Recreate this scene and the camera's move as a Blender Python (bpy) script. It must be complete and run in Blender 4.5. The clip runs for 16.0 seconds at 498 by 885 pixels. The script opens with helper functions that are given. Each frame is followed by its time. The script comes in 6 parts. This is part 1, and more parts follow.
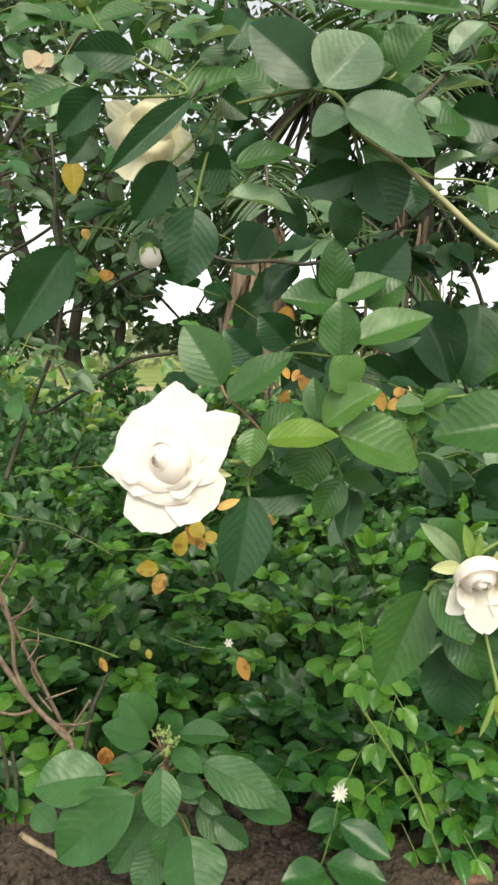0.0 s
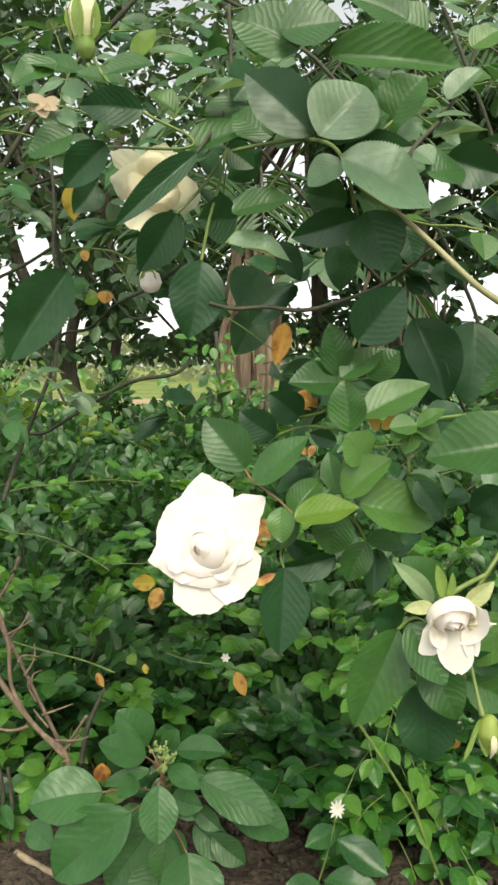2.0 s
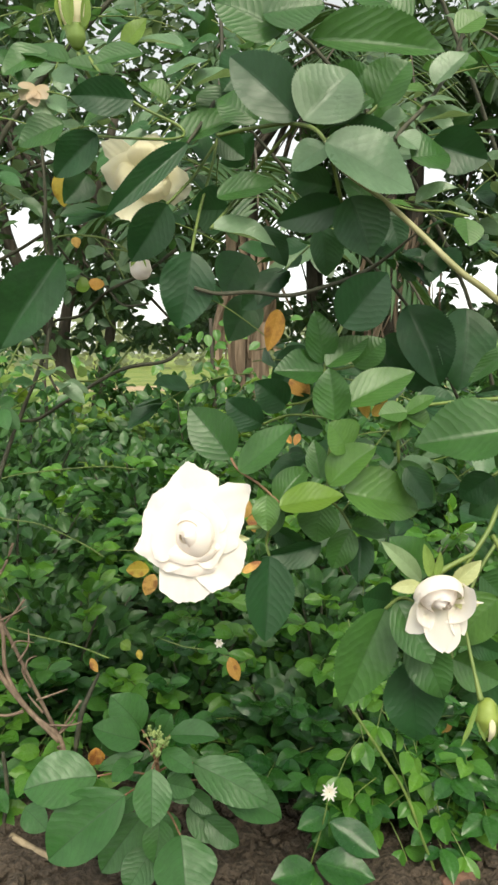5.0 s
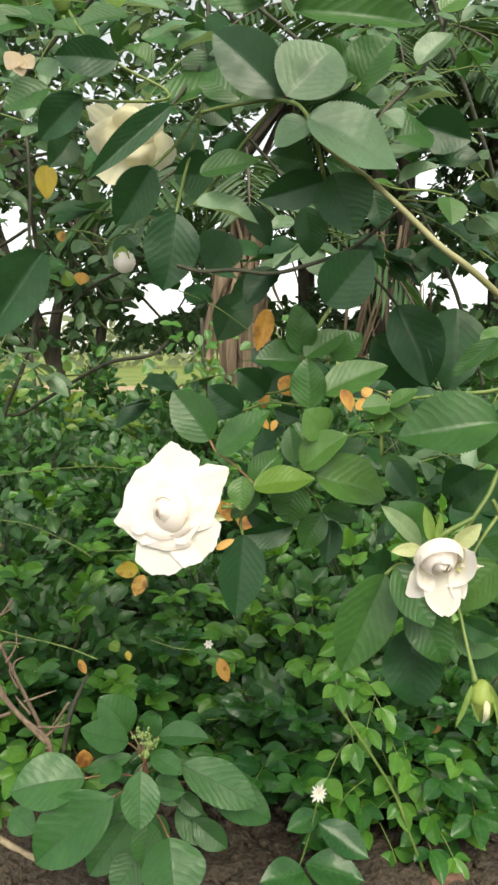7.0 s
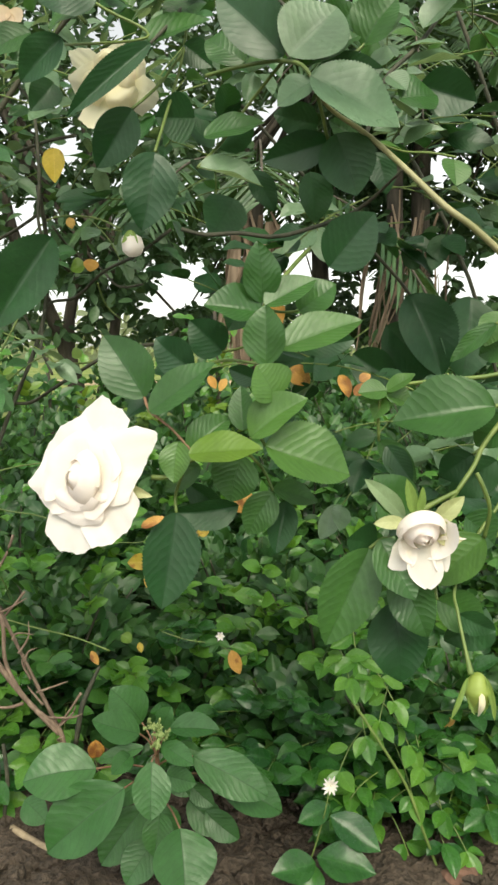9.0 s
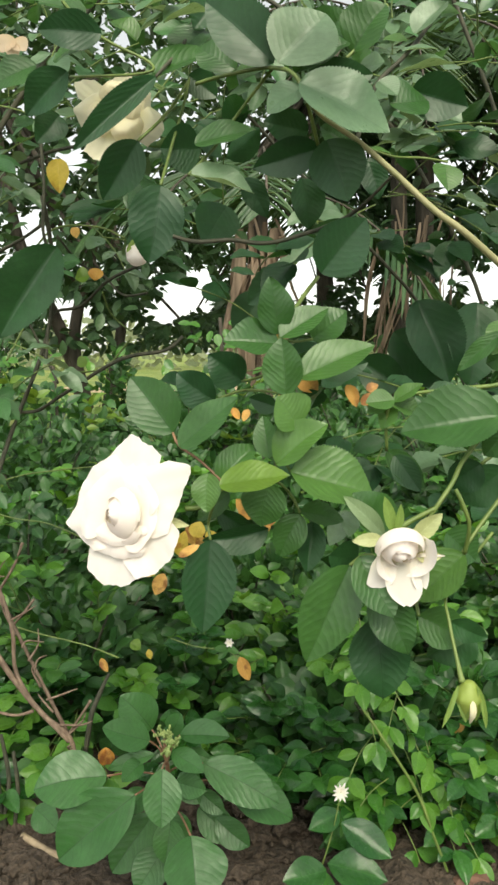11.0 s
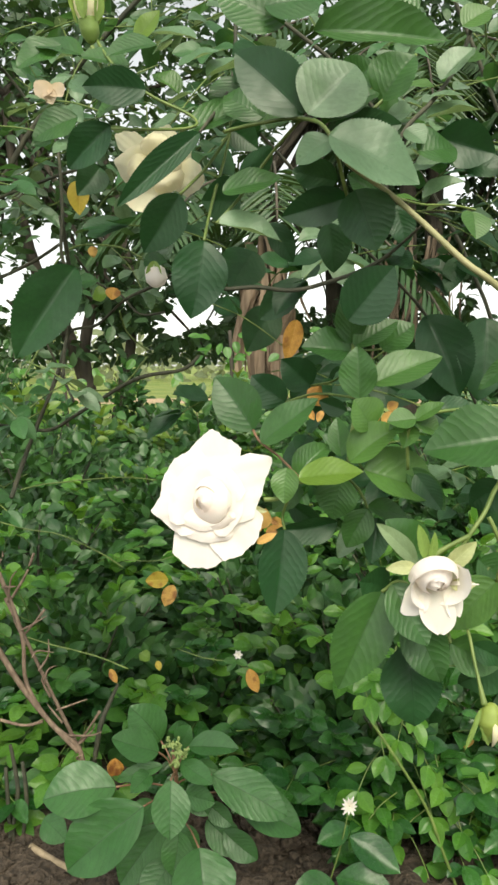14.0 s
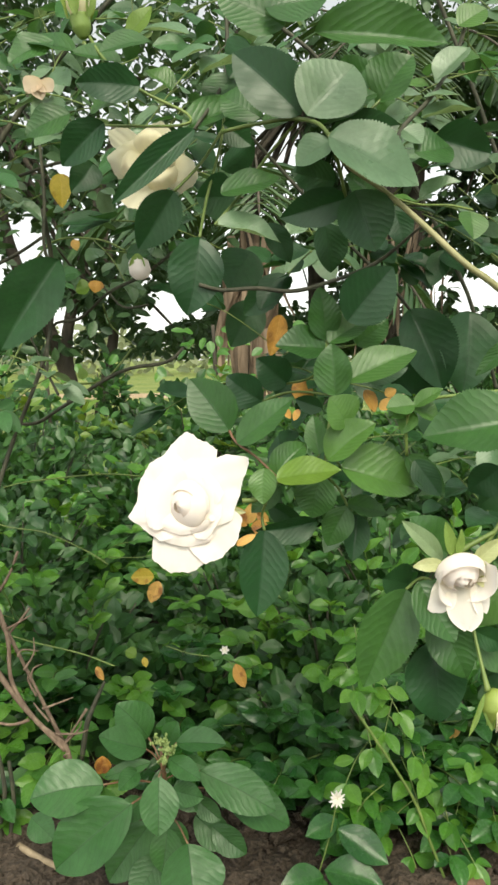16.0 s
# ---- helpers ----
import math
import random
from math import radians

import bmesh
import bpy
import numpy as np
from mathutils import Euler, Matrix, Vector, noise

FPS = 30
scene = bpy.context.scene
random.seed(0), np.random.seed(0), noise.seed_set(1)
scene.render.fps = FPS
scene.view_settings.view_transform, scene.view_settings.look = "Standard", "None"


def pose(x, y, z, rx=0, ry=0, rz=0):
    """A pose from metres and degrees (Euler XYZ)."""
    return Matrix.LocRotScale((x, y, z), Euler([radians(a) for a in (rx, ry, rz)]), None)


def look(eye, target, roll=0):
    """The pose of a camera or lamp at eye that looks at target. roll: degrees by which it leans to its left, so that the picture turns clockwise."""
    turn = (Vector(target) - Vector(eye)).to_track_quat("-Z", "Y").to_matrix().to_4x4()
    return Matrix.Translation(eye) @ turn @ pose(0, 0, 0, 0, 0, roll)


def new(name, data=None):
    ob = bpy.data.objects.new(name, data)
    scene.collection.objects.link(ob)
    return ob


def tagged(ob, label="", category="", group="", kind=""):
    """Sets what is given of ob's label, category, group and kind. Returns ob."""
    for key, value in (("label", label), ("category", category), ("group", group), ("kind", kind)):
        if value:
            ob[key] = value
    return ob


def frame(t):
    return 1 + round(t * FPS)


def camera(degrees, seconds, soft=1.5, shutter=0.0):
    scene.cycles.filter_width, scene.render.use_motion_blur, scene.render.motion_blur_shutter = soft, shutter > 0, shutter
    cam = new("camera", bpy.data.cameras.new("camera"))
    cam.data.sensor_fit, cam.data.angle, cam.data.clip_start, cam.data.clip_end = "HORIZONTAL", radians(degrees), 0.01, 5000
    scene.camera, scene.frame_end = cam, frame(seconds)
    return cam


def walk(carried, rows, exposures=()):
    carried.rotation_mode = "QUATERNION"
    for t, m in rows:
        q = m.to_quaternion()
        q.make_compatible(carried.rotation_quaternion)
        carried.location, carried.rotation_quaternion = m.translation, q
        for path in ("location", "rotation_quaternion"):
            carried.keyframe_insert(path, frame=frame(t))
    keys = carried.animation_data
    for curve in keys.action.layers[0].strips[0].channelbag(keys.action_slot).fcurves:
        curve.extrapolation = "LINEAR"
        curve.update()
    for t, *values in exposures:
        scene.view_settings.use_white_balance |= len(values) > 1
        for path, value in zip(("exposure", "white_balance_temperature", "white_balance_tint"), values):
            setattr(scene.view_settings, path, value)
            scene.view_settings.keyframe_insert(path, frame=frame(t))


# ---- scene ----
cam = camera(38.0, 16.0, soft=2.7)
PATH = [
    (0.0, pose(0.0000, 0.0000, 0.9000, 83.000, 0.000, 0.000)),
    (0.5, pose(-0.0004, -0.0012, 0.9010, 83.076, -0.081, -0.176)),
    (1.0, pose(-0.0026, -0.0044, 0.9017, 83.688, -0.034, -0.107)),
    (1.5, pose(-0.0036, -0.0046, 0.9038, 83.502, -0.088, -0.287)),
    (2.0, pose(-0.0035, -0.0049, 0.9057, 83.948, -0.063, -0.387)),
    (2.5, pose(-0.0050, -0.0072, 0.9057, 83.783, -0.228, -0.755)),
    (3.0, pose(-0.0048, -0.0094, 0.9041, 83.879, -0.299, -0.861)),
    (5.5, pose(-0.0002, -0.0050, 0.9046, 82.855, -0.104, -0.806)),
    (6.0, pose(0.0004, -0.0034, 0.9052, 82.915, -0.210, -1.016)),
    (6.5, pose(0.0012, -0.0023, 0.9057, 82.929, -0.732, -1.718)),
    (7.0, pose(0.0023, -0.0011, 0.9036, 82.974, -0.339, -1.431)),
    (7.5, pose(0.0047, 0.0012, 0.9019, 82.845, -0.237, -1.037)),
    (8.0, pose(0.0073, 0.0027, 0.8993, 82.930, 0.287, -0.870)),
    (8.5, pose(0.0086, 0.0040, 0.8983, 82.665, 0.172, -0.864)),
    (9.0, pose(0.0072, 0.0046, 0.8977, 82.523, -0.191, -0.313)),
    (9.5, pose(0.0052, 0.0046, 0.8982, 82.455, 0.038, -0.077)),
    (12.0, pose(0.0030, -0.0026, 0.8997, 83.278, 0.475, 0.212)),
    (12.5, pose(0.0030, -0.0037, 0.8997, 83.252, 0.681, 0.409)),
    (13.0, pose(0.0031, -0.0057, 0.8995, 83.330, 0.885, 0.238)),
    (13.5, pose(0.0003, -0.0081, 0.9014, 83.506, 0.744, 0.380)),
    (14.0, pose(0.0005, -0.0085, 0.9017, 83.929, 0.066, 0.761)),
    (14.5, pose(-0.0011, -0.0067, 0.9036, 83.102, 0.349, 0.294)),
    (15.0, pose(-0.0013, -0.0047, 0.9037, 83.163, 0.180, -0.084)),
    (15.5, pose(-0.0006, -0.0047, 0.9038, 83.276, 0.246, -0.499)),
    (16.0, pose(-0.0010, -0.0051, 0.9037, 83.440, 0.494, -0.576)),
]
walk(cam, PATH)

# ---- light ----
world = bpy.data.worlds.new("sky")
scene.world = world
world.use_nodes = True
wn, wl = world.node_tree.nodes, world.node_tree.links
sky = wn.new("ShaderNodeTexSky")
sky.sky_type = "NISHITA"
sky.sun_disc = False
sky.sun_elevation, sky.sun_rotation = radians(52), radians(200)
sky.air_density, sky.dust_density, sky.ozone_density = 1.0, 1.0, 1.0
pale = wn.new("ShaderNodeHueSaturation")
pale.inputs["Saturation"].default_value = 0.2
wl.new(sky.outputs[0], pale.inputs["Color"])
wl.new(pale.outputs[0], wn["Background"].inputs["Color"])
wn["Background"].inputs["Strength"].default_value = 0.15

sun = new("sun", bpy.data.lights.new("sun", "SUN"))
sun.data.energy, sun.data.angle, sun.data.color = 2.8, radians(40), (1.0, 0.94, 0.80)
sun.matrix_basis = look((0, 0, 0), (-0.18, 0.72, -0.86))
scene.view_settings.exposure = 0.72
scene.view_settings.use_white_balance = True
scene.view_settings.white_balance_temperature, scene.view_settings.white_balance_tint = 6900, 4


# ---- materials ----
def shader(name):
    m = bpy.data.materials.new(name)
    m.use_nodes = True
    n, l = m.node_tree.nodes, m.node_tree.links
    return m, n, l, n["Principled BSDF"]


def mixed(n, l, fac, a, b, blend="MIX"):
    mix = n.new("ShaderNodeMix")
    mix.data_type, mix.blend_type = "RGBA", blend
    for sock, v in ((mix.inputs["Factor"], fac), (mix.inputs["A"], a), (mix.inputs["B"], b)):
        if hasattr(v, "is_output"):
            l.new(v, sock)
        else:
            sock.default_value = v if isinstance(v, float) else (*v, 1)
    return mix.outputs["Result"]


def sums(n, l, op, a, b=None):
    node = n.new("ShaderNodeMath")
    node.operation = op
    for sock, v in zip(node.inputs, (a, b)):
        if v is None:
            continue
        if hasattr(v, "is_output"):
            l.new(v, sock)
        else:
            sock.default_value = v
    return node.outputs[0]


def noisy(n, l, scale, detail=4, coord=None, lo=0.35, hi=0.65):
    t = n.new("ShaderNodeTexNoise")
    t.inputs["Scale"].default_value, t.inputs["Detail"].default_value = scale, detail
    if coord is not None:
        l.new(coord, t.inputs["Vector"])
    r = n.new("ShaderNodeMapRange")
    r.inputs["From Min"].default_value, r.inputs["From Max"].default_value = lo, hi
    l.new(t.outputs["Fac"], r.inputs["Value"])
    return r.outputs[0]


def place(n):
    return n.new("ShaderNodeNewGeometry").outputs["Position"]


def bumped(n, l, bsdf, height, strength, distance):
    b = n.new("ShaderNodeBump")
    b.inputs["Strength"].default_value, b.inputs["Distance"].default_value = strength, distance
    l.new(height, b.inputs["Height"])
    l.new(b.outputs[0], bsdf.inputs["Normal"])
    return b.outputs[0]


def leaf_material(name, dark, light, veins=8.0, rough=0.42, glow=0.3, island=False, spots=None, quilt=0.10, sunk=0.0):
    """A leaf with a midrib, side veins, mottling and light that comes through it."""
    m, n, l, bsdf = shader(name)
    rnd = n.new("ShaderNodeNewGeometry").outputs["Random Per Island"] if island else n.new("ShaderNodeObjectInfo").outputs["Random"]
    base = mixed(n, l, rnd, dark, light)
    uv = n.new("ShaderNodeUVMap").outputs[0]
    sep = n.new("ShaderNodeSeparateXYZ")
    l.new(uv, sep.inputs[0])
    side = sums(n, l, "ABSOLUTE", sums(n, l, "SUBTRACT", sep.outputs["X"], 0.5))
    drift = sums(n, l, "MULTIPLY", noisy(n, l, 5.0, 2, uv, 0.2, 0.8), 0.07)
    arch = sums(n, l, "MULTIPLY", sums(n, l, "POWER", side, 1.25), 0.85)
    run = sums(n, l, "FRACT", sums(n, l, "MULTIPLY", sums(n, l, "ADD", sums(n, l, "SUBTRACT", sep.outputs["Y"], arch), drift), veins))
    line = sums(n, l, "SUBTRACT", 1.0, sums(n, l, "MULTIPLY", sums(n, l, "ABSOLUTE", sums(n, l, "SUBTRACT", run, 0.5)), 15.0))
    line = sums(n, l, "MULTIPLY", sums(n, l, "MAXIMUM", line, 0.0), 0.6)
    rib = sums(n, l, "MAXIMUM", sums(n, l, "SUBTRACT", 1.0, sums(n, l, "MULTIPLY", side, 70.0)), 0.0)
    net = sums(n, l, "MINIMUM", sums(n, l, "MAXIMUM", line, rib), 1.0)
    mott = noisy(n, l, 60.0, 5, place(n))
    base = mixed(n, l, sums(n, l, "MULTIPLY", mott, 0.35), base, tuple(c * 0.55 for c in dark))
    blot = noisy(n, l, 14.0, 2, place(n), 0.5, 0.75)
    base = mixed(n, l, sums(n, l, "MULTIPLY", blot, 0.4), base, tuple(c * 1.25 for c in light))
    fine = noisy(n, l, 260.0, 3, place(n), 0.3, 0.7)
    base = mixed(n, l, sums(n, l, "MULTIPLY", fine, 0.28), base, tuple(c * 0.5 for c in dark))
    if spots:
        base = mixed(n, l, noisy(n, l, 45.0, 3, place(n), 0.52, 0.62), base, spots)
    vein = tuple(c * 0.35 for c in dark) if sunk else tuple(min(1, c * 1.5 + 0.03) for c in light)
    base = mixed(n, l, sums(n, l, "MULTIPLY", net, sunk or 0.4), base, vein)
    l.new(base, bsdf.inputs["Base Color"])
    bsdf.inputs["Roughness"].default_value = rough
    l.new(sums(n, l, "ADD", sums(n, l, "MULTIPLY", mott, 0.16), rough - 0.06), bsdf.inputs["Roughness"])
    bsdf.inputs["Specular IOR Level"].default_value = 0.5
    pad = sums(n, l, "SINE", sums(n, l, "MULTIPLY", run, math.pi))
    relief = sums(n, l, "ADD", sums(n, l, "MULTIPLY", mott, 0.2), sums(n, l, "MULTIPLY", pad, -0.7))
    relief = sums(n, l, "SUBTRACT", relief, sums(n, l, "MULTIPLY", rib, 0.8))
    nrm = bumped(n, l, bsdf, relief, quilt, 0.0012)
    thru = n.new("ShaderNodeBsdfTranslucent")
    l.new(mixed(n, l, 0.55, base, tuple(min(1, c * k) for c, k in zip(light, (2.2, 1.9, 0.9)))), thru.inputs["Color"])
    l.new(nrm, thru.inputs["Normal"])
    mix = n.new("ShaderNodeMixShader")
    mix.inputs[0].default_value = glow
    l.new(bsdf.outputs[0], mix.inputs[1])
    l.new(thru.outputs[0], mix.inputs[2])
    l.new(mix.outputs[0], n["Material Output"].inputs["Surface"])
    return m


def petal_material(name, a, b, blush):
    m, n, l, bsdf = shader(name)
    uv = n.new("ShaderNodeUVMap").outputs[0]
    sep = n.new("ShaderNodeSeparateXYZ")
    l.new(uv, sep.inputs[0])
    root = sums(n, l, "POWER", sums(n, l, "SUBTRACT", 1.0, sep.outputs["Y"]), 1.6)
    base = mixed(n, l, root, a, b)
    stretch = n.new("ShaderNodeMapping")
    stretch.inputs["Scale"].default_value = (46, 3.0, 1)
    l.new(uv, stretch.inputs["Vector"])
    fine = noisy(n, l, 1.0, 3, stretch.outputs[0])
    base = mixed(n, l, sums(n, l, "MULTIPLY", fine, 0.05), base, tuple(c * 0.86 for c in b))
    tip = noisy(n, l, 70.0, 2, place(n), 0.55, 0.75)
    tip = sums(n, l, "MULTIPLY", tip, sums(n, l, "POWER", sep.outputs["Y"], 5.0))
    base = mixed(n, l, sums(n, l, "MULTIPLY", tip, 0.35), base, blush)
    l.new(base, bsdf.inputs["Base Color"])
    bsdf.inputs["Roughness"].default_value = 0.62
    bsdf.inputs["Specular IOR Level"].default_value = 0.25
    nrm = bumped(n, l, bsdf, fine, 0.08, 0.0004)
    thru = n.new("ShaderNodeBsdfTranslucent")
    l.new(mixed(n, l, 0.4, base, (0.95, 0.88, 0.74)), thru.inputs["Color"])
    l.new(nrm, thru.inputs["Normal"])
    mix = n.new("ShaderNodeMixShader")
    mix.inputs[0].default_value = 0.42
    l.new(bsdf.outputs[0], mix.inputs[1])
    l.new(thru.outputs[0], mix.inputs[2])
    l.new(mix.outputs[0], n["Material Output"].inputs["Surface"])
    return m


def bark_material(name, dark, light, scale=30.0, rough=0.8, depth=0.004, stretch=0.2):
    m, n, l, bsdf = shader(name)
    mp = n.new("ShaderNodeMapping")
    mp.inputs["Scale"].default_value = (1, 1, stretch)
    l.new(place(n), mp.inputs["Vector"])
    f = noisy(n, l, scale, 6, mp.outputs[0], 0.3, 0.7)
    g = noisy(n, l, scale * 0.15, 3, place(n), 0.35, 0.65)
    base = mixed(n, l, f, dark, light)
    base = mixed(n, l, sums(n, l, "MULTIPLY", g, 0.5), base, tuple(c * 0.6 for c in dark))
    l.new(base, bsdf.inputs["Base Color"])
    bsdf.inputs["Roughness"].default_value = rough
    bumped(n, l, bsdf, f, 0.7, depth)
    return m


M = {
    "rose": leaf_material("rose_leaf_green", (0.030, 0.098, 0.024), (0.058, 0.152, 0.034), 9.0, 0.36, 0.26, quilt=0.21, sunk=0.36),
    "young": leaf_material("rose_leaf_light", (0.060, 0.155, 0.034), (0.092, 0.200, 0.044), 9.0, 0.36, 0.30, quilt=0.21, sunk=0.36),
    "lime": leaf_material("rose_leaf_lime", (0.120, 0.225, 0.030), (0.160, 0.260, 0.040), 9.0, 0.40, 0.34, quilt=0.13, sunk=0.32),
    # darker rose leaf: shade on hanging leaves, put into the colour
    "deep": leaf_material("rose_leaf_shaded", (0.014, 0.062, 0.020), (0.028, 0.098, 0.028), 9.0, 0.42, 0.22, quilt=0.16, sunk=0.3),
    "pale": leaf_material("rose_leaf_underside", (0.200, 0.290, 0.150), (0.240, 0.330, 0.170), 9.0, 0.6, 0.3),
    # whitish sky gloss on upturned leaves, painted as a pale grey-green
    "sheen": leaf_material("rose_leaf_sheen", (0.095, 0.190, 0.095), (0.185, 0.285, 0.170), 9.0, 0.33, 0.25, quilt=0.12, sunk=0.25),
    "bush": leaf_material("rose_bush_leaf", (0.028, 0.100, 0.030), (0.068, 0.180, 0.058), 7.0, 0.36, 0.25),
    "yellow": leaf_material("yellow_leaf", (0.54, 0.38, 0.05), (0.64, 0.48, 0.09), 7.0, 0.5, 0.35, False, (0.30, 0.12, 0.02)),
    "orange": leaf_material("withered_leaf", (0.58, 0.26, 0.05), (0.70, 0.42, 0.13), 7.0, 0.6, 0.3, False, (0.25, 0.08, 0.03)),
    "weed": leaf_material("weed_leaf", (0.036, 0.118, 0.030), (0.052, 0.152, 0.038), 8.0, 0.42, 0.16, False, None, 0.35, 0.8),
    "shrub": leaf_material("shrub_leaf", (0.026, 0.102, 0.024), (0.090, 0.230, 0.038), 6.0, 0.36, 0.28),
    # glossy leaf, its green darkened for the canopy's shade over the front bed
    "low": leaf_material("glossy_shaded_low_leaf", (0.014, 0.066, 0.018), (0.050, 0.165, 0.028), 6.0, 0.24, 0.24),
    "bright": leaf_material("shrub_leaf_bright", (0.050, 0.175, 0.026), (0.140, 0.305, 0.042), 6.0, 0.30, 0.34),
    # inner leaves darkened in colour for the shade inside a shrub
    "under": leaf_material("shrub_shaded_inner_leaf", (0.014, 0.062, 0.018), (0.056, 0.150, 0.030), 6.0, 0.4, 0.25, True),
    "far": leaf_material("tree_leaf", (0.020, 0.060, 0.022), (0.060, 0.125, 0.042), 6.0, 0.5, 0.2, True),
    # distance haze painted as a pale, greyed leaf green
    "haze": leaf_material("distant_hazy_leaf", (0.120, 0.170, 0.090), (0.240, 0.270, 0.160), 6.0, 0.7, 0.3, True),
    "petal": petal_material("ivory_petal", (0.890, 0.840, 0.825), (0.90, 0.84, 0.70), (0.85, 0.62, 0.50)),
    "cream": petal_material("cream_petal", (0.88, 0.83, 0.64), (0.84, 0.77, 0.45), (0.75, 0.50, 0.35)),
    "faded": petal_material("faded_petal", (0.60, 0.47, 0.36), (0.50, 0.38, 0.24), (0.55, 0.30, 0.22)),
    "cane": bark_material("green_cane", (0.24, 0.24, 0.10), (0.44, 0.40, 0.22), 60.0, 0.5, 0.0006, 0.4),
    "stem": bark_material("leaf_stalk", (0.09, 0.15, 0.03), (0.20, 0.26, 0.07), 90.0, 0.5, 0.0004, 0.4),
    "red_stem": bark_material("reddish_stalk", (0.20, 0.10, 0.06), (0.30, 0.18, 0.10), 90.0, 0.55, 0.0004, 0.4),
    "twig": bark_material("brown_twig", (0.13, 0.085, 0.06), (0.33, 0.24, 0.17), 120.0, 0.75, 0.001, 0.4),
    "dark_twig": bark_material("dark_twig", (0.030, 0.035, 0.020), (0.085, 0.080, 0.050), 120.0, 0.75, 0.001, 0.4),
    "bark": bark_material("tree_bark", (0.035, 0.030, 0.022), (0.120, 0.100, 0.075), 22.0, 0.9, 0.01),
    "dead": bark_material("dry_frond", (0.14, 0.098, 0.066), (0.40, 0.295, 0.205), 26.0, 0.8, 0.004, 0.08),
    "stick": bark_material("dry_stick", (0.25, 0.19, 0.12), (0.42, 0.33, 0.22), 120.0, 0.8, 0.001, 0.3),
    # reddish soil of the small mound at the front
    "stone": bark_material("red_mound", (0.09, 0.05, 0.034), (0.20, 0.105, 0.07), 60.0, 0.9, 0.002, 1.0),
    "sepal": leaf_material("green_sepal", (0.17, 0.29, 0.06), (0.26, 0.37, 0.10), 5.0, 0.5, 0.3),
    "bud_green": leaf_material("bud_green", (0.28, 0.38, 0.07), (0.36, 0.45, 0.11), 5.0, 0.45, 0.3),
    "pale_sepal": leaf_material("pale_sepal", (0.46, 0.50, 0.24), (0.60, 0.60, 0.34), 5.0, 0.5, 0.35),
    "seed": bark_material("flower_spike", (0.16, 0.26, 0.07), (0.36, 0.42, 0.16), 200.0, 0.7, 0.001, 1.0),
}


def ground_material():
    m, n, l, bsdf = shader("soil_and_lawn")
    pos = place(n)
    sep = n.new("ShaderNodeSeparateXYZ")
    l.new(pos, sep.inputs[0])
    grit = noisy(n, l, 90.0, 6, pos, 0.3, 0.7)
    lump = noisy(n, l, 9.0, 4, pos, 0.35, 0.65)
    soil = mixed(n, l, grit, (0.024, 0.019, 0.013), (0.110, 0.082, 0.060))
    soil = mixed(n, l, sums(n, l, "MULTIPLY", lump, 0.6), soil, (0.070, 0.048, 0.033))
    blade = noisy(n, l, 35.0, 6, pos, 0.3, 0.7)
    patch = noisy(n, l, 0.7, 4, pos, 0.4, 0.62)
    lawn = mixed(n, l, blade, (0.085, 0.150, 0.025), (0.200, 0.270, 0.050))
    lawn = mixed(n, l, sums(n, l, "MULTIPLY", patch, 0.6), lawn, (0.30, 0.31, 0.09))
    wob = sums(n, l, "MULTIPLY", noisy(n, l, 1.3, 4, pos, 0.2, 0.8), 1.2)
    edge = n.new("ShaderNodeMapRange")
    edge.inputs["From Min"].default_value, edge.inputs["From Max"].default_value = 4.3, 5.0
    l.new(sums(n, l, "ADD", sep.outputs["Y"], wob), edge.inputs["Value"])
    base = mixed(n, l, edge.outputs[0], soil, lawn)
    # a bare sandy path across the lawn
    off = sums(n, l, "ABSOLUTE", sums(n, l, "SUBTRACT", sums(n, l, "ADD", sep.outputs["Y"], sums(n, l, "MULTIPLY", wob, 1.3)), 19.5))
    path = n.new("ShaderNodeMapRange")
    path.inputs["From Min"].default_value, path.inputs["From Max"].default_value = 1.6, 0.9
    l.new(off, path.inputs["Value"])
    base = mixed(n, l, path.outputs[0], base, (0.46, 0.33, 0.21))
    l.new(base, bsdf.inputs["Base Color"])
    bsdf.inputs["Roughness"].default_value = 0.95
    bumped(n, l, bsdf, sums(n, l, "ADD", grit, lump), 0.9, 0.012)
    return m


M["ground"] = ground_material()


# ---- builders ----
def thing(name, at, label, category, group="", kind=""):
    ob = new(name)
    ob.empty_display_size = 0.05
    ob.location = at
    return tagged(ob, label, category, group, kind)


def linked(name, mesh, parent, m, label=""):
    ob = new(name, mesh)
    ob.parent = parent
    ob.matrix_basis = m
    return tagged(ob, label)


def meshed(name, verts, faces, material, uvs=None, smooth=True):
    me = bpy.data.meshes.new(name)
    me.from_pydata([tuple(v) for v in verts], [], [tuple(f) for f in faces])
    me.materials.append(material)
    if uvs is not None:
        layer = me.uv_layers.new(name="UVMap")
        idx = np.empty(len(me.loops), dtype=np.int32)
        me.loops.foreach_get("vertex_index", idx)
        layer.data.foreach_set("uv", np.asarray(uvs, dtype=np.float32)[idx].ravel())
    if smooth:
        me.polygons.foreach_set("use_smooth", [True] * len(me.polygons))
    me.update()
    return me


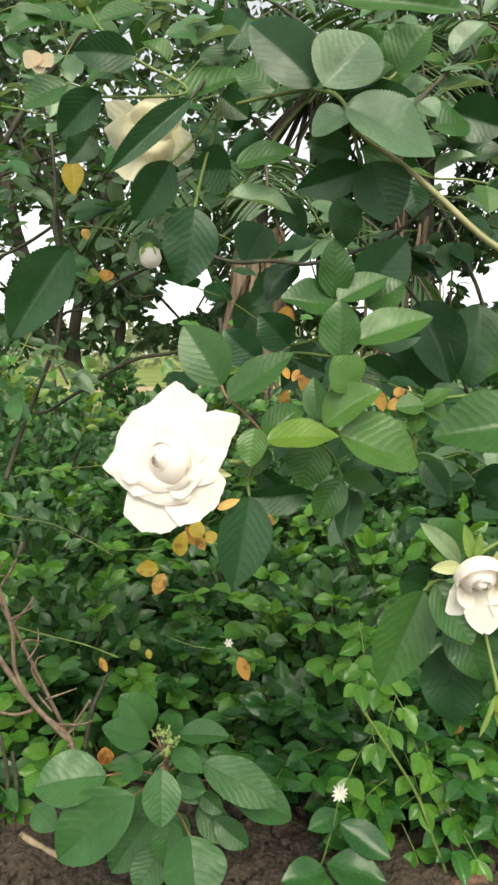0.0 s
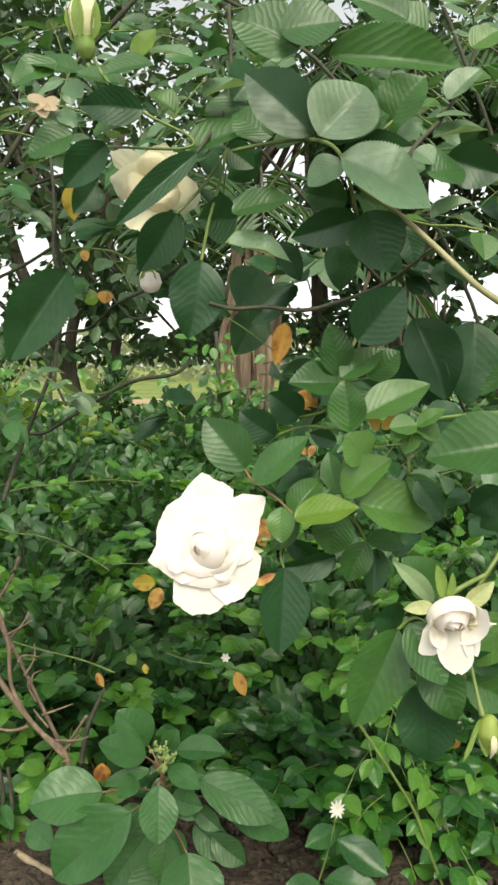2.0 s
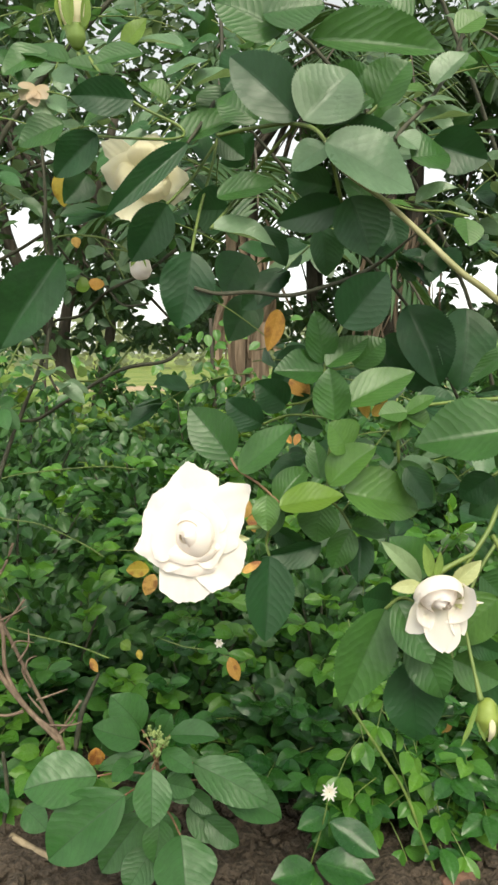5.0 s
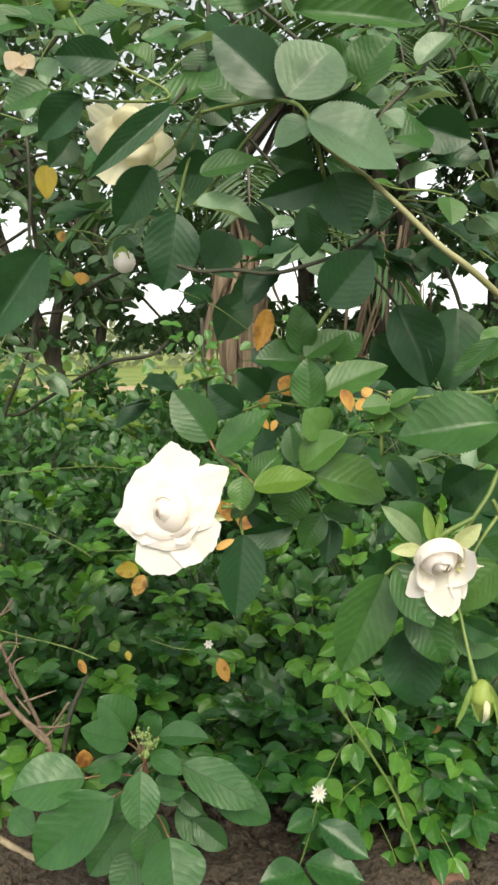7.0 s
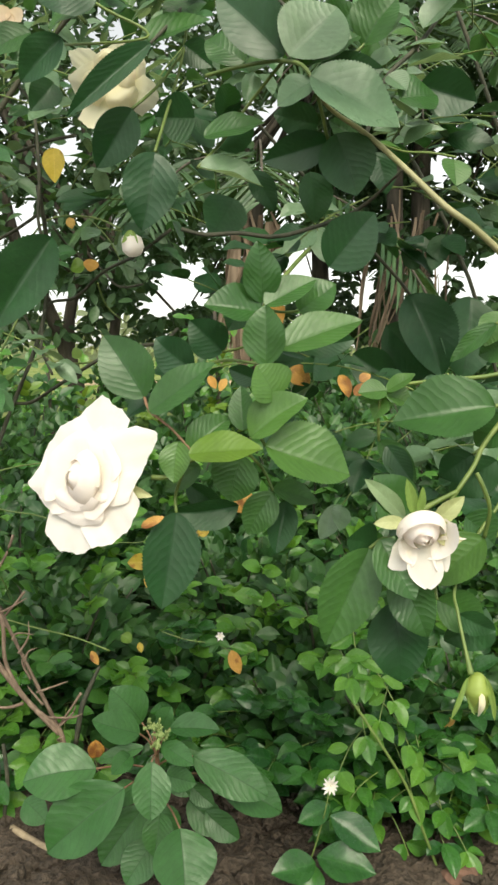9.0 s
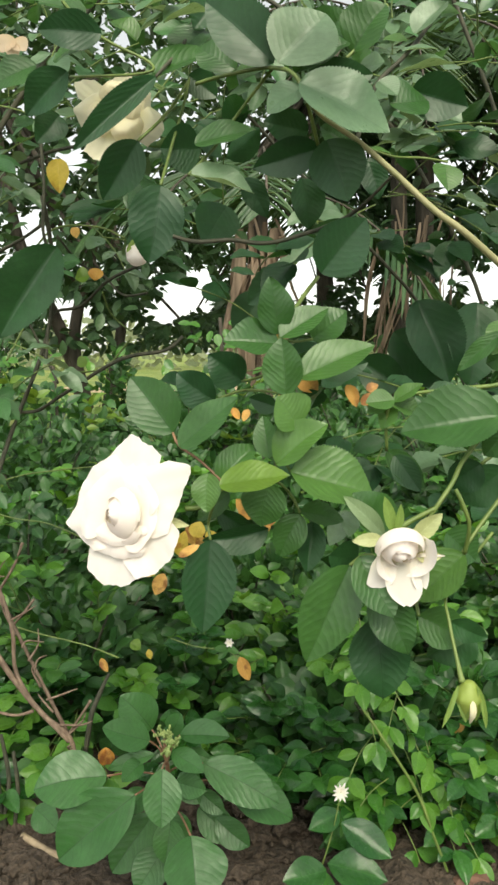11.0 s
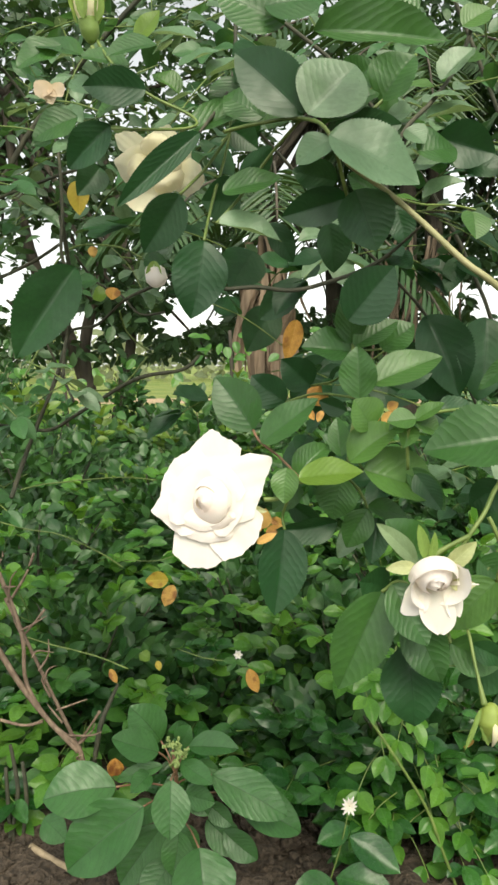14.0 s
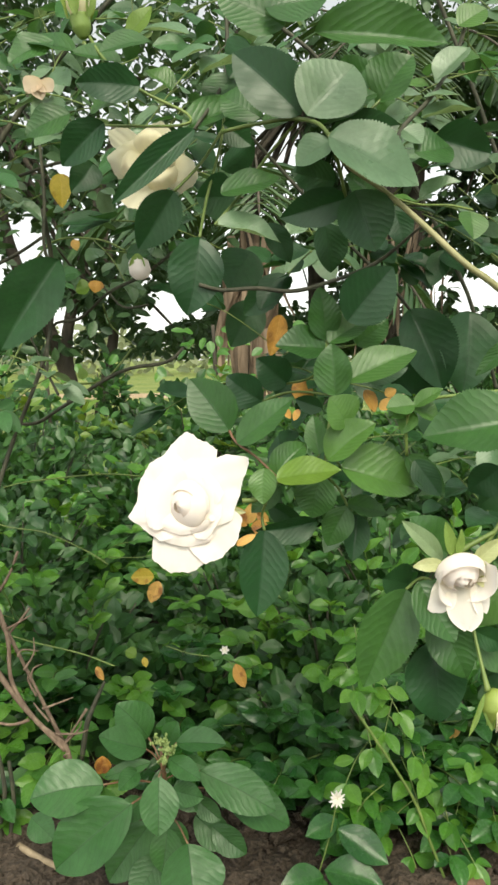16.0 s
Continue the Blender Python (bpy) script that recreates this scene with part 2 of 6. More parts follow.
SHAPES = {  # p, q of the outline, teeth depth, rows, half columns, fold, curl, pucker, side veins
    "rose": (0.66, 0.88, 0.032, 60, 4, 0.36, 0.12, 0.0018, 9),
    "broad": (0.72, 0.78, 0.0, 40, 6, 0.26, 0.2, 0.016, 8),
    "bush": (0.64, 0.84, 0.03, 14, 2, 0.26, 0.12, 0.0, 7),
    "pointed": (0.86, 1.0, 0.0, 12, 2, 0.30, 0.18, 0.0, 6),
    "tiny": (0.7, 0.8, 0.0, 4, 1, 0.18, 0.15, 0.0, 6),
}


def leaf_grid(shape, rnd):
    p, q, teeth, rows, half, fold, curl, puck, nv = SHAPES[shape]
    um = p / (p + q)
    top = um ** p * (1 - um) ** q
    fold *= rnd.uniform(0.5, 1.5)
    curl *= rnd.uniform(0.2, 1.7)
    bend = rnd.uniform(-0.06, 0.06)
    ph, wav, asym = rnd.uniform(0, 6), rnd.uniform(0.0, 0.03), rnd.uniform(-0.05, 0.05)
    twist = rnd.uniform(-0.12, 0.12)
    verts, uvs, faces = [], [], []
    for i in range(rows + 1):
        u = i / rows
        w = max(u ** p * (1 - u) ** q / top, 0.012) * 0.5
        if teeth:
            w *= 1 + teeth * (1 if i % 2 else -1) * (1 if 0.04 < u < 0.97 else 0)
        for j in range(-half, half + 1):
            v = math.copysign(abs(j / half) ** 1.5, j)
            x = v * w * (1 + asym * v)
            s = abs(x)
            z = fold * s + curl * (u - u * u) * 1.2 + wav * math.sin(u * 11 + ph + (2 if v > 0 else 0)) * abs(v)
            z += puck * math.sin(2 * math.pi * nv * (u - 0.62 * s)) * min(1, s * 5) * (1 - abs(v) * 0.5)
            z += twist * x * u
            verts.append((x + bend * math.sin(u * math.pi) * 0.6, u, z))
            uvs.append((0.5 + x, u))
    c = 2 * half + 1
    for i in range(rows):
        for j in range(c - 1):
            a = i * c + j
            faces.append((a, a + 1, a + c + 1, a + c))
    return np.array(verts), np.array(uvs), faces


LEAF = {}


def leaf_mesh(shape, material, k):
    key = (shape, material, k)
    if key not in LEAF:
        v, uv, f = leaf_grid(shape, random.Random(k * 17 + len(shape)))
        LEAF[key] = meshed("leaf_" + shape, v, f, M[material], uv)
    return LEAF[key]


def leaf_pose(base, tip, width, normal):
    y = Vector(tip) - Vector(base)
    n = Vector(normal)
    z = n - y.normalized() * n.dot(y.normalized())
    z.normalize()
    x = y.normalized().cross(z)
    r = Matrix((x, y.normalized(), z)).transposed().to_4x4()
    return Matrix.Translation(base) @ r @ Matrix.Diagonal((width, y.length, (width + y.length) / 2, 1))


def leaf(owner, base, tip, width, normal=(0, -0.8, 0.6), material="rose", shape="rose", k=None, name="leaf", label=""):
    if k is None:
        k = random.randrange(7)
    off = owner.matrix_basis.translation
    return linked(name, leaf_mesh(shape, material, k), owner, Matrix.Translation(-off) @ leaf_pose(base, tip, width, normal), label)


def tube(points, radii, sides=6, steps=5):
    """A smooth bent rod through the points."""
    pts = [Vector(p) for p in points]
    if len(radii) == 1:
        radii = list(radii) * len(pts)
    path, rad = [], []
    for i in range(len(pts) - 1):
        p0, p1, p2, p3 = pts[max(i - 1, 0)], pts[i], pts[i + 1], pts[min(i + 2, len(pts) - 1)]
        for s in range(steps):
            t = s / steps
            path.append(0.5 * (2 * p1 + (p2 - p0) * t + (2 * p0 - 5 * p1 + 4 * p2 - p3) * t * t + (3 * p1 - p0 - 3 * p2 + p3) * t ** 3))
            rad.append(radii[i] * (1 - t) + radii[i + 1] * t)
    path.append(pts[-1])
    rad.append(radii[-1])
    verts, faces = [], []
    for i, p in enumerate(path):
        d = (path[min(i + 1, len(path) - 1)] - path[max(i - 1, 0)]).normalized()
        a = d.cross(Vector((0.31, 0.2, 0.93)))
        if a.length < 0.1:
            a = d.cross(Vector((1, 0, 0)))
        a.normalize()
        b = d.cross(a)
        for s in range(sides):
            w = 2 * math.pi * s / sides
            verts.append(p + (a * math.cos(w) + b * math.sin(w)) * rad[i])
    for i in range(len(path) - 1):
        for s in range(sides):
            e = i * sides
            faces.append((e + s, e + (s + 1) % sides, e + sides + (s + 1) % sides, e + sides + s))
    faces.append(tuple(range(sides))[::-1])
    faces.append(tuple(range(len(verts) - sides, len(verts))))
    return verts, faces


def stem(owner, points, radii, material="stem", name="stem", sides=6, label=""):
    v, f = tube(points, radii, sides)
    off = owner.matrix_basis.translation
    return linked(name, meshed(name, [p - off for p in v], f, M[material]), owner, Matrix.Identity(4), label)


def joined_leaves(name, owner, spots, material, shape="tiny", variants=4):
    """Many small leaves in one mesh; spots: (base, tip, width, normal)."""
    grids = [leaf_grid(shape, random.Random(90 + k)) for k in range(variants)]
    off = owner.matrix_basis.translation if owner else Vector()
    vs, us, fs, start = [], [], [], 0
    for i, (b, t, w, nrm) in enumerate(spots):
        g = grids[i % variants]
        m = np.array(Matrix.Translation(-off) @ leaf_pose(b, t, w, nrm))
        vs.append(g[0] @ m[:3, :3].T + m[:3, 3])
        us.append(g[1])
        fs += [tuple(a + start for a in f) for f in g[2]]
        start += len(g[0])
    me = meshed(name, np.concatenate(vs), fs, M[material], np.concatenate(us))
    ob = new(name, me)
    if owner:
        ob.parent = owner
    return tagged(ob, kind="stuff")


def petal(owner, name, frame_m, outline, material, name_mesh="petal"):
    """outline(u, v) gives a point in the flower's own space: u from base to rim, v from -1 to 1."""
    rows, cols = 14, 22
    verts, uvs, faces = [], [], []
    for i in range(rows + 1):
        for j in range(cols + 1):
            u, v = i / rows, 2 * j / cols - 1
            verts.append(outline(u, v))
            uvs.append((0.5 + v / 2, u))
    for i in range(rows):
        for j in range(cols):
            a = i * (cols + 1) + j
            faces.append((a, a + 1, a + cols + 2, a + cols + 1))
    return linked(name, meshed(name_mesh, verts, faces, M[material], uvs), owner, frame_m)


def blade(angle, length, width, v0, right, left, power, z0, rise, roll, cup, seed):
    """A petal that spreads from the heart. v0: where across it the rim reaches furthest; right, left: how far the rim falls
    back on either side; power: 1 for a drawn-out point, 2 for a round rim; rise: how far it bows to the front; roll: how far its rim turns back."""
    ph = random.Random(seed).uniform(0, 6)
    ca, sa = math.cos(radians(angle)), math.sin(radians(angle))

    def outline(u, v):
        dv = v - v0
        rim = length * (1 - (left if dv > 0 else right) * abs(dv) ** power)
        rim *= 1 + 0.012 * math.sin(v * 9 + ph) + 0.008 * math.sin(v * 23 + ph * 2)
        w = width * 0.5 * (0.22 + 0.78 * math.sin(min(1.0, u / 0.72) * math.pi / 2))
        along, y = u * rim, v * w
        z = z0 + rise * math.sin(min(1, u * 1.1) * math.pi * 0.6) - roll * max(0, (u - 0.72) / 0.28) ** 2
        z += cup * v * v * u - roll * 0.5 * abs(v) ** 5 * u
        z += length * (0.014 * math.sin(v * 5 + ph) + 0.008 * math.sin(v * 12 + ph * 2 + u * 3)) * u * u
        return (along * ca - y * sa, along * sa + y * ca, z)
    return outline


def cup_petal(rad, height, start, sweep, close, seed):
    """A petal that wraps round the heart; close: how far its rim draws in."""
    rnd = random.Random(seed)
    ph = rnd.uniform(0, 6)

    def outline(u, v):
        a = radians(start + sweep * 0.5 * v)
        r = rad * (0.35 + 0.65 * math.sin(min(1.0, u / 0.55) * math.pi / 2)) * (1 - close * max(0, (u - 0.45) / 0.55) ** 1.6)
        r *= 1 + 0.07 * v * (0.3 + u)
        z = height * u * (1 - 0.20 * (1 - max(close, 0)) * abs(v) ** 2.6 * u) + rad * 0.03 * (1 - max(close, 0)) * math.sin(v * 4 + ph) * u
        return (r * math.cos(a), r * math.sin(a), z)
    return outline


def spray(owner, start, way, length, pairs, size, material, shape="bush", sag=0.3, rnd=random, stalk="stem", thick=0.0012):
    """A thin stalk with leaves set in pairs along it and one at its end."""
    p, d = Vector(start), Vector(way).normalized()
    step, pts = length / pairs, [Vector(start)]
    side = d.cross(Vector((0, 0, 1)))
    side = side.normalized() if side.length > 0.1 else Vector((1, 0, 0))
    for i in range(pairs):
        d = (d + Vector((rnd.uniform(-0.15, 0.15), rnd.uniform(-0.15, 0.15), -sag / pairs))).normalized()
        p = p + d * step
        pts.append(p.copy())
        s = size * rnd.uniform(0.7, 1.15)
        for sg in (-1, 1):
            if i == 0 and rnd.random() < 0.4:
                continue
            dirn = (d * 0.55 + side * sg * rnd.uniform(0.6, 1.0) + Vector((0, 0, rnd.uniform(-0.35, 0.25)))).normalized()
            nrm = Vector((rnd.uniform(-0.5, 0.5), rnd.uniform(-1.0, 0.0), rnd.uniform(0.25, 1)))
            a = p + dirn * s * 0.08
            leaf(owner, a, a + dirn * s, s * rnd.uniform(0.50, 0.66), nrm, material, shape, rnd.randrange(7))
    nrm = Vector((rnd.uniform(-0.3, 0.3), -0.5, 0.8))
    e = p + (d + Vector((0, 0, -0.15))).normalized() * size * 1.1
    leaf(owner, p, e, size * 0.6, nrm, material, shape, rnd.randrange(7))
    stem(owner, pts, [thick], stalk, "stalk", 5)


# ---- ground ----
def axis(lo, hi, near_lo, near_hi, fine, coarse):
    out = list(np.arange(near_lo, near_hi, fine))
    s, v = fine, near_hi
    while v < hi:
        out.append(v)
        s *= coarse
        v += s
    out.append(hi)
    s, v = fine, near_lo
    while v > lo:
        s *= coarse
        v -= s
        out.append(max(v, lo))
    return sorted(set(round(float(x), 5) for x in out))


def build_ground():
    xs, ys = axis(-400, 400, -1.2, 1.2, 0.02, 1.35), axis(-30, 900, 0.7, 2.3, 0.02, 1.35)
    verts = []
    for y in ys:
        for x in xs:
            near = max(0, 1 - max(abs(x) - 1.2, 0) * 0.6 - max(y - 2.4, 0) * 0.5 - max(0.7 - y, 0))
            z = 0.03 * noise.noise(Vector((x * 4, y * 4, 3))) + 0.024 * noise.noise(Vector((x * 17, y * 17, 9))) + 0.007 * noise.noise(Vector((x * 41, y * 41, 5)))
            verts.append((x, y, z * max(near, 0)))
    w = len(xs)
    faces = [(j * w + i, j * w + i + 1, (j + 1) * w + i + 1, (j + 1) * w + i) for j in range(len(ys) - 1) for i in range(w - 1)]
    tagged(new("ground", meshed("ground", verts, faces, M["ground"])), "brown crumbly soil running into a yellow-green lawn", "ground", kind="structure")


build_ground()


def build_crumbs():
    rnd = random.Random(4)
    verts, faces = [], []
    for _ in range(2600):
        c = Vector((rnd.uniform(-0.65, 0.65), rnd.uniform(0.95, 1.75), 0.004))
        r = rnd.choice((0.003, 0.004, 0.006, 0.008, 0.012, 0.016, 0.021))
        bm = bmesh.new()
        bmesh.ops.create_icosphere(bm, subdivisions=1, radius=r)
        s = len(verts)
        for v in bm.verts:
            k = rnd.uniform(0.6, 1.25)
            verts.append((c.x + v.co.x * k, c.y + v.co.y * k, c.z + v.co.z * k * 0.7))
        faces += [tuple(v.index + s for v in f.verts) for f in bm.faces]
        bm.free()
    tagged(new("soil_crumbs", meshed("soil_crumbs", verts, faces, M["ground"], None, False)), "small dry clods lying on brown soil", "soil", kind="stuff")


build_crumbs()


# ---- distance: hedge, trees, palms ----
def build_hedge():
    rnd = random.Random(8)
    spots = []
    for i in range(2600):
        x = rnd.uniform(-26, 26)
        y = rnd.uniform(40, 52)
        top = 2.6 + 1.6 * noise.noise(Vector((x * 0.25, 1, 0))) + 0.8 * noise.noise(Vector((x * 0.9, 4, 0)))
        b = Vector((x, y, rnd.uniform(0.0, max(top, 0.8))))
        d = Vector((rnd.uniform(-1, 1), rnd.uniform(-1, 1), rnd.uniform(-0.4, 0.9))).normalized() * rnd.uniform(0.35, 0.8)
        spots.append((b, b + d, d.length * 0.6, (rnd.uniform(-1, 1), -1, rnd.uniform(0, 1))))
    # the hedge's haze lies in its leaf colour
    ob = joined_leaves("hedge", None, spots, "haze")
    tagged(ob, "hazy pale sunlit bushes on the far side of a lawn", "bushes", kind="stuff")


build_hedge()

# openings in the crowns through which the bright sky shows: x, z, half width, half height at 6 m
GAPS = [(0.22, 2.58, 0.13, 0.24), (0.39, 2.66, 0.10, 0.26), (1.55, 2.34, 0.10, 0.17), (0.98, 1.36, 0.10, 0.20), (0.70, 1.63, 0.13, 0.18), (-0.93, 3.40, 0.12, 0.10), (-1.40, 2.50, 0.10, 0.14), (-1.74, 1.82, 0.16, 0.20), (-0.45, 1.42, 0.22, 0.20), (-0.72, 1.28, 0.17, 0.14), (0.42, 1.55, 0.24, 0.22),
        (-1.45, 1.22, 0.20, 0.18), (1.58, 1.48, 0.09, 0.26), (1.85, 1.42, 0.14, 0.22), (2.06, 1.50, 0.14, 0.20), (0.86, 2.48, 0.10, 0.14), (1.70, 2.58, 0.08, 0.10), (0.75, 3.68, 0.10, 0.10), (1.55, 3.75, 0.08, 0.10), (-2.05, 1.5, 0.12, 0.3), (-1.0, 1.1, 0.12, 0.1), (0.30, 1.85, 0.06, 0.14), (1.3, 1.35, 0.05, 0.2)]


def open_sky(p, grow=1.0):
    k = 6.0 / p.y
    x, z = p.x * k, 0.9 + (p.z - 0.9) * k
    return any(((x - a) / w) ** 2 + ((z - b) / h) ** 2 < grow + 0.35 * noise.noise(Vector((x * 7, z * 7, 1))) for a, b, w, h in GAPS)


def broad_tree(at, stems, crown, leaves, label, seed):
    """at: foot; stems: list of (points, radii); crown: boxes x0, x1, y0, y1, z0, z1."""
    rnd = random.Random(seed)
    tree = thing("tree", at, label, "tree")
    for pts, rad in stems:
        stem(tree, pts, rad, "bark", "trunk", 9)
    spots = []
    x0, x1, y0, y1, z0, z1 = crown
    hubs = [Vector((rnd.uniform(x0, x1), rnd.uniform(y0, y1), z0 + (z1 - z0) * rnd.random() ** 1.5)) for _ in range(leaves // 34)]
    while len(spots) < leaves:
        h = rnd.choice(hubs)
        b = h + Vector((rnd.gauss(0, 0.22), rnd.gauss(0, 0.3), rnd.gauss(0, 0.16)))
        d = Vector((rnd.uniform(-1, 1), rnd.uniform(-1, 1), rnd.uniform(-1, 0.3))).normalized() * rnd.uniform(0.07, 0.14)
        if open_sky(b) or b.z < 0.95:
            continue
        spots.append((b, b + d, d.length * 0.5, (rnd.uniform(-1, 1), rnd.uniform(-1, 0.3), rnd.uniform(0, 1))))
    joined_leaves("crown", tree, spots, "far")
    for h in hubs[:26]:
        top = Vector(stems[0][0][-1])
        mid = (top + h) / 2 + Vector((0, 0, -0.1))
        if not (open_sky(mid) or open_sky((mid + h) / 2)):
            stem(tree, [top, mid, h], [0.03, 0.02, 0.008], "bark", "limb", 5)
    return tree


broad_tree((-1.25, 5.6, 0), [
    ([(-1.25, 5.6, -0.1), (-1.28, 5.6, 0.5), (-1.45, 5.6, 1.1), (-1.75, 5.6, 1.8), (-1.9, 5.6, 2.9)], [0.07, 0.06, 0.05, 0.045, 0.03]),
    ([(-1.22, 5.6, -0.1), (-1.25, 5.55, 0.5), (-1.32, 5.5, 1.0), (-1.18, 5.5, 1.6), (-0.9, 5.5, 2.6)], [0.06, 0.05, 0.045, 0.04, 0.03]),
    ([(-1.15, 5.6, -0.1), (-1.10, 5.6, 0.5), (-0.98, 5.6, 1.1), (-1.0, 5.6, 1.7), (-1.2, 5.6, 2.6)], [0.05, 0.045, 0.04, 0.035, 0.03])],
    (-2.9, -0.4, 5.0, 7.0, 1.0, 4.4), 9000, "dark multi-stemmed tree with dense leaves behind the roses", 11)
broad_tree((0.75, 7.2, 0), [
    ([(0.75, 7.2, -0.1), (0.75, 7.2, 0.9), (0.72, 7.2, 2.0), (0.6, 7.2, 3.4)], [0.10, 0.09, 0.08, 0.06])],
    (-0.8, 1.8, 6.2, 8.2, 1.1, 5.4), 9000, "tall dark leafy tree standing on the lawn", 12)
broad_tree((2.3, 6.3, 0), [
    ([(2.3, 6.3, -0.1), (2.32, 6.3, 0.9), (2.3, 6.3, 2.0), (2.2, 6.3, 3.4)], [0.12, 0.10, 0.09, 0.06])],
    (0.9, 3.1, 5.6, 7.4, 1.0, 4.4), 9000, "dark leafy tree at the edge of the lawn", 13)


def dry_strip(owner, top, length, width, rnd):
    """A long withered leaf that hangs, twisted and curled in."""
    rows, verts, faces = 9, [], []
    a, tw, sx = rnd.uniform(0, 3), rnd.uniform(-4, 4), rnd.uniform(-0.22, 0.22)
    off = owner.location
    for i in range(rows + 1):
        u = i / rows
        w = width * (0.5 + 0.9 * u * (1 - u)) * (1 - 0.6 * u ** 3)
        c = Vector(top) + Vector((sx * u + 0.03 * math.sin(u * 5 + a), -0.05 * math.sin(u * 3 + a), -length * u)) - off
        for v, lift in ((-1, 0.4), (0, 0), (1, 0.4)):
            ang = a + tw * u
            verts.append(c + Vector((math.cos(ang) * v * w * 0.5 - math.sin(ang) * lift * w, math.sin(ang) * v * w * 0.5 + math.cos(ang) * lift * w, 0)))
    for i in range(rows):
        for j in range(2):
            e = i * 3 + j
            faces.append((e, e + 1, e + 4, e + 3))
    linked("dry_frond", meshed("dry_frond", verts, faces, M["dead"]), owner, Matrix.Identity(4), "withered brown hanging frond")


def palm_frond(owner, root, way, length, rnd, material="far"):
    p, d = Vector(root), Vector(way).normalized()
    pts, spots = [p.copy()], []
    n = 16
    for i in range(n):
        d = (d + Vector((0, 0, -0.10))).normalized()
        p = p + d * length / n
        pts.append(p.copy())
        side = d.cross(Vector((0, 0, 1))).normalized()
        for sg in (-1, 1):
            for q in (0, 0.5):
                b = p - d * q * length / n
                e = (d * 0.7 + side * sg + Vector((0, 0, -0.5 + rnd.uniform(-0.2, 0.2)))).normalized() * length * 0.3 * math.sin(0.4 + 2.5 * i / n)
                spots.append((b, b + e, 0.028, (0.2, -0.5, 0.8)))
    stem(owner, pts, [0.012, *([0.008] * (n - 1)), 0.003], "bark", "rib", 4)
    return spots


def palm(at, height, radius, strips, fronds, label, seed):
    rnd = random.Random(seed)
    tree = thing("palm_tree", at, label, "palm tree")
    x, y, _ = at
    stem(tree, [(x, y, -0.1), (x + 0.02, y, height * 0.35), (x - 0.02, y, height * 0.7), (x, y, height)], [radius * 1.2, radius, radius, radius * 0.9], "bark", "trunk", 10)
    for zt, ln, w, dx in strips:
        dry_strip(tree, (x + dx, y - radius - 0.03 + rnd.uniform(-0.05, 0.02), zt), ln, w, rnd)
    spots = []
    for i in range(fronds):
        a = 2 * math.pi * (i + rnd.random() * 0.5) / fronds
        spots += palm_frond(tree, (x, y, height), (math.cos(a), math.sin(a), rnd.uniform(0.0, 0.7)), rnd.uniform(1.2, 1.8), rnd)
    if spots:
        spots = [p for p in spots if not (open_sky(p[0]) or open_sky(p[1]))]
        tagged(joined_leaves("fronds", tree, spots, "far"), "dark green palm fronds")
    return tree


srnd = random.Random(21)
palm((0.08, 5.0, 0), 1.95, 0.06, [(srnd.uniform(1.25, 1.85), srnd.uniform(0.5, 1.0), srnd.uniform(0.05, 0.12), srnd.uniform(-0.16, 0.14)) for _ in range(34)], 8, "slender palm with withered brown fronds hanging round its trunk", 31)
palm((1.12, 5.5, 0), 3.1, 0.06, [(srnd.uniform(1.4, 2.2), srnd.uniform(0.6, 1.2), srnd.uniform(0.02, 0.05), srnd.uniform(-0.16, 0.16)) for _ in range(16)], 11, "dark palm with dry fronds against its trunk", 32)
palm((1.36, 5.7, 0), 3.0, 0.07, [(srnd.uniform(1.4, 2.0), srnd.uniform(0.6, 1.1), srnd.uniform(0.02, 0.045), srnd.uniform(-0.14, 0.16)) for _ in range(10)], 12, "stout dark palm trunk with drooping green fronds", 33)


# ---- undergrowth ----
def shrub(at, rx, ry, height, sprays, size, material, shape, seed, inner, label, stalk="stem", group="low shrubs of the bed"):
    rnd = random.Random(seed)
    bush = thing("shrub", at, label, "shrub", group)
    c = Vector(at)
    for _ in range(6):
        a = rnd.uniform(0, 6.28)
        stem(bush, [c + Vector((0, 0, -0.02)), c + Vector((math.cos(a) * rx * 0.3, math.sin(a) * ry * 0.3, height * 0.5)), c + Vector((math.cos(a) * rx * 0.6, math.sin(a) * ry * 0.6, height * 0.85))], [0.005, 0.004, 0.002], "dark_twig", "branch", 5)
    for i in range(sprays):
        a, e = rnd.uniform(math.pi * 0.9, math.pi * 2.1), math.asin(rnd.uniform(0.02, 0.98))
        out = Vector((math.cos(a) * math.cos(e), math.sin(a) * math.cos(e), math.sin(e)))
        p = c + Vector((out.x * rx, out.y * ry, out.z ** 0.7 * height * 0.92)) * rnd.uniform(0.65, 1.0)
        p.z = max(p.z, 0.03)
        spray(bush, p, out + Vector((rnd.uniform(-0.5, 0.5), -0.25, rnd.uniform(-0.1, 0.6))), size * rnd.uniform(1.6, 2.6), 3, size, material if rnd.random() < 0.8 else ("bright" if material == "low" else "shrub"), shape, 0.6, rnd, stalk, 0.0009)
    # inner leaves fill the gaps; their dark green paints the shade there
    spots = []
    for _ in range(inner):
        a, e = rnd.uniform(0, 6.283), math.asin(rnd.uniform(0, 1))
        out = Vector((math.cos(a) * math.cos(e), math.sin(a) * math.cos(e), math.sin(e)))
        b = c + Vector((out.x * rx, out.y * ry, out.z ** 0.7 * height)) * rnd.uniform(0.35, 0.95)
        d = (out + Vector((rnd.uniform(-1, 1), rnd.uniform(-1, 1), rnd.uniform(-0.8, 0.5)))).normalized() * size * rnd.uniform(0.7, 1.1)
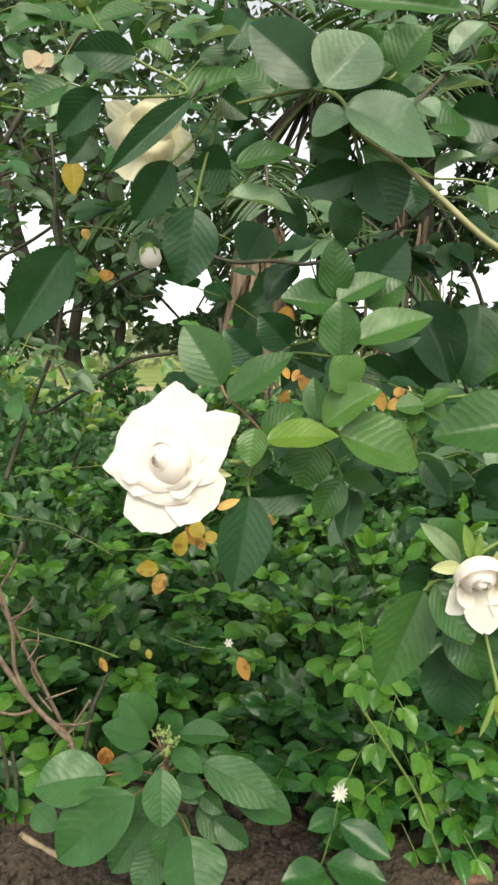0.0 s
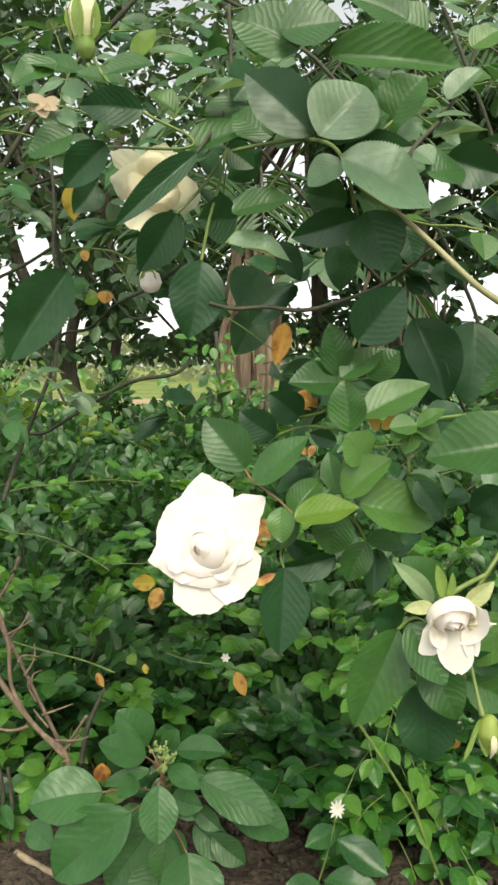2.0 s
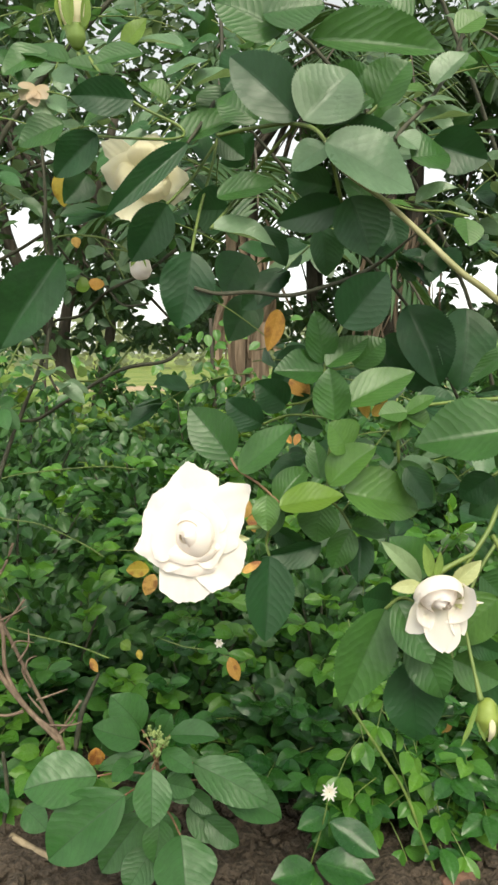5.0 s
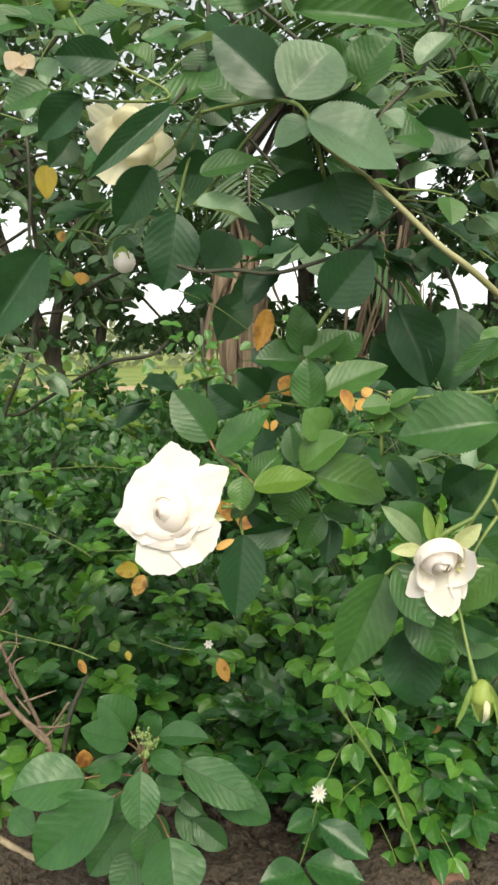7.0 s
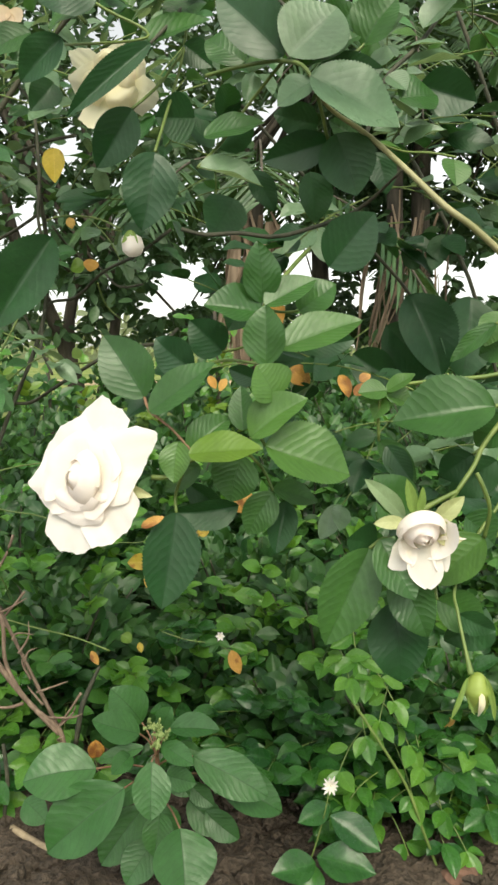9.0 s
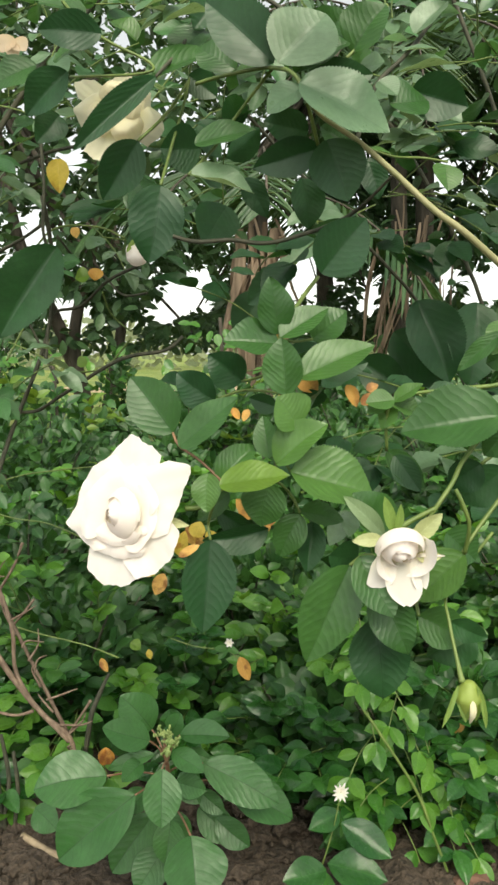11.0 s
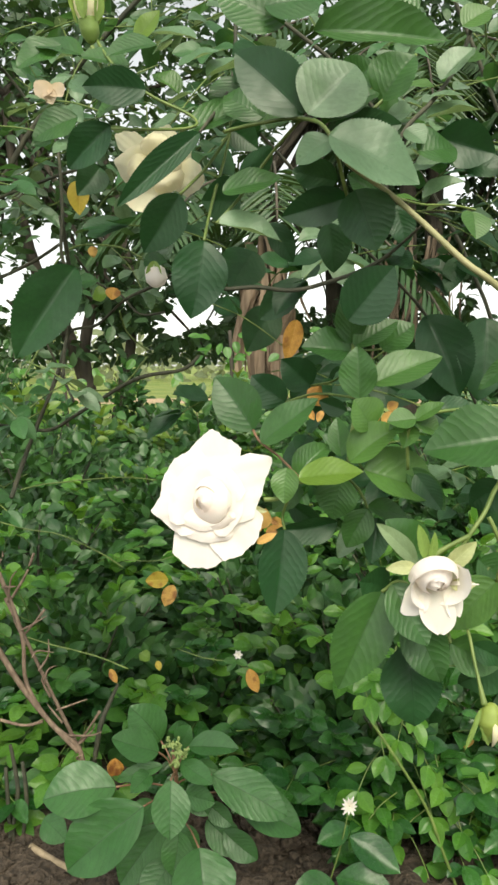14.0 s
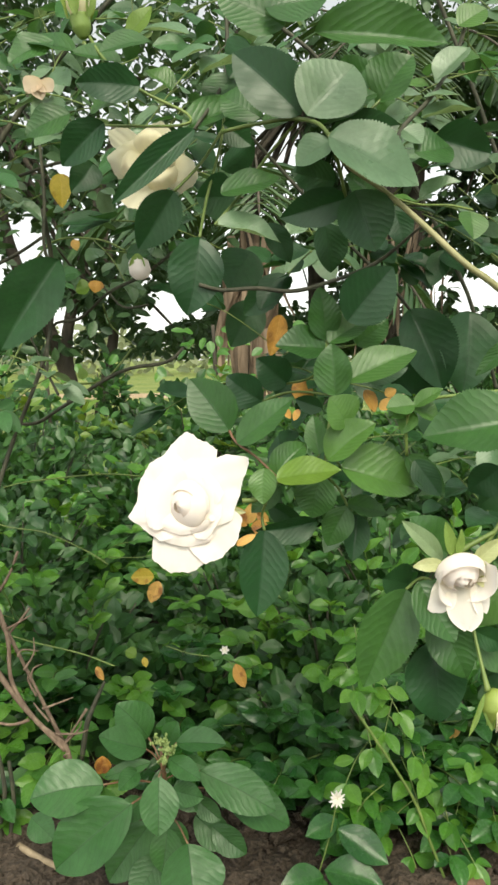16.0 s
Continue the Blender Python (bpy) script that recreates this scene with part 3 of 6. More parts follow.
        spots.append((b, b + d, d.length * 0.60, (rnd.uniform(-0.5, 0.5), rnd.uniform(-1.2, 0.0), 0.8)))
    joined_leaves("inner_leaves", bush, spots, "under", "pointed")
    return bush


def bed(at, rx, ry, ht, n, size, mat, shp, seed, inner, label):
    """A shrub of the bed; those at the back are taller and fuller."""
    back_row = at[1] > 2.4
    return shrub(at, rx, ry, ht * (1.22 if back_row else 1.0), n, size * 1.22, mat, shp, seed, int(inner * (1.7 if back_row else 1)), label)


bed((0.12, 1.46, 0), 0.16, 0.14, 0.22, 24, 0.046, "low", "pointed", 40, 420, "low shrub with glossy green pointed leaves over soil")
bed((0.30, 1.42, 0), 0.17, 0.15, 0.24, 26, 0.044, "low", "pointed", 58, 460, "low shrub with glossy green pointed leaves over soil")
bed((0.48, 1.46, 0), 0.18, 0.18, 0.26, 28, 0.044, "low", "pointed", 42, 460, "low shrub with mixed green pointed leaves over soil")
bed((0.20, 1.70, 0), 0.24, 0.20, 0.38, 34, 0.046, "bright", "pointed", 41, 700, "leafy shrub with bright green arching shoots")
bed((-0.12, 1.62, 0), 0.18, 0.16, 0.26, 18, 0.042, "low", "pointed", 59, 500, "dark low shrub in the shade of the weed")
bed((-0.02, 1.95, 0), 0.30, 0.26, 0.42, 32, 0.045, "bright", "bush", 43, 900, "dark green shrub with rounded leaves")
bed((-0.42, 1.66, 0), 0.27, 0.22, 0.38, 36, 0.044, "bright", "bush", 44, 800, "dense green shrub behind the dry twigs")
bed((-0.62, 1.50, 0), 0.20, 0.18, 0.26, 26, 0.042, "low", "bush", 56, 420, "low dark plant on the soil")
bed((-0.66, 2.05, 0), 0.34, 0.3, 0.54, 32, 0.046, "bright", "bush", 45, 900, "green shrub with small rounded leaves")
bed((0.42, 2.00, 0), 0.32, 0.26, 0.46, 32, 0.046, "bright", "pointed", 46, 900, "tall leafy shrub with bright green shoots")
bed((0.80, 1.95, 0), 0.34, 0.3, 0.45, 24, 0.048, "shrub", "pointed", 47, 800, "green shrub at the side of the bed")
bed((-0.30, 2.45, 0), 0.38, 0.34, 0.54, 30, 0.048, "bright", "bush", 48, 1000, "green shrub in the middle of the bed")
bed((0.25, 2.60, 0), 0.38, 0.34, 0.56, 28, 0.048, "shrub", "bush", 49, 1000, "dark green shrub deep in the bed")
# lime on the back shrubs paints their yellow sunlit look into the leaves
bed((-0.85, 2.85, 0), 0.46, 0.38, 0.68, 30, 0.050, "lime", "bush", 50, 1000, "sunlit yellow-green shrub at the back of the bed")
bed((0.85, 2.90, 0), 0.46, 0.4, 0.66, 26, 0.050, "shrub", "bush", 51, 1000, "green shrub under the palms")
bed((-0.22, 3.35, 0), 0.55, 0.4, 0.70, 30, 0.052, "lime", "bush", 52, 1100, "sunlit yellow-green shrub before the lawn")
bed((0.55, 3.50, 0), 0.55, 0.4, 0.70, 26, 0.052, "bright", "bush", 53, 1000, "sunlit green shrub before the lawn")
bed((-1.25, 3.60, 0), 0.50, 0.4, 0.64, 22, 0.052, "bright", "bush", 54, 900, "bright green shrub beside the tree")
bed((1.30, 3.60, 0), 0.55, 0.4, 0.66, 18, 0.052, "shrub", "bush", 55, 900, "green shrub beside the palms")
bed((-1.75, 4.6, 0), 0.45, 0.4, 0.95, 10, 0.055, "shrub", "bush", 91, 1300, "tall dark shrub at the edge of the lawn")
bed((-0.84, 4.7, 0), 0.16, 0.2, 0.80, 8, 0.055, "shrub", "bush", 92, 500, "narrow dark shrub at the edge of the lawn")
bed((-0.10, 4.7, 0), 0.36, 0.3, 0.60, 10, 0.055, "shrub", "bush", 93, 1200, "tall dark shrub at the foot of the palm")
bed((0.50, 4.8, 0), 0.36, 0.3, 0.86, 10, 0.055, "shrub", "bush", 94, 1200, "tall dark shrub between the palms")
bed((1.35, 4.6, 0), 0.40, 0.3, 0.98, 10, 0.055, "shrub", "bush", 95, 1300, "tall dark shrub beside the stout palm")
bed((2.0, 4.6, 0), 0.4, 0.3, 1.0, 8, 0.055, "shrub", "bush", 96, 1200, "tall dark shrub beside the stout palm")
bed((0.10, 4.1, 0), 0.7, 0.4, 0.66, 12, 0.055, "bright", "bush", 62, 1000, "sunlit shrub at the edge of the lawn")


# climbing leaves on a thin stem that stands in the bed
def climber(at, height, seed):
    rnd = random.Random(seed)
    vine = thing("climbing_vine", at, "thin post overgrown with bright round vine leaves", "vine")
    x, y, _ = at
    stem(vine, [(x, y, -0.02), (x + 0.02, y, height * 0.5), (x, y, height)], [0.014, 0.012, 0.008], "bark", "stem", 6)
    for i in range(110):
        z = rnd.uniform(0.35, height)
        p = Vector((x + rnd.gauss(0, 0.13), y + rnd.uniform(-0.15, 0.1), z))
        d = Vector((rnd.uniform(-1, 1), -0.3, rnd.uniform(-1, 0.2))).normalized() * 0.05
        leaf(vine, p, p + d * 1.2, 0.038, (rnd.uniform(-0.5, 0.5), -0.6, 0.7), rnd.choice(("bright", "shrub")), "bush", rnd.randrange(7))


climber((-0.13, 3.3, 0), 1.06, 61)
climber((-0.92, 3.4, 0), 0.90, 64)

# ---- rose bush behind the shoots ----
def behind_bush(name, at, label, boxes, seed):
    rnd = random.Random(seed)
    bush = thing(name, at, label, "rose bush")
    for x0, x1, y0, y1, z0, z1, n, size, mat in boxes:
        for _ in range(n):
            for _try in range(12):
                p = Vector((rnd.uniform(x0, x1), rnd.uniform(y0, y1), rnd.uniform(z0, z1)))
                way = Vector((rnd.uniform(-1, 1), rnd.uniform(-0.7, 0.3), rnd.uniform(-0.5, 0.5))).normalized()
                ends = [p + way * size * k for k in (0, 1, 2, 3)]
                if not any(open_sky(e, 2.6) for e in ends):
                    break
            else:
                continue
            spray(bush, p, way, size * rnd.uniform(2.2, 3.2), 3, size, mat if rnd.random() < 0.75 else "sheen", "bush", 0.5, rnd, "stem", 0.0009)
    return bush


back = behind_bush("rose_bush", (0.25, 1.05, 0), "climbing rose bush with small dark green leaves", [
    (-0.08, 0.34, 0.85, 1.15, 1.12, 1.42, 26, 0.042, "bush"), (-0.04, 0.24, 0.8, 1.05, 0.88, 1.16, 20, 0.050, "deep"), (0.2, 0.40, 0.85, 1.1, 0.72, 1.15, 13, 0.050, "deep"), (0.12, 0.36, 0.72, 0.95, 1.08, 1.36, 16, 0.030, "sheen")], 71)
for pts, r in (([(0.50, 1.1, -0.05), (0.46, 1.1, 0.5), (0.34, 1.1, 1.0), (0.10, 1.1, 1.35), (-0.2, 1.1, 1.5)], 0.003), ([(0.52, 1.1, -0.05), (0.50, 1.12, 0.6), (0.42, 1.12, 1.1), (0.25, 1.1, 1.5)], 0.003), ([(0.46, 1.1, 0.5), (0.30, 1.08, 0.9), (0.12, 1.05, 1.1), (-0.02, 1.05, 1.25)], 0.0024)):
    stem(back, pts, [r], "dark_twig", "cane")

leaf(back, (0.0480, 0.9072, 0.9584), (0.0347, 0.9014, 0.9067), 0.0242, (0.00, -0.95, 0.30), "orange", label="hanging orange withered leaf")
leaf(back, (0.0585, 0.8472, 0.8736), (0.0824, 0.8450, 0.8552), 0.0247, (0.00, -0.95, 0.30), "orange", label="hanging orange withered leaf")
# leaves hanging in shade, which their dark green paints
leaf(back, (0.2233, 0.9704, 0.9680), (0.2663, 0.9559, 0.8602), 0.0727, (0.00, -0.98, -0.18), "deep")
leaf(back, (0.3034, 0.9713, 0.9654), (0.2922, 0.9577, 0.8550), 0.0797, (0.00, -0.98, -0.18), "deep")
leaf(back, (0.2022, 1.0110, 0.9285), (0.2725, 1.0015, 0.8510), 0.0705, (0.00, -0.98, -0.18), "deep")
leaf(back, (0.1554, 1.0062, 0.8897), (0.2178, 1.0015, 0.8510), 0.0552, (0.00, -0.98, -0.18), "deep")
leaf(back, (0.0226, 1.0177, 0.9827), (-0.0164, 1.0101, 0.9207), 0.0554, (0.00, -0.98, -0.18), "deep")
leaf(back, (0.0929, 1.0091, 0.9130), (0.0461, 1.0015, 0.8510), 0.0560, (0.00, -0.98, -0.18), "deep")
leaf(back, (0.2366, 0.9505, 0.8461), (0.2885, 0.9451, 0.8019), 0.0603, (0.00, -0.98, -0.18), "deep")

left_bush = bush = behind_bush("rose_bush", (-0.2158, 0.9758, 1.0522), "climbing rose bush with thin twigs and small leaves", [
    (-0.42, -0.02, 0.8, 1.15, 1.16, 1.46, 60, 0.040, "bush"), (-0.42, -0.16, 0.8, 1.15, 1.02, 1.2, 14, 0.036, "bush"), (-0.40, -0.20, 0.85, 1.1, 0.86, 1.02, 11, 0.032, "bush"), (-0.45, -0.30, 0.85, 1.1, 0.7, 0.92, 8, 0.030, "bush")], 72)
leaf(bush, (-0.1760, 0.7488, 1.0901), (-0.1743, 0.7446, 1.0561), 0.0220, (0.00, -0.90, 0.43), "yellow")
leaf(bush, (-0.1862, 0.9706, 1.0095), (-0.1891, 0.9686, 0.9933), 0.0205, (0.00, -0.90, 0.43), "orange", "bush")
leaf(bush, (-0.1951, 0.9695, 1.0007), (-0.2144, 0.9690, 0.9963), 0.0259, (0.00, -0.83, 0.55), "lime", "bush")
leaf(bush, (-0.2158, 0.9772, 1.0633), (-0.2121, 0.9754, 1.0485), 0.0125, (0.00, -0.90, 0.43), "orange", "bush")
leaf(bush, (-0.2117, 0.8715, 1.0230), (-0.2807, 0.8584, 0.9163), 0.0674, (0.00, -0.98, -0.18), "deep")
leaf(bush, (-0.1995, 0.9559, 0.8902), (-0.2121, 0.9550, 0.8829), 0.0182, (0.00, -0.83, 0.55), "lime", "bush")
stem(bush, [(-0.3568, 0.9840, 1.1185), (-0.3416, 1.0292, 1.1420), (-0.2961, 1.0348, 1.1598), (-0.2473, 0.9965, 1.1631), (-0.2001, 0.9507, 1.1578)], [0.0022], "dark_twig", "twig")
stem(bush, [(-0.3494, 1.0075, 1.3099), (-0.3416, 1.0492, 1.3050), (-0.3039, 1.0467, 1.2562), (-0.2660, 1.0020, 1.2076), (-0.2443, 0.9448, 1.1098), (-0.2402, 0.9257, 1.0375), (-0.2127, 0.9543, 0.9919)], [0.0022], "dark_twig", "twig")
stem(bush, [(-0.3494, 0.9718, 1.0191), (-0.3416, 1.0157, 1.0320), (-0.3039, 1.0216, 1.0518), (-0.2608, 0.9847, 1.0667)], [0.0024], "dark_twig", "twig")
stem(bush, [(-0.2381, 0.9758, 1.0522), (-0.2177, 1.0143, 1.0205), (-0.1873, 1.0159, 1.0055), (-0.1539, 0.9735, 0.9755), (-0.1147, 0.9281, 0.9740)], [0.0016], "dark_twig", "twig")
stem(bush, [(-0.3419, 0.9487, 0.8313), (-0.3184, 0.9900, 0.8222), (-0.2806, 0.9932, 0.8203), (-0.2324, 0.9576, 0.8457), (-0.1503, 0.9179, 0.8906), (-0.0923, 0.9091, 0.9019), (-0.0738, 0.9454, 0.9194)], [0.0024], "dark_twig", "twig")
stem(bush, [(-0.3197, 0.9370, 0.7356), (-0.3106, 0.9869, 0.7975), (-0.2650, 1.0055, 0.9206), (-0.2458, 0.9785, 1.0163), (-0.2464, 0.9430, 1.0956)], [0.0030], "dark_twig", "twig")
stem(bush, [(-0.2529, 0.9559, 0.8902), (-0.2564, 1.0058, 0.9513), (-0.2184, 1.0107, 0.9631), (-0.1726, 0.9758, 0.9940), (-0.1218, 0.9326, 1.0108), (-0.0782, 0.9261, 1.0410)], [0.0022], "dark_twig", "twig")
stem(bush, [(-0.3271, 0.9686, 0.9933), (-0.2951, 1.0058, 0.9513), (-0.2650, 1.0017, 0.8898), (-0.2399, 0.9594, 0.8605)], [0.0018], "dark_twig", "twig")
stem(bush, [(-0.3123, 0.9632, 0.9491), (-0.2951, 1.0134, 1.0128), (-0.2573, 1.0235, 1.0672), (-0.1876, 0.9844, 1.0645), (-0.1432, 0.9365, 1.0426)], [0.0014], "stem", "twig")
stem(bush, [(-0.2307, 0.9541, 0.8755), (-0.1867, 0.9969, 0.8783), (-0.1485, 1.0055, 0.9206)], [0.0014], "stem", "twig")
stem(bush, [(-0.3049, 0.9559, 0.8902), (-0.2874, 1.0058, 0.9513), (-0.2728, 1.0149, 0.9978)], [0.0014], "stem", "twig")
stem(bush, [(-0.1788, 0.9668, 0.9786), (-0.1751, 1.0058, 0.9513), (-0.1485, 1.0064, 0.9283)], [0.0012], "stem", "twig")
stem(bush, [(-0.62, 1.0, -0.05), (-0.55, 1.0, 0.5), (-0.45, 1.0, 0.9), (-0.30, 0.98, 1.2), (-0.1, 0.98, 1.42)], [0.007, 0.006, 0.005, 0.004, 0.003], "dark_twig", "cane")


# ---- flowers ----
def turned(at, rx=0, ry=0, rz=0):
    """A flower's space: x right, y up, z towards where it faces."""
    return Matrix.Translation(at) @ Matrix.Rotation(radians(90), 4, "X") @ pose(0, 0, 0, rx, ry, rz)


PX = 0.000410

rose_shoot = shoot = thing("rose_branch", (0.0511, 0.5503, 0.8688), "leafy rose shoot with one open ivory-white rose", "rose", "flowering rose branches")


def open_rose(owner, at, s):
    base = Matrix.Translation(-owner.location) @ turned(at)
    flower = linked("flower", meshed("heart", *tube([(0, 0, -30 * s), (0, 0, -12 * s)], [14 * s, 10 * s], 10), M["sepal"]), owner, base, "open ivory-white rose with cream heart")
    # angle, length, width, v0, right, left, power, z0, rise, roll, cup
    for k, (a, ln, w, v0, rt, lf, pw, z0, rise, roll, cup) in enumerate((
            (262, 134, 122, -0.1, 0.26, 0.24, 2.2, -16, 6, 2, 4), (77, 142, 104, 0.35, 0.14, 0.52, 1.05, -14, 10, 2, 0), (312, 126, 116, 0.0, 0.16, 0.2, 2.2, -12, 6, 0, 4),
            (225, 84, 110, 0.0, 0.3, 0.3, 2.0, -15, 8, 2, 4), (35, 96, 120, 0.0, 0.2, 0.2, 2.0, -13, 8, 2, 4),
            (135, 104, 128, -0.15, 0.26, 0.24, 2.0, -10, 12, 6, 6), (15, 156, 124, 0.66, 0.30, 0.9, 1.05, -9, 12, 1, 0), (188, 114, 112, -0.05, 0.46, 0.42, 1.1, -6, 12, 2, 2),
            (150, 76, 130, 0.0, 0.34, 0.34, 2.0, -2, 20, 4, 4), (60, 80, 120, 0.0, 0.34, 0.34, 2.0, -4, 16, 2, 4), (-12, 74, 120, 0.0, 0.36, 0.36, 2.0, -4, 16, 2, 4),
            (238, 80, 150, 0.0, 0.34, 0.46, 2.0, -8, 14, 4, 0), (262, 56, 120, 0.0, 0.34, 0.44, 2.0, -2, 18, 4, 0))):
        spread = blade(a, ln * s, w * s, v0, rt, lf, pw, z0 * s, rise * s, roll * s, cup * s, k)

        def faced(u, v, spread=spread):
            x, y, z = spread(u, v)
            return (x, y, z - 0.30 * y)
        petal(flower, "petal", Matrix.Identity(4), faced, "petal")
    # the closed heart leans to one side, wrapped in six petals
    axis_m = Matrix.Translation((14 * s, -6 * s, -8 * s)) @ Vector((-0.48, 0.20, 0.85)).to_track_quat("Z", "Y").to_matrix().to_4x4()
    for k, (rad, h, st, sw, cl) in enumerate(((58, 30, 345, 190, 0.20), (53, 39, 200, 200, 0.38), (47, 45, 40, 220, 0.54), (39, 49, 270, 230, 0.66), (30, 51, 140, 260, 0.82), (22, 52, 20, 350, 1.0))):
        petal(flower, "petal", axis_m, cup_petal(rad * s, h * s, st, sw, cl, 40 + k), "petal")
    for tx, ty, w in ((122, -34, 26), (-20, 60, 22), (-30, -60, 22)):
        linked("sepal", leaf_mesh("bush", "pale_sepal", 1), flower, leaf_pose((tx * 0.2 * s, ty * 0.2 * s, -24 * s), (tx * s, ty * s, -20 * s), w * s, (0, 0, 1)))
    return flower, base



rose_flower, rose_base = open_rose(shoot, (-0.0608, 0.5195, 0.8240), PX * 0.965)
leaf(shoot, (-0.0210, 0.5512, 0.8760), (-0.0501, 0.5596, 0.9217), 0.0395, (-0.05, -0.93, 0.36), "rose")
leaf(shoot, (-0.0149, 0.5300, 0.8674), (0.0328, 0.5230, 0.9003), 0.0297, (0.07, -0.73, 0.68), "rose")
leaf(shoot, (0.0788, 0.5451, 0.9087), (0.1398, 0.5566, 0.9275), 0.0370, (0.13, -0.67, 0.73), "young")
leaf(shoot, (0.0685, 0.5487, 0.8969), (0.0691, 0.5517, 0.9407), 0.0319, (-0.20, -0.81, 0.54), "rose")
leaf(shoot, (0.0741, 0.5307, 0.8732), (0.0609, 0.5270, 0.8979), 0.0372, (0.21, -0.77, 0.60), "young")
leaf(shoot, (0.0555, 0.5275, 0.8473), (0.0964, 0.5261, 0.8742), 0.0312, (0.21, -0.66, 0.72), "young")
leaf(shoot, (0.0506, 0.5430, 0.8505), (0.0495, 0.5532, 0.8824), 0.0193, (-0.11, -0.83, 0.55), "rose")
leaf(shoot, (0.0129, 0.5114, 0.8392), (0.0638, 0.5077, 0.8417), 0.0336, (0.03, -0.55, 0.83), "lime")
leaf(shoot, (0.0114, 0.5361, 0.8350), (0.0418, 0.5511, 0.8601), 0.0254, (0.09, -0.78, 0.62), "rose")
leaf(shoot, (0.0652, 0.5218, 0.8417), (0.1259, 0.5295, 0.8177), 0.0494, (-0.07, -0.73, 0.68), "young")
leaf(shoot, (0.0497, 0.5310, 0.8344), (0.0401, 0.5331, 0.8005), 0.0351, (0.01, -0.73, 0.68), "rose")
leaf(shoot, (0.0046, 0.5274, 0.8461), (0.0012, 0.5201, 0.8179), 0.0229, (-0.09, -0.73, 0.68), "young")
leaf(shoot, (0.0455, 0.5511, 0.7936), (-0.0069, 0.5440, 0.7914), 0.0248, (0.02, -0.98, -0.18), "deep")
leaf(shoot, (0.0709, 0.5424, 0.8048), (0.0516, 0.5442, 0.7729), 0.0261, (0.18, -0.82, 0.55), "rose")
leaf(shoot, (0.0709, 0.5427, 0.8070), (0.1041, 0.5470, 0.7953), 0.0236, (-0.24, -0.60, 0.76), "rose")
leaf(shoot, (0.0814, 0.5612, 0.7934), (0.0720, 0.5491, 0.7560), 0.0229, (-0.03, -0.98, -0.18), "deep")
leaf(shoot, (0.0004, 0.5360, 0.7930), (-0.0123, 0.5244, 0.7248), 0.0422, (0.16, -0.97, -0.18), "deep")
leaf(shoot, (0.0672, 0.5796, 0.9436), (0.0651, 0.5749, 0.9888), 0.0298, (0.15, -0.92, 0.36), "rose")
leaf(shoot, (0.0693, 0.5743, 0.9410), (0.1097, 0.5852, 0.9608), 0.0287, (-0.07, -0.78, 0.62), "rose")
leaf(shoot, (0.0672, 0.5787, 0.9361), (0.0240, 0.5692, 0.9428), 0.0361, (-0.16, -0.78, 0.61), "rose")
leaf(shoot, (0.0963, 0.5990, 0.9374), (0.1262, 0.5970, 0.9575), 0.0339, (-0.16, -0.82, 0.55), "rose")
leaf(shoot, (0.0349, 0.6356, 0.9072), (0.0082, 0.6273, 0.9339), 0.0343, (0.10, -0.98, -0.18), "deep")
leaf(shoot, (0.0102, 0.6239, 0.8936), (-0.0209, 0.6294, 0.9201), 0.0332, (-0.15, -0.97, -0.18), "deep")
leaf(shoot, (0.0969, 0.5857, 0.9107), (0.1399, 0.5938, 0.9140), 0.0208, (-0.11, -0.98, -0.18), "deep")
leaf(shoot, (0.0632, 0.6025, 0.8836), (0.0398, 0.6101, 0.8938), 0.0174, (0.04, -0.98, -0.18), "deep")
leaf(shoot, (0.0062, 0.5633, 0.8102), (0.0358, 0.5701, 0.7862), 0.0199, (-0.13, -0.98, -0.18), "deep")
leaf(shoot, (0.0171, 0.5550, 0.8248), (-0.0091, 0.5500, 0.8057), 0.0201, (0.09, -0.83, 0.55), "rose")
leaf(shoot, (0.0258, 0.5630, 0.8899), (0.0310, 0.5618, 0.8804), 0.0065, (0.00, -0.83, 0.55), "orange", "bush")
leaf(shoot, (0.0389, 0.5627, 0.8877), (0.0337, 0.5616, 0.8786), 0.0063, (0.00, -0.83, 0.55), "orange", "bush")
leaf(shoot, (-0.0232, 0.5201, 0.7869), (-0.0066, 0.5210, 0.7939), 0.0071, (0.00, -0.83, 0.55), "orange", "bush")
stem(shoot, [(-0.0155, 0.5293, 0.8207), (-0.0004, 0.5294, 0.8215), (0.0131, 0.5357, 0.8317), (0.0506, 0.5412, 0.8361), (0.0610, 0.5503, 0.8688), (0.0687, 0.5568, 0.8969), (0.0692, 0.5813, 0.9407), (0.0893, 0.6180, 0.9688), (0.1102, 0.6459, 0.9912)], [0.0022, 0.0020, 0.0020, 0.0022, 0.0022, 0.0022, 0.0022, 0.0020, 0.0018], "stem", "stem")
stem(shoot, [(-0.0210, 0.5512, 0.8760), (-0.0156, 0.5400, 0.8668), (-0.0004, 0.5383, 0.8534), (0.0139, 0.5363, 0.8367)], [0.0011], "red_stem", "stalk")
stem(shoot, [(0.0658, 0.5268, 0.8412), (0.0607, 0.5382, 0.8526), (0.0610, 0.5503, 0.8688)], [0.0011], "stem", "stalk")
stem(shoot, [(0.0788, 0.5451, 0.9087), (0.0734, 0.5544, 0.9020), (0.0687, 0.5568, 0.8969)], [0.0011], "stem", "stalk")
stem(shoot, [(0.0004, 0.5360, 0.7930), (-0.0004, 0.5424, 0.8048), (0.0059, 0.5344, 0.8212)], [0.0012], "stem", "stalk")
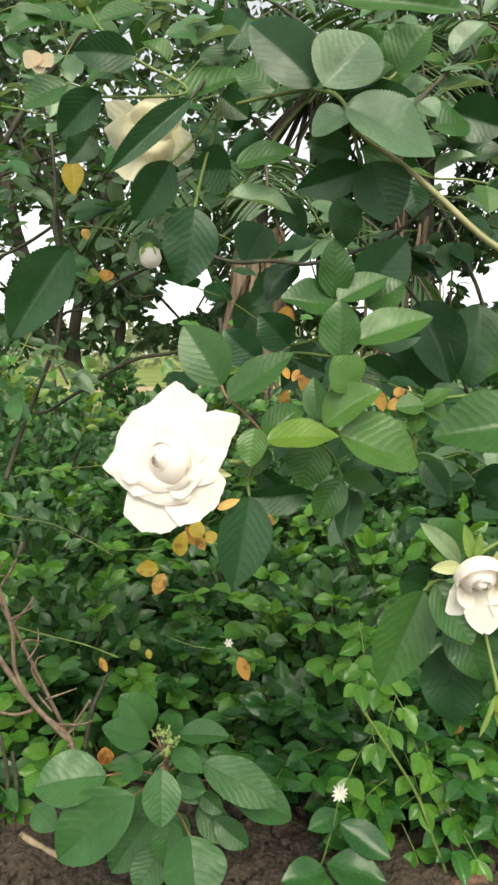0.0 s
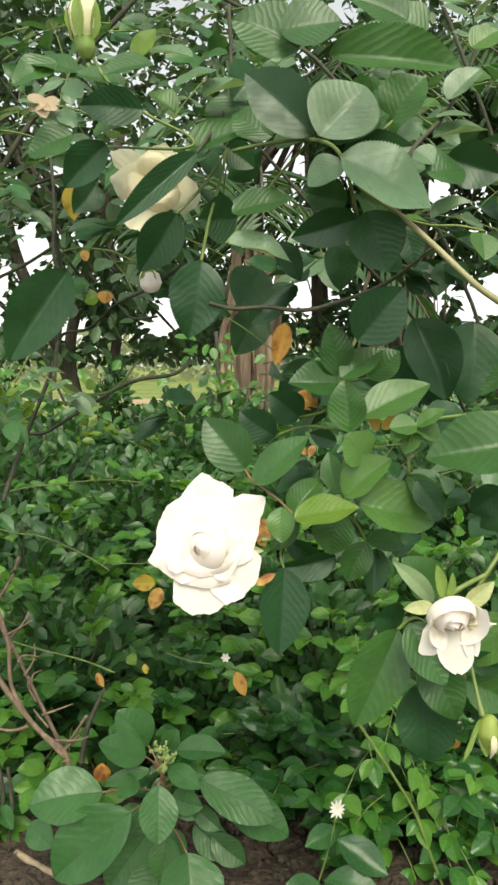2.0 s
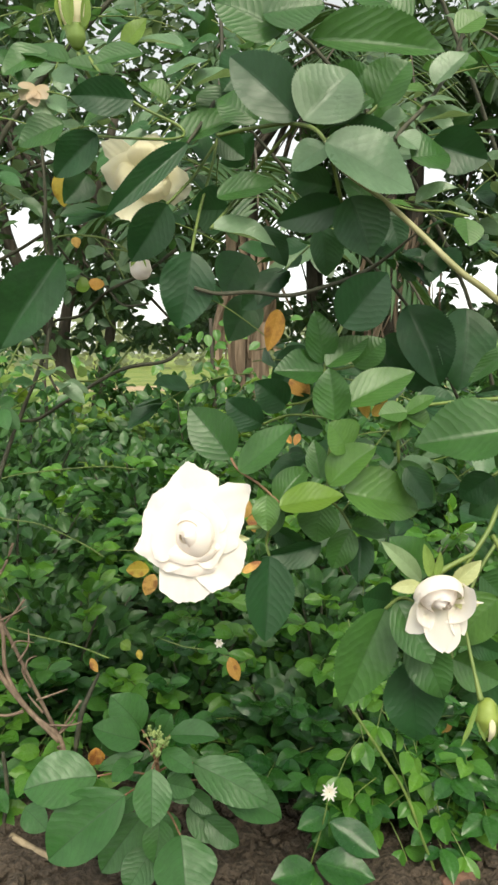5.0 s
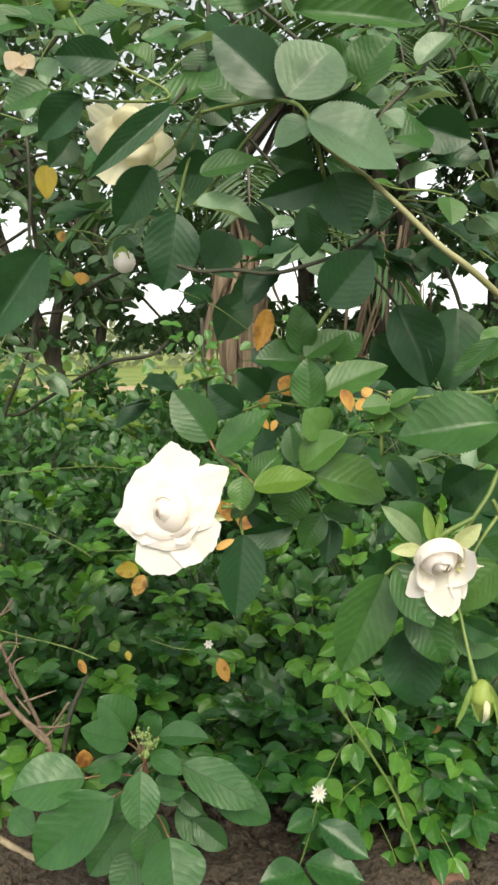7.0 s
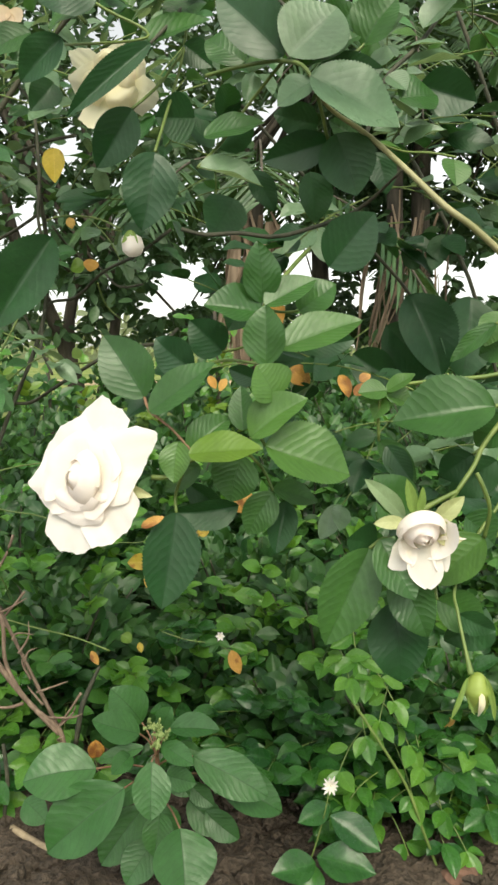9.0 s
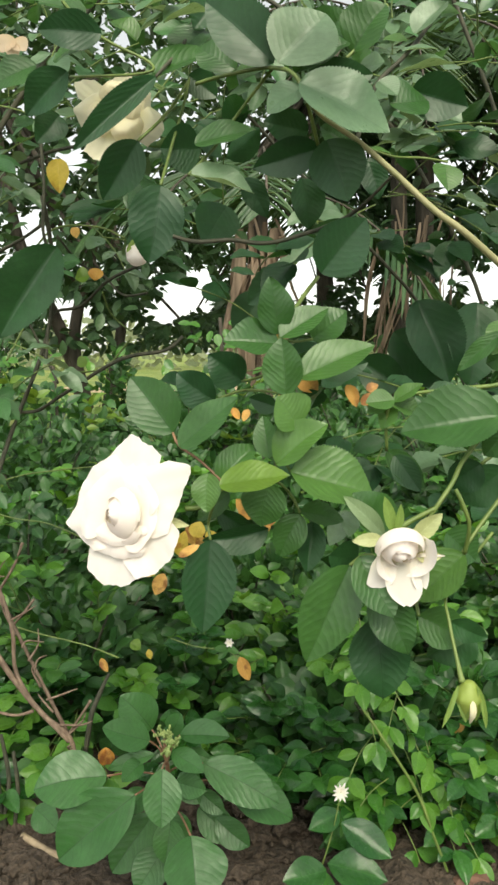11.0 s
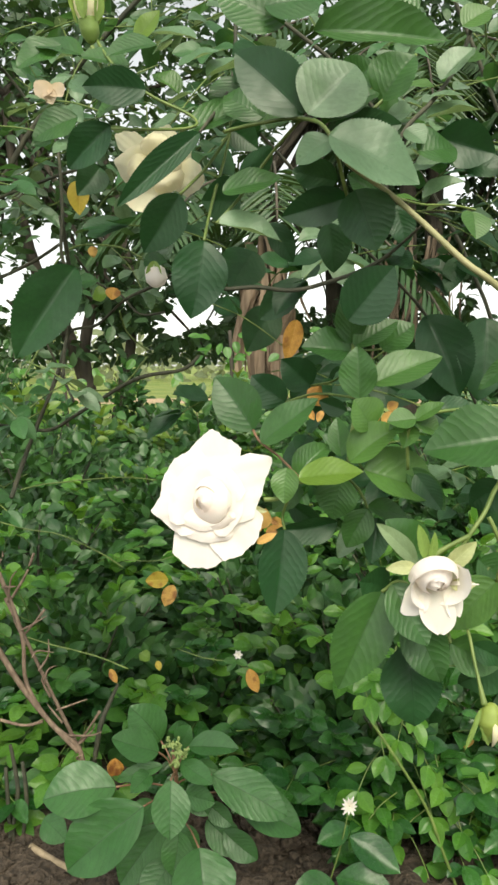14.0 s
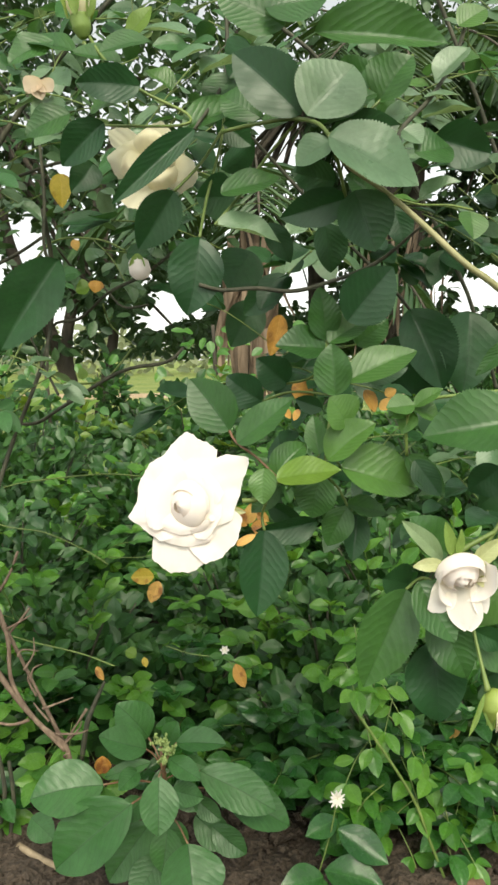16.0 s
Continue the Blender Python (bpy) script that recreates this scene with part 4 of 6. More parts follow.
stem(shoot, [(0.0709, 0.5426, 0.8057), (0.0640, 0.5445, 0.8219), (0.0515, 0.5412, 0.8361)], [0.0012], "stem", "stalk")
stem(shoot, [(0.0349, 0.6356, 0.9072), (0.0557, 0.6060, 0.9124), (0.0699, 0.5779, 0.9295)], [0.0012], "stem", "stalk")
stem(shoot, [(0.0102, 0.6239, 0.8936), (0.0370, 0.6046, 0.9008), (0.0689, 0.5588, 0.8969)], [0.0012], "stem", "stalk")
stem(shoot, [(0.0969, 0.5857, 0.9107), (0.0841, 0.5757, 0.9118), (0.0695, 0.5662, 0.9159)], [0.0012], "stem", "stalk")
stem(shoot, [(0.0963, 0.5990, 0.9374), (0.0811, 0.5889, 0.9367), (0.0692, 0.5811, 0.9393)], [0.0012], "stem", "stalk")

right_shoot = shoot = thing("rose_branch", (0.1519, 0.4836, 0.7360), "rose shoot with large leaves and a half-open nodding white rose", "rose", "flowering rose branches")


def nodding_rose(owner, at, s):
    base = Matrix.Translation(-owner.location) @ turned(at)
    flower = linked("flower", meshed("heart", *tube([(0, 46 * s, -14 * s), (0, 36 * s, -8 * s), (0, 20 * s, -4 * s)], [6 * s, 11 * s, 8 * s], 12), M["sepal"]), owner, base, "half-open nodding white rose")

    one = Matrix.Identity(4)

    def hanging(x0, y0, x1, y1, w0, w1, z0, z1, hollow, tip, corner, seed):
        """A drooping petal from its root to its rim; hollow: bowed away from the viewer; corner: how far the rim's corners hang below its middle."""
        ph = random.Random(seed).uniform(0, 6)

        def outline(u, v):
            w = (w0 * (1 - u) + w1 * u) * 0.5 * (1 - tip * u ** 4) * min(1.0, u * 4 + 0.3) ** 0.6
            x = x0 + (x1 - x0) * u ** 1.3 + v * w
            y = y0 + (y1 - y0) * u - 13 * v * v * (1 - u) - corner * u ** 2 * abs(v) ** 2.5 + 0.8 * math.sin(v * 6 + ph) * u
            z = z0 - 14 * (1 - min(1, u * 4)) ** 2 + (z1 - z0) * math.sin(u * 1.7) + hollow * v * v * (0.4 + 0.6 * u) + 2 * math.sin(v * 4 + ph) * u
            return (x * s, y * s, z * s)
        return outline
    # drooping petals behind, then a half-open cup round the heart
    for k, a in enumerate(((8, 0, 17, -94, 58, 84, -8, 8, 12, 0.88, 0), (-22, 4, -34, -62, 44, 56, -10, 4, 8, 0.2, -10), (40, 8, 44, -62, 36, 36, -8, 2, 8, 0.5, 0), (44, 6, 82, 0, 28, 28, -8, 6, 6, 0.75, 0))):
        petal(flower, "petal", one, hanging(*a, 60 + k), "petal")
    cup_m = Matrix.Translation((6 * s, 24 * s, -20 * s)) @ Vector((0.02, -0.40, 0.90)).to_track_quat("Z", "Y").to_matrix().to_4x4()
    for k, (rad, h, st, sw, cl) in enumerate(((46, 52, 88, 200, 0.16), (46, 62, 208, 110, -0.16), (46, 60, 334, 110, -0.20), (37, 54, 150, 210, 0.42), (32, 58, 30, 220, 0.58), (27, 60, 250, 260, 0.8), (20, 60, 120, 350, 1.0))):
        petal(flower, "petal", cup_m, cup_petal(rad * s, h * s, st, sw, cl, 80 + k), "petal")
    for bx, by, tx, ty, w, mat in ((-25, 28, -84, 27, 26, "pale_sepal"), (30, 26, 80, 78, 34, "pale_sepal"), (36, -6, 82, -2, 24, "pale_sepal"), (-10, 44, -26, 110, 22, "sepal"), (0, 44, 4, 96, 16, "sepal")):
        linked("sepal", leaf_mesh("bush", mat, int(w) % 7), flower, leaf_pose((bx * s, by * s, -4 * s), (tx * s, ty * s, 6 * s), w * s, (0.1, 0.3, 1)))


nodding_rose(shoot, (0.1566, 0.4851, 0.7430), PX * 0.92)
leaf(shoot, (0.1280, 0.5134, 0.7271), (0.0960, 0.5061, 0.6560), 0.0422, (-0.05, -0.98, 0.19), "rose")
leaf(shoot, (0.1320, 0.4946, 0.7391), (0.1542, 0.4783, 0.7003), 0.0323, (-0.00, -0.83, 0.55), "rose")
leaf(shoot, (0.1466, 0.5060, 0.7125), (0.1683, 0.4950, 0.6662), 0.0333, (-0.10, -0.97, 0.24), "rose")
leaf(shoot, (0.1483, 0.5225, 0.6830), (0.1547, 0.5175, 0.6217), 0.0453, (-0.07, -0.98, -0.18), "deep")
leaf(shoot, (0.1576, 0.5108, 0.7536), (0.1295, 0.5125, 0.7812), 0.0315, (-0.02, -0.83, 0.55), "rose")
leaf(shoot, (0.1504, 0.5008, 0.7525), (0.1214, 0.5032, 0.7807), 0.0136, (-0.26, -0.71, 0.66), "pale")
leaf(shoot, (0.2115, 0.5123, 0.7358), (0.1793, 0.5165, 0.6983), 0.0357, (-0.19, -0.72, 0.67), "young")
leaf(shoot, (0.1815, 0.5219, 0.6849), (0.2188, 0.5227, 0.6657), 0.0321, (-0.12, -0.96, 0.24), "rose")
leaf(shoot, (0.2228, 0.5347, 0.6743), (0.1931, 0.5398, 0.6447), 0.0400, (0.03, -0.98, -0.18), "deep")
leaf(shoot, (0.1379, 0.5427, 0.7215), (0.1153, 0.5397, 0.7269), 0.0345, (0.06, -0.98, -0.18), "deep")
leaf(shoot, (0.2009, 0.5242, 0.7488), (0.2250, 0.5286, 0.7257), 0.0327, (-0.06, -0.90, 0.43), "rose")
leaf(shoot, (0.1709, 0.5338, 0.6566), (0.1399, 0.5255, 0.6738), 0.0366, (-0.02, -0.98, -0.18), "deep")
stem(shoot, [(0.1580, 0.4914, 0.7595), (0.1690, 0.4967, 0.7643), (0.1857, 0.4974, 0.7730)], [0.0026, 0.0020, 0.0018], "stem", "stem")
stem(shoot, [(0.1702, 0.4994, 0.7451), (0.1857, 0.4974, 0.7730), (0.1986, 0.5041, 0.7892), (0.2119, 0.5161, 0.8076), (0.2513, 0.5443, 0.8402), (0.3289, 0.5980, 0.8828)], [0.0013, 0.0017, 0.0018, 0.0019, 0.0022, 0.0028], "stem", "cane")
stem(shoot, [(0.2010, 0.5035, 0.7852), (0.2058, 0.5022, 0.7752), (0.2122, 0.5049, 0.7580), (0.2115, 0.5123, 0.7358)], [0.0016], "stem", "stalk")
stem(shoot, [(0.1280, 0.5134, 0.7271), (0.1461, 0.5236, 0.7317), (0.1787, 0.5293, 0.7034), (0.2087, 0.5296, 0.7121), (0.2387, 0.5331, 0.7464)], [0.0013], "stem", "stalk")
stem(shoot, [(0.1483, 0.5225, 0.6830), (0.1572, 0.5298, 0.7033), (0.1787, 0.5293, 0.7034)], [0.0013], "stem", "stalk")
stem(shoot, [(0.1815, 0.5219, 0.6849), (0.1808, 0.5282, 0.6949), (0.1787, 0.5293, 0.7034)], [0.0013], "stem", "stalk")

budded_stem = budded = thing("rose_bud", (0.1753, 0.4746, 0.6624), "closed greenish rose bud on a thin hanging stalk", "rose bud", "flowering rose branches")


def hanging_bud(owner, at, s):
    base = Matrix.Translation(-owner.location) @ turned(at)
    body = linked("bud", meshed("bud", *tube([(-2 * s, 34 * s, 0), (0, 24 * s, 0), (0, 4 * s, 2 * s), (2 * s, -20 * s, 2 * s), (4 * s, -38 * s, 0)], [6 * s, 16 * s, 24 * s, 16 * s, 2 * s], 14), M["bud_green"]), owner, base, "plump green bud")
    petal(body, "petal", Matrix.Identity(4), lambda u, v: ((1 + 6 * v * math.sin(u * 3)) * s, (26 - 66 * u) * s, (9 + 22 * math.sin(u * 3.0) - 3 * v * v) * s), "cream")
    for a in (-14, 18):
        linked("sepal", leaf_mesh("bush", "sepal", 2), body, leaf_pose((a * 0.6 * s, 26 * s, 8 * s), (a * 0.5 * s, -36 * s, 14 * s), 20 * s, (a * 0.05, 0, 1)))


hanging_bud(budded, (0.1767, 0.4737, 0.6558), PX * 0.95)
stem(budded, [(0.1728, 0.4753, 0.6674), (0.1705, 0.4822, 0.6820), (0.1681, 0.4950, 0.7037), (0.1704, 0.5119, 0.7188), (0.1895, 0.5257, 0.7533), (0.2312, 0.5501, 0.7961)], [0.0026, 0.0013, 0.0012, 0.0012, 0.0014, 0.0020], "stem", "stem")
leaf(budded, (0.1688, 0.4704, 0.6681), (0.1573, 0.4670, 0.6381), 0.0038, (0.00, -0.95, 0.30), "sepal", "bush", name="sepal")
leaf(budded, (0.1812, 0.4701, 0.6682), (0.1874, 0.4663, 0.6383), 0.0044, (0.00, -0.95, 0.30), "sepal", "bush", name="sepal")
leaf(budded, (0.1759, 0.4752, 0.6675), (0.1713, 0.4723, 0.6434), 0.0043, (0.00, -0.95, 0.30), "sepal", "bush", name="sepal")
leaf(budded, (0.1729, 0.5093, 0.6983), (0.2003, 0.5071, 0.6861), 0.0192, (0.00, -0.98, -0.18), "deep")

leaf_spray = spray_thing = thing("rose_leaf_spray", (0.1579, 0.5168, 0.8423), "rose spray with one very large leaf and small new leaflets", "rose leaves")
leaf(spray_thing, (0.2050, 0.5168, 0.8518), (0.1334, 0.5251, 0.8392), 0.0512, (0.00, -0.79, 0.62), "rose")
leaf(spray_thing, (0.2153, 0.5258, 0.8452), (0.1975, 0.5338, 0.8205), 0.0259, (0.00, -0.90, 0.43), "rose")
leaf(spray_thing, (0.2016, 0.5522, 0.8115), (0.1785, 0.5595, 0.7923), 0.0306, (0.00, -0.98, -0.18), "deep")
leaf(spray_thing, (0.2274, 0.5708, 0.8040), (0.1918, 0.5763, 0.7760), 0.0361, (0.00, -0.98, -0.18), "deep")
leaf(spray_thing, (0.1350, 0.5600, 0.8606), (0.1124, 0.5561, 0.8586), 0.0201, (0.00, -0.73, 0.68), "young")
leaf(spray_thing, (0.1350, 0.5599, 0.8597), (0.1566, 0.5568, 0.8731), 0.0172, (0.00, -0.55, 0.83), "young")
leaf(spray_thing, (0.1315, 0.5599, 0.8589), (0.1142, 0.5600, 0.8509), 0.0154, (0.00, -0.73, 0.68), "young")
leaf(spray_thing, (0.1341, 0.5596, 0.8571), (0.1557, 0.5652, 0.8470), 0.0226, (0.00, -0.73, 0.68), "young")
leaf(spray_thing, (0.1335, 0.5645, 0.8559), (0.1259, 0.5597, 0.8377), 0.0154, (0.00, -0.73, 0.68), "young")
leaf(spray_thing, (0.1342, 0.5800, 0.8180), (0.1615, 0.5640, 0.7869), 0.0210, (0.00, -0.95, 0.30), "rose")
leaf(spray_thing, (0.1384, 0.5695, 0.8159), (0.1576, 0.5614, 0.7883), 0.0207, (0.00, -0.98, -0.18), "deep")
leaf(spray_thing, (0.2262, 0.5842, 0.9128), (0.1928, 0.5933, 0.8816), 0.0160, (0.00, -0.83, 0.55), "rose")
leaf(spray_thing, (0.2420, 0.6017, 0.8947), (0.2222, 0.6119, 0.8873), 0.0240, (0.00, -0.95, 0.30), "rose")
leaf(spray_thing, (0.2373, 0.6053, 0.9225), (0.2195, 0.5914, 0.8946), 0.0247, (0.00, -0.73, 0.68), "young")
leaf(spray_thing, (0.1035, 0.6023, 0.8706), (0.1119, 0.5998, 0.8520), 0.0109, (0.00, -0.90, 0.43), "orange", "bush")
leaf(spray_thing, (0.1203, 0.6013, 0.8660), (0.1297, 0.6017, 0.8708), 0.0089, (0.00, -0.90, 0.43), "orange", "bush")
leaf(spray_thing, (0.1157, 0.6000, 0.8544), (0.1274, 0.6009, 0.8638), 0.0096, (0.00, -0.90, 0.43), "orange", "bush")
stem(spray_thing, [(0.1311, 0.5652, 0.8201), (0.1337, 0.5618, 0.8587), (0.1801, 0.5798, 0.8675), (0.2235, 0.5693, 0.8728), (0.2889, 0.6006, 0.8949)], [0.0014, 0.0014, 0.0016, 0.0020, 0.0030], "stem", "stem")
stem(spray_thing, [(0.2050, 0.5168, 0.8518), (0.2275, 0.5371, 0.8576), (0.2889, 0.6006, 0.8949)], [0.0016, 0.0020, 0.0030], "stem", "stalk")
stem(spray_thing, [(0.2016, 0.5522, 0.8115), (0.2181, 0.5535, 0.8255), (0.2275, 0.5371, 0.8576)], [0.0014], "stem", "stalk")
stem(spray_thing, [(0.2262, 0.5842, 0.9128), (0.2607, 0.6036, 0.9134), (0.2889, 0.6006, 0.8949)], [0.0014], "stem", "stalk")

upper_cane = branch = thing("rose_branch", (0.0914, 0.5859, 1.0765), "arching pale green rose cane with broad serrated leaves", "rose branch")
leaf(branch, (0.0708, 0.5561, 1.0802), (0.1385, 0.5610, 1.0453), 0.0641, (0.16, -0.82, 0.55), "sheen")
leaf(branch, (0.0563, 0.5790, 1.1024), (0.0949, 0.5967, 1.1444), 0.0577, (0.26, -0.80, 0.54), "sheen")
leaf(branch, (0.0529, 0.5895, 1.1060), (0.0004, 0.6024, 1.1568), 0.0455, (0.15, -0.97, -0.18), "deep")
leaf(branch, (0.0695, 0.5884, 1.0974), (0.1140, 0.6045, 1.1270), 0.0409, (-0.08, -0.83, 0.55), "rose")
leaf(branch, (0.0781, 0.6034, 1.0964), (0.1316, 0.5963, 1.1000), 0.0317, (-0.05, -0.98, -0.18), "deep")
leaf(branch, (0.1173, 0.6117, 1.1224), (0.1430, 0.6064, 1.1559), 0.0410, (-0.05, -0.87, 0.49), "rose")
leaf(branch, (0.0742, 0.5662, 1.0803), (0.0477, 0.5695, 1.0626), 0.0304, (0.08, -0.73, 0.68), "sheen")
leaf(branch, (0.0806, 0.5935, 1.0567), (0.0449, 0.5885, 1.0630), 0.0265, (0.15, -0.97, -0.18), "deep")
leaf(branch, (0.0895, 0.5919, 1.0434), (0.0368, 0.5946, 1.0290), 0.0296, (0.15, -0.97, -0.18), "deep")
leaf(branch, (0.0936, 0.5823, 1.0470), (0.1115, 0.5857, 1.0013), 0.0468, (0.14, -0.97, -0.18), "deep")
leaf(branch, (-0.0149, 0.5997, 1.0253), (0.0377, 0.6065, 1.0120), 0.0365, (0.20, -0.54, 0.81), "sheen")
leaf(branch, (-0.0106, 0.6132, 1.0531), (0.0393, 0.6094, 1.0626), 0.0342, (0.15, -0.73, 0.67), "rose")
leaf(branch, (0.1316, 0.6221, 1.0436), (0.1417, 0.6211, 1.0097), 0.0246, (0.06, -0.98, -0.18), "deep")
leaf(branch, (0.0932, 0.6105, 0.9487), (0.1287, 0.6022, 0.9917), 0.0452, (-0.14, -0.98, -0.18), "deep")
leaf(branch, (0.1669, 0.6729, 1.1290), (0.2157, 0.6734, 1.1363), 0.0322, (-0.25, -0.47, 0.84), "sheen")
leaf(branch, (0.1694, 0.6752, 1.1479), (0.1997, 0.6666, 1.1461), 0.0177, (-0.24, -0.48, 0.85), "sheen")
leaf(branch, (0.1804, 0.6771, 1.1627), (0.2108, 0.6821, 1.1926), 0.0290, (-0.17, -0.72, 0.67), "sheen")
leaf(branch, (0.1251, 0.6310, 1.1161), (0.1450, 0.6207, 1.1178), 0.0302, (-0.24, -0.71, 0.66), "sheen")
leaf(branch, (0.1410, 0.6299, 1.1068), (0.1563, 0.6259, 1.0939), 0.0287, (-0.03, -0.73, 0.68), "sheen")
leaf(branch, (0.1504, 0.6276, 1.0882), (0.1852, 0.6415, 1.0951), 0.0438, (0.15, -0.82, 0.55), "rose")
leaf(branch, (0.1728, 0.6500, 1.1060), (0.2213, 0.6456, 1.0908), 0.0394, (-0.14, -0.97, -0.18), "deep")
leaf(branch, (0.1593, 0.6435, 1.0531), (0.1950, 0.6419, 1.0676), 0.0219, (-0.17, -0.61, 0.77), "sheen")
leaf(branch, (0.1316, 0.6229, 1.0501), (0.1540, 0.6257, 1.0471), 0.0166, (-0.20, -0.48, 0.85), "young")
leaf(branch, (0.1963, 0.6214, 1.0380), (0.1957, 0.6083, 1.0137), 0.0278, (0.24, -0.81, 0.54), "young")
leaf(branch, (0.1166, 0.6232, 1.0519), (0.0925, 0.6203, 1.0682), 0.0322, (0.05, -0.90, 0.43), "rose")
leaf(branch, (0.1351, 0.6547, 1.1444), (0.1268, 0.6598, 1.1292), 0.0181, (0.12, -0.83, 0.55), "rose")
leaf(branch, (0.2012, 0.7218, 1.1987), (0.2304, 0.7134, 1.1952), 0.0291, (-0.11, -0.73, 0.67), "young")
leaf(branch, (0.1567, 0.6977, 1.1669), (0.1777, 0.6891, 1.1612), 0.0216, (0.21, -0.72, 0.66), "young")
leaf(branch, (0.0932, 0.6340, 1.1403), (0.1140, 0.6225, 1.1576), 0.0364, (0.23, -0.88, 0.41), "rose")
leaf(branch, (0.0230, 0.6312, 1.1170), (-0.0100, 0.6453, 1.1400), 0.0355, (-0.20, -0.89, 0.42), "rose")
leaf(branch, (0.0267, 0.6090, 1.1008), (0.0547, 0.6194, 1.1174), 0.0336, (-0.20, -0.61, 0.77), "young")
leaf(branch, (0.0145, 0.6586, 1.0125), (-0.0054, 0.6412, 0.9762), 0.0405, (-0.06, -0.98, -0.18), "deep")
leaf(branch, (0.0819, 0.6823, 1.0415), (0.0887, 0.6893, 0.9973), 0.0319, (0.12, -0.98, -0.18), "deep")
leaf(branch, (0.0295, 0.6617, 1.0373), (0.0501, 0.6659, 1.0039), 0.0223, (0.12, -0.98, -0.18), "deep")
leaf(branch, (0.0554, 0.5120, 1.1334), (0.1454, 0.5106, 1.1253), 0.0358, (0.00, -0.95, 0.30), "rose")
leaf(branch, (0.0360, 0.5125, 1.1371), (-0.0090, 0.5151, 1.1571), 0.0422, (0.00, -0.95, 0.30), "rose")
leaf(branch, (0.0229, 0.5034, 1.1450), (0.0633, 0.5039, 1.1509), 0.0384, (0.00, -0.95, 0.30), "rose")
leaf(branch, (0.1127, 0.5356, 1.1663), (0.0736, 0.5376, 1.1817), 0.0441, (0.00, -0.90, 0.43), "rose")
leaf(branch, (0.1505, 0.6400, 1.2011), (0.1177, 0.6423, 1.2197), 0.0453, (0.00, -0.83, 0.55), "rose")
leaf(branch, (0.1880, 0.6388, 1.1918), (0.2114, 0.6402, 1.2058), 0.0295, (0.00, -0.83, 0.55), "young")
leaf(branch, (0.1082, 0.6336, 1.1366), (0.1138, 0.6349, 1.1473), 0.0112, (0.00, -0.83, 0.55), "orange", "bush")
stem(branch, [(0.0714, 0.5614, 1.0819), (0.0870, 0.5848, 1.0678), (0.1167, 0.5823, 1.0470), (0.1434, 0.5688, 1.0197), (0.1724, 0.5549, 0.9882), (0.2020, 0.5521, 0.9656), (0.2881, 0.5635, 0.8942)], [0.0012, 0.0015, 0.0021, 0.0023, 0.0025, 0.0026, 0.0028], "cane", "cane")
stem(branch, [(-0.0098, 0.6297, 1.1054), (0.0177, 0.6096, 1.1053), (0.0529, 0.5891, 1.1026), (0.0721, 0.5666, 1.0836), (0.0886, 0.5920, 1.0443)], [0.0016], "stem", "stalk")
stem(branch, [(0.1454, 0.6163, 1.1601), (0.1173, 0.6117, 1.1224), (0.0952, 0.5996, 1.1062), (0.0721, 0.5666, 1.0836)], [0.0014], "stem", "stalk")
stem(branch, [(0.2290, 0.7483, 1.2508), (0.2092, 0.7218, 1.1987), (0.1744, 0.6751, 1.1464), (0.1423, 0.6504, 1.1098), (0.1188, 0.5927, 1.0496)], [0.0020], "dark_twig", "twig")
stem(branch, [(0.1986, 0.6217, 1.0398), (0.1805, 0.6325, 1.0460), (0.1541, 0.6222, 1.0445), (0.1242, 0.5920, 1.0443)], [0.0010], "stem", "stalk")
stem(branch, [(-0.0295, 0.6143, 0.9799), (-0.0098, 0.6137, 0.9752), (0.0183, 0.6139, 0.9766), (0.0464, 0.6136, 0.9738), (0.0745, 0.6143, 0.9799), (0.1166, 0.6163, 0.9961), (0.1450, 0.5748, 1.0192)], [0.0016, 0.0018, 0.0018, 0.0018, 0.0018, 0.0018, 0.0010], "dark_twig", "twig")
stem(branch, [(-0.0149, 0.5997, 1.0253), (0.0042, 0.6232, 1.0519), (0.0276, 0.6272, 1.0845), (0.0530, 0.5996, 1.1062)], [0.0014], "stem", "stalk")

pale_branch = branch = thing("rose_branch", (-0.0881, 0.6930, 1.1285), "shaded rose branch with a cream rose half hidden by leaves", "rose", "flowering rose branches")


def hidden_rose(owner, at, s):
    flower = linked("flower", meshed("heart", *tube([(0, 10 * s, -20 * s), (0, 0, 0)], [8 * s, 8 * s], 10), M["sepal"]), owner, Matrix.Translation(-owner.location) @ turned(at), "cream rose seen from the side")
    for k, (a, ln, w, v0, rt, lf, pw, z0, rise, roll, cup) in enumerate((
            (142, 104, 44, 0.2, 0.2, 0.3, 1.6, -24, 4, 4, 4), (172, 86, 74, 0.1, 0.4, 0.3, 1.3, -14, 14, 10, -8), (250, 96, 66, -0.3, 0.1, 0.1, 2.0, -10, 10, -8, 10), (-22, 88, 66, 0.0, 0.25, 0.25, 1.6, -12, 16, 14, -10),
            (38, 74, 60, 0.2, 0.25, 0.3, 1.6, -16, 22, 16, -8), (78, 76, 58, 0.0, 0.3, 0.3, 1.5, -20, 18, 12, 8), (205, 60, 60, 0.0, 0.2, 0.2, 2.0, 2, 26, 18, -10), (-60, 58, 62, 0.0, 0.2, 0.2, 2.0, 4, 24, 20, -10), (100, 50, 54, 0.0, 0.2, 0.2, 2.0, 2, 30, 12, -8), (10, 46, 50, 0.0, 0.2, 0.2, 2.0, 6, 30, 10, -6))):
        petal(flower, "petal", Matrix.Identity(4), blade(a, ln * s, w * s, v0, rt, lf, pw, z0 * s, rise * s, roll * s, cup * s, 20 + k), "cream")


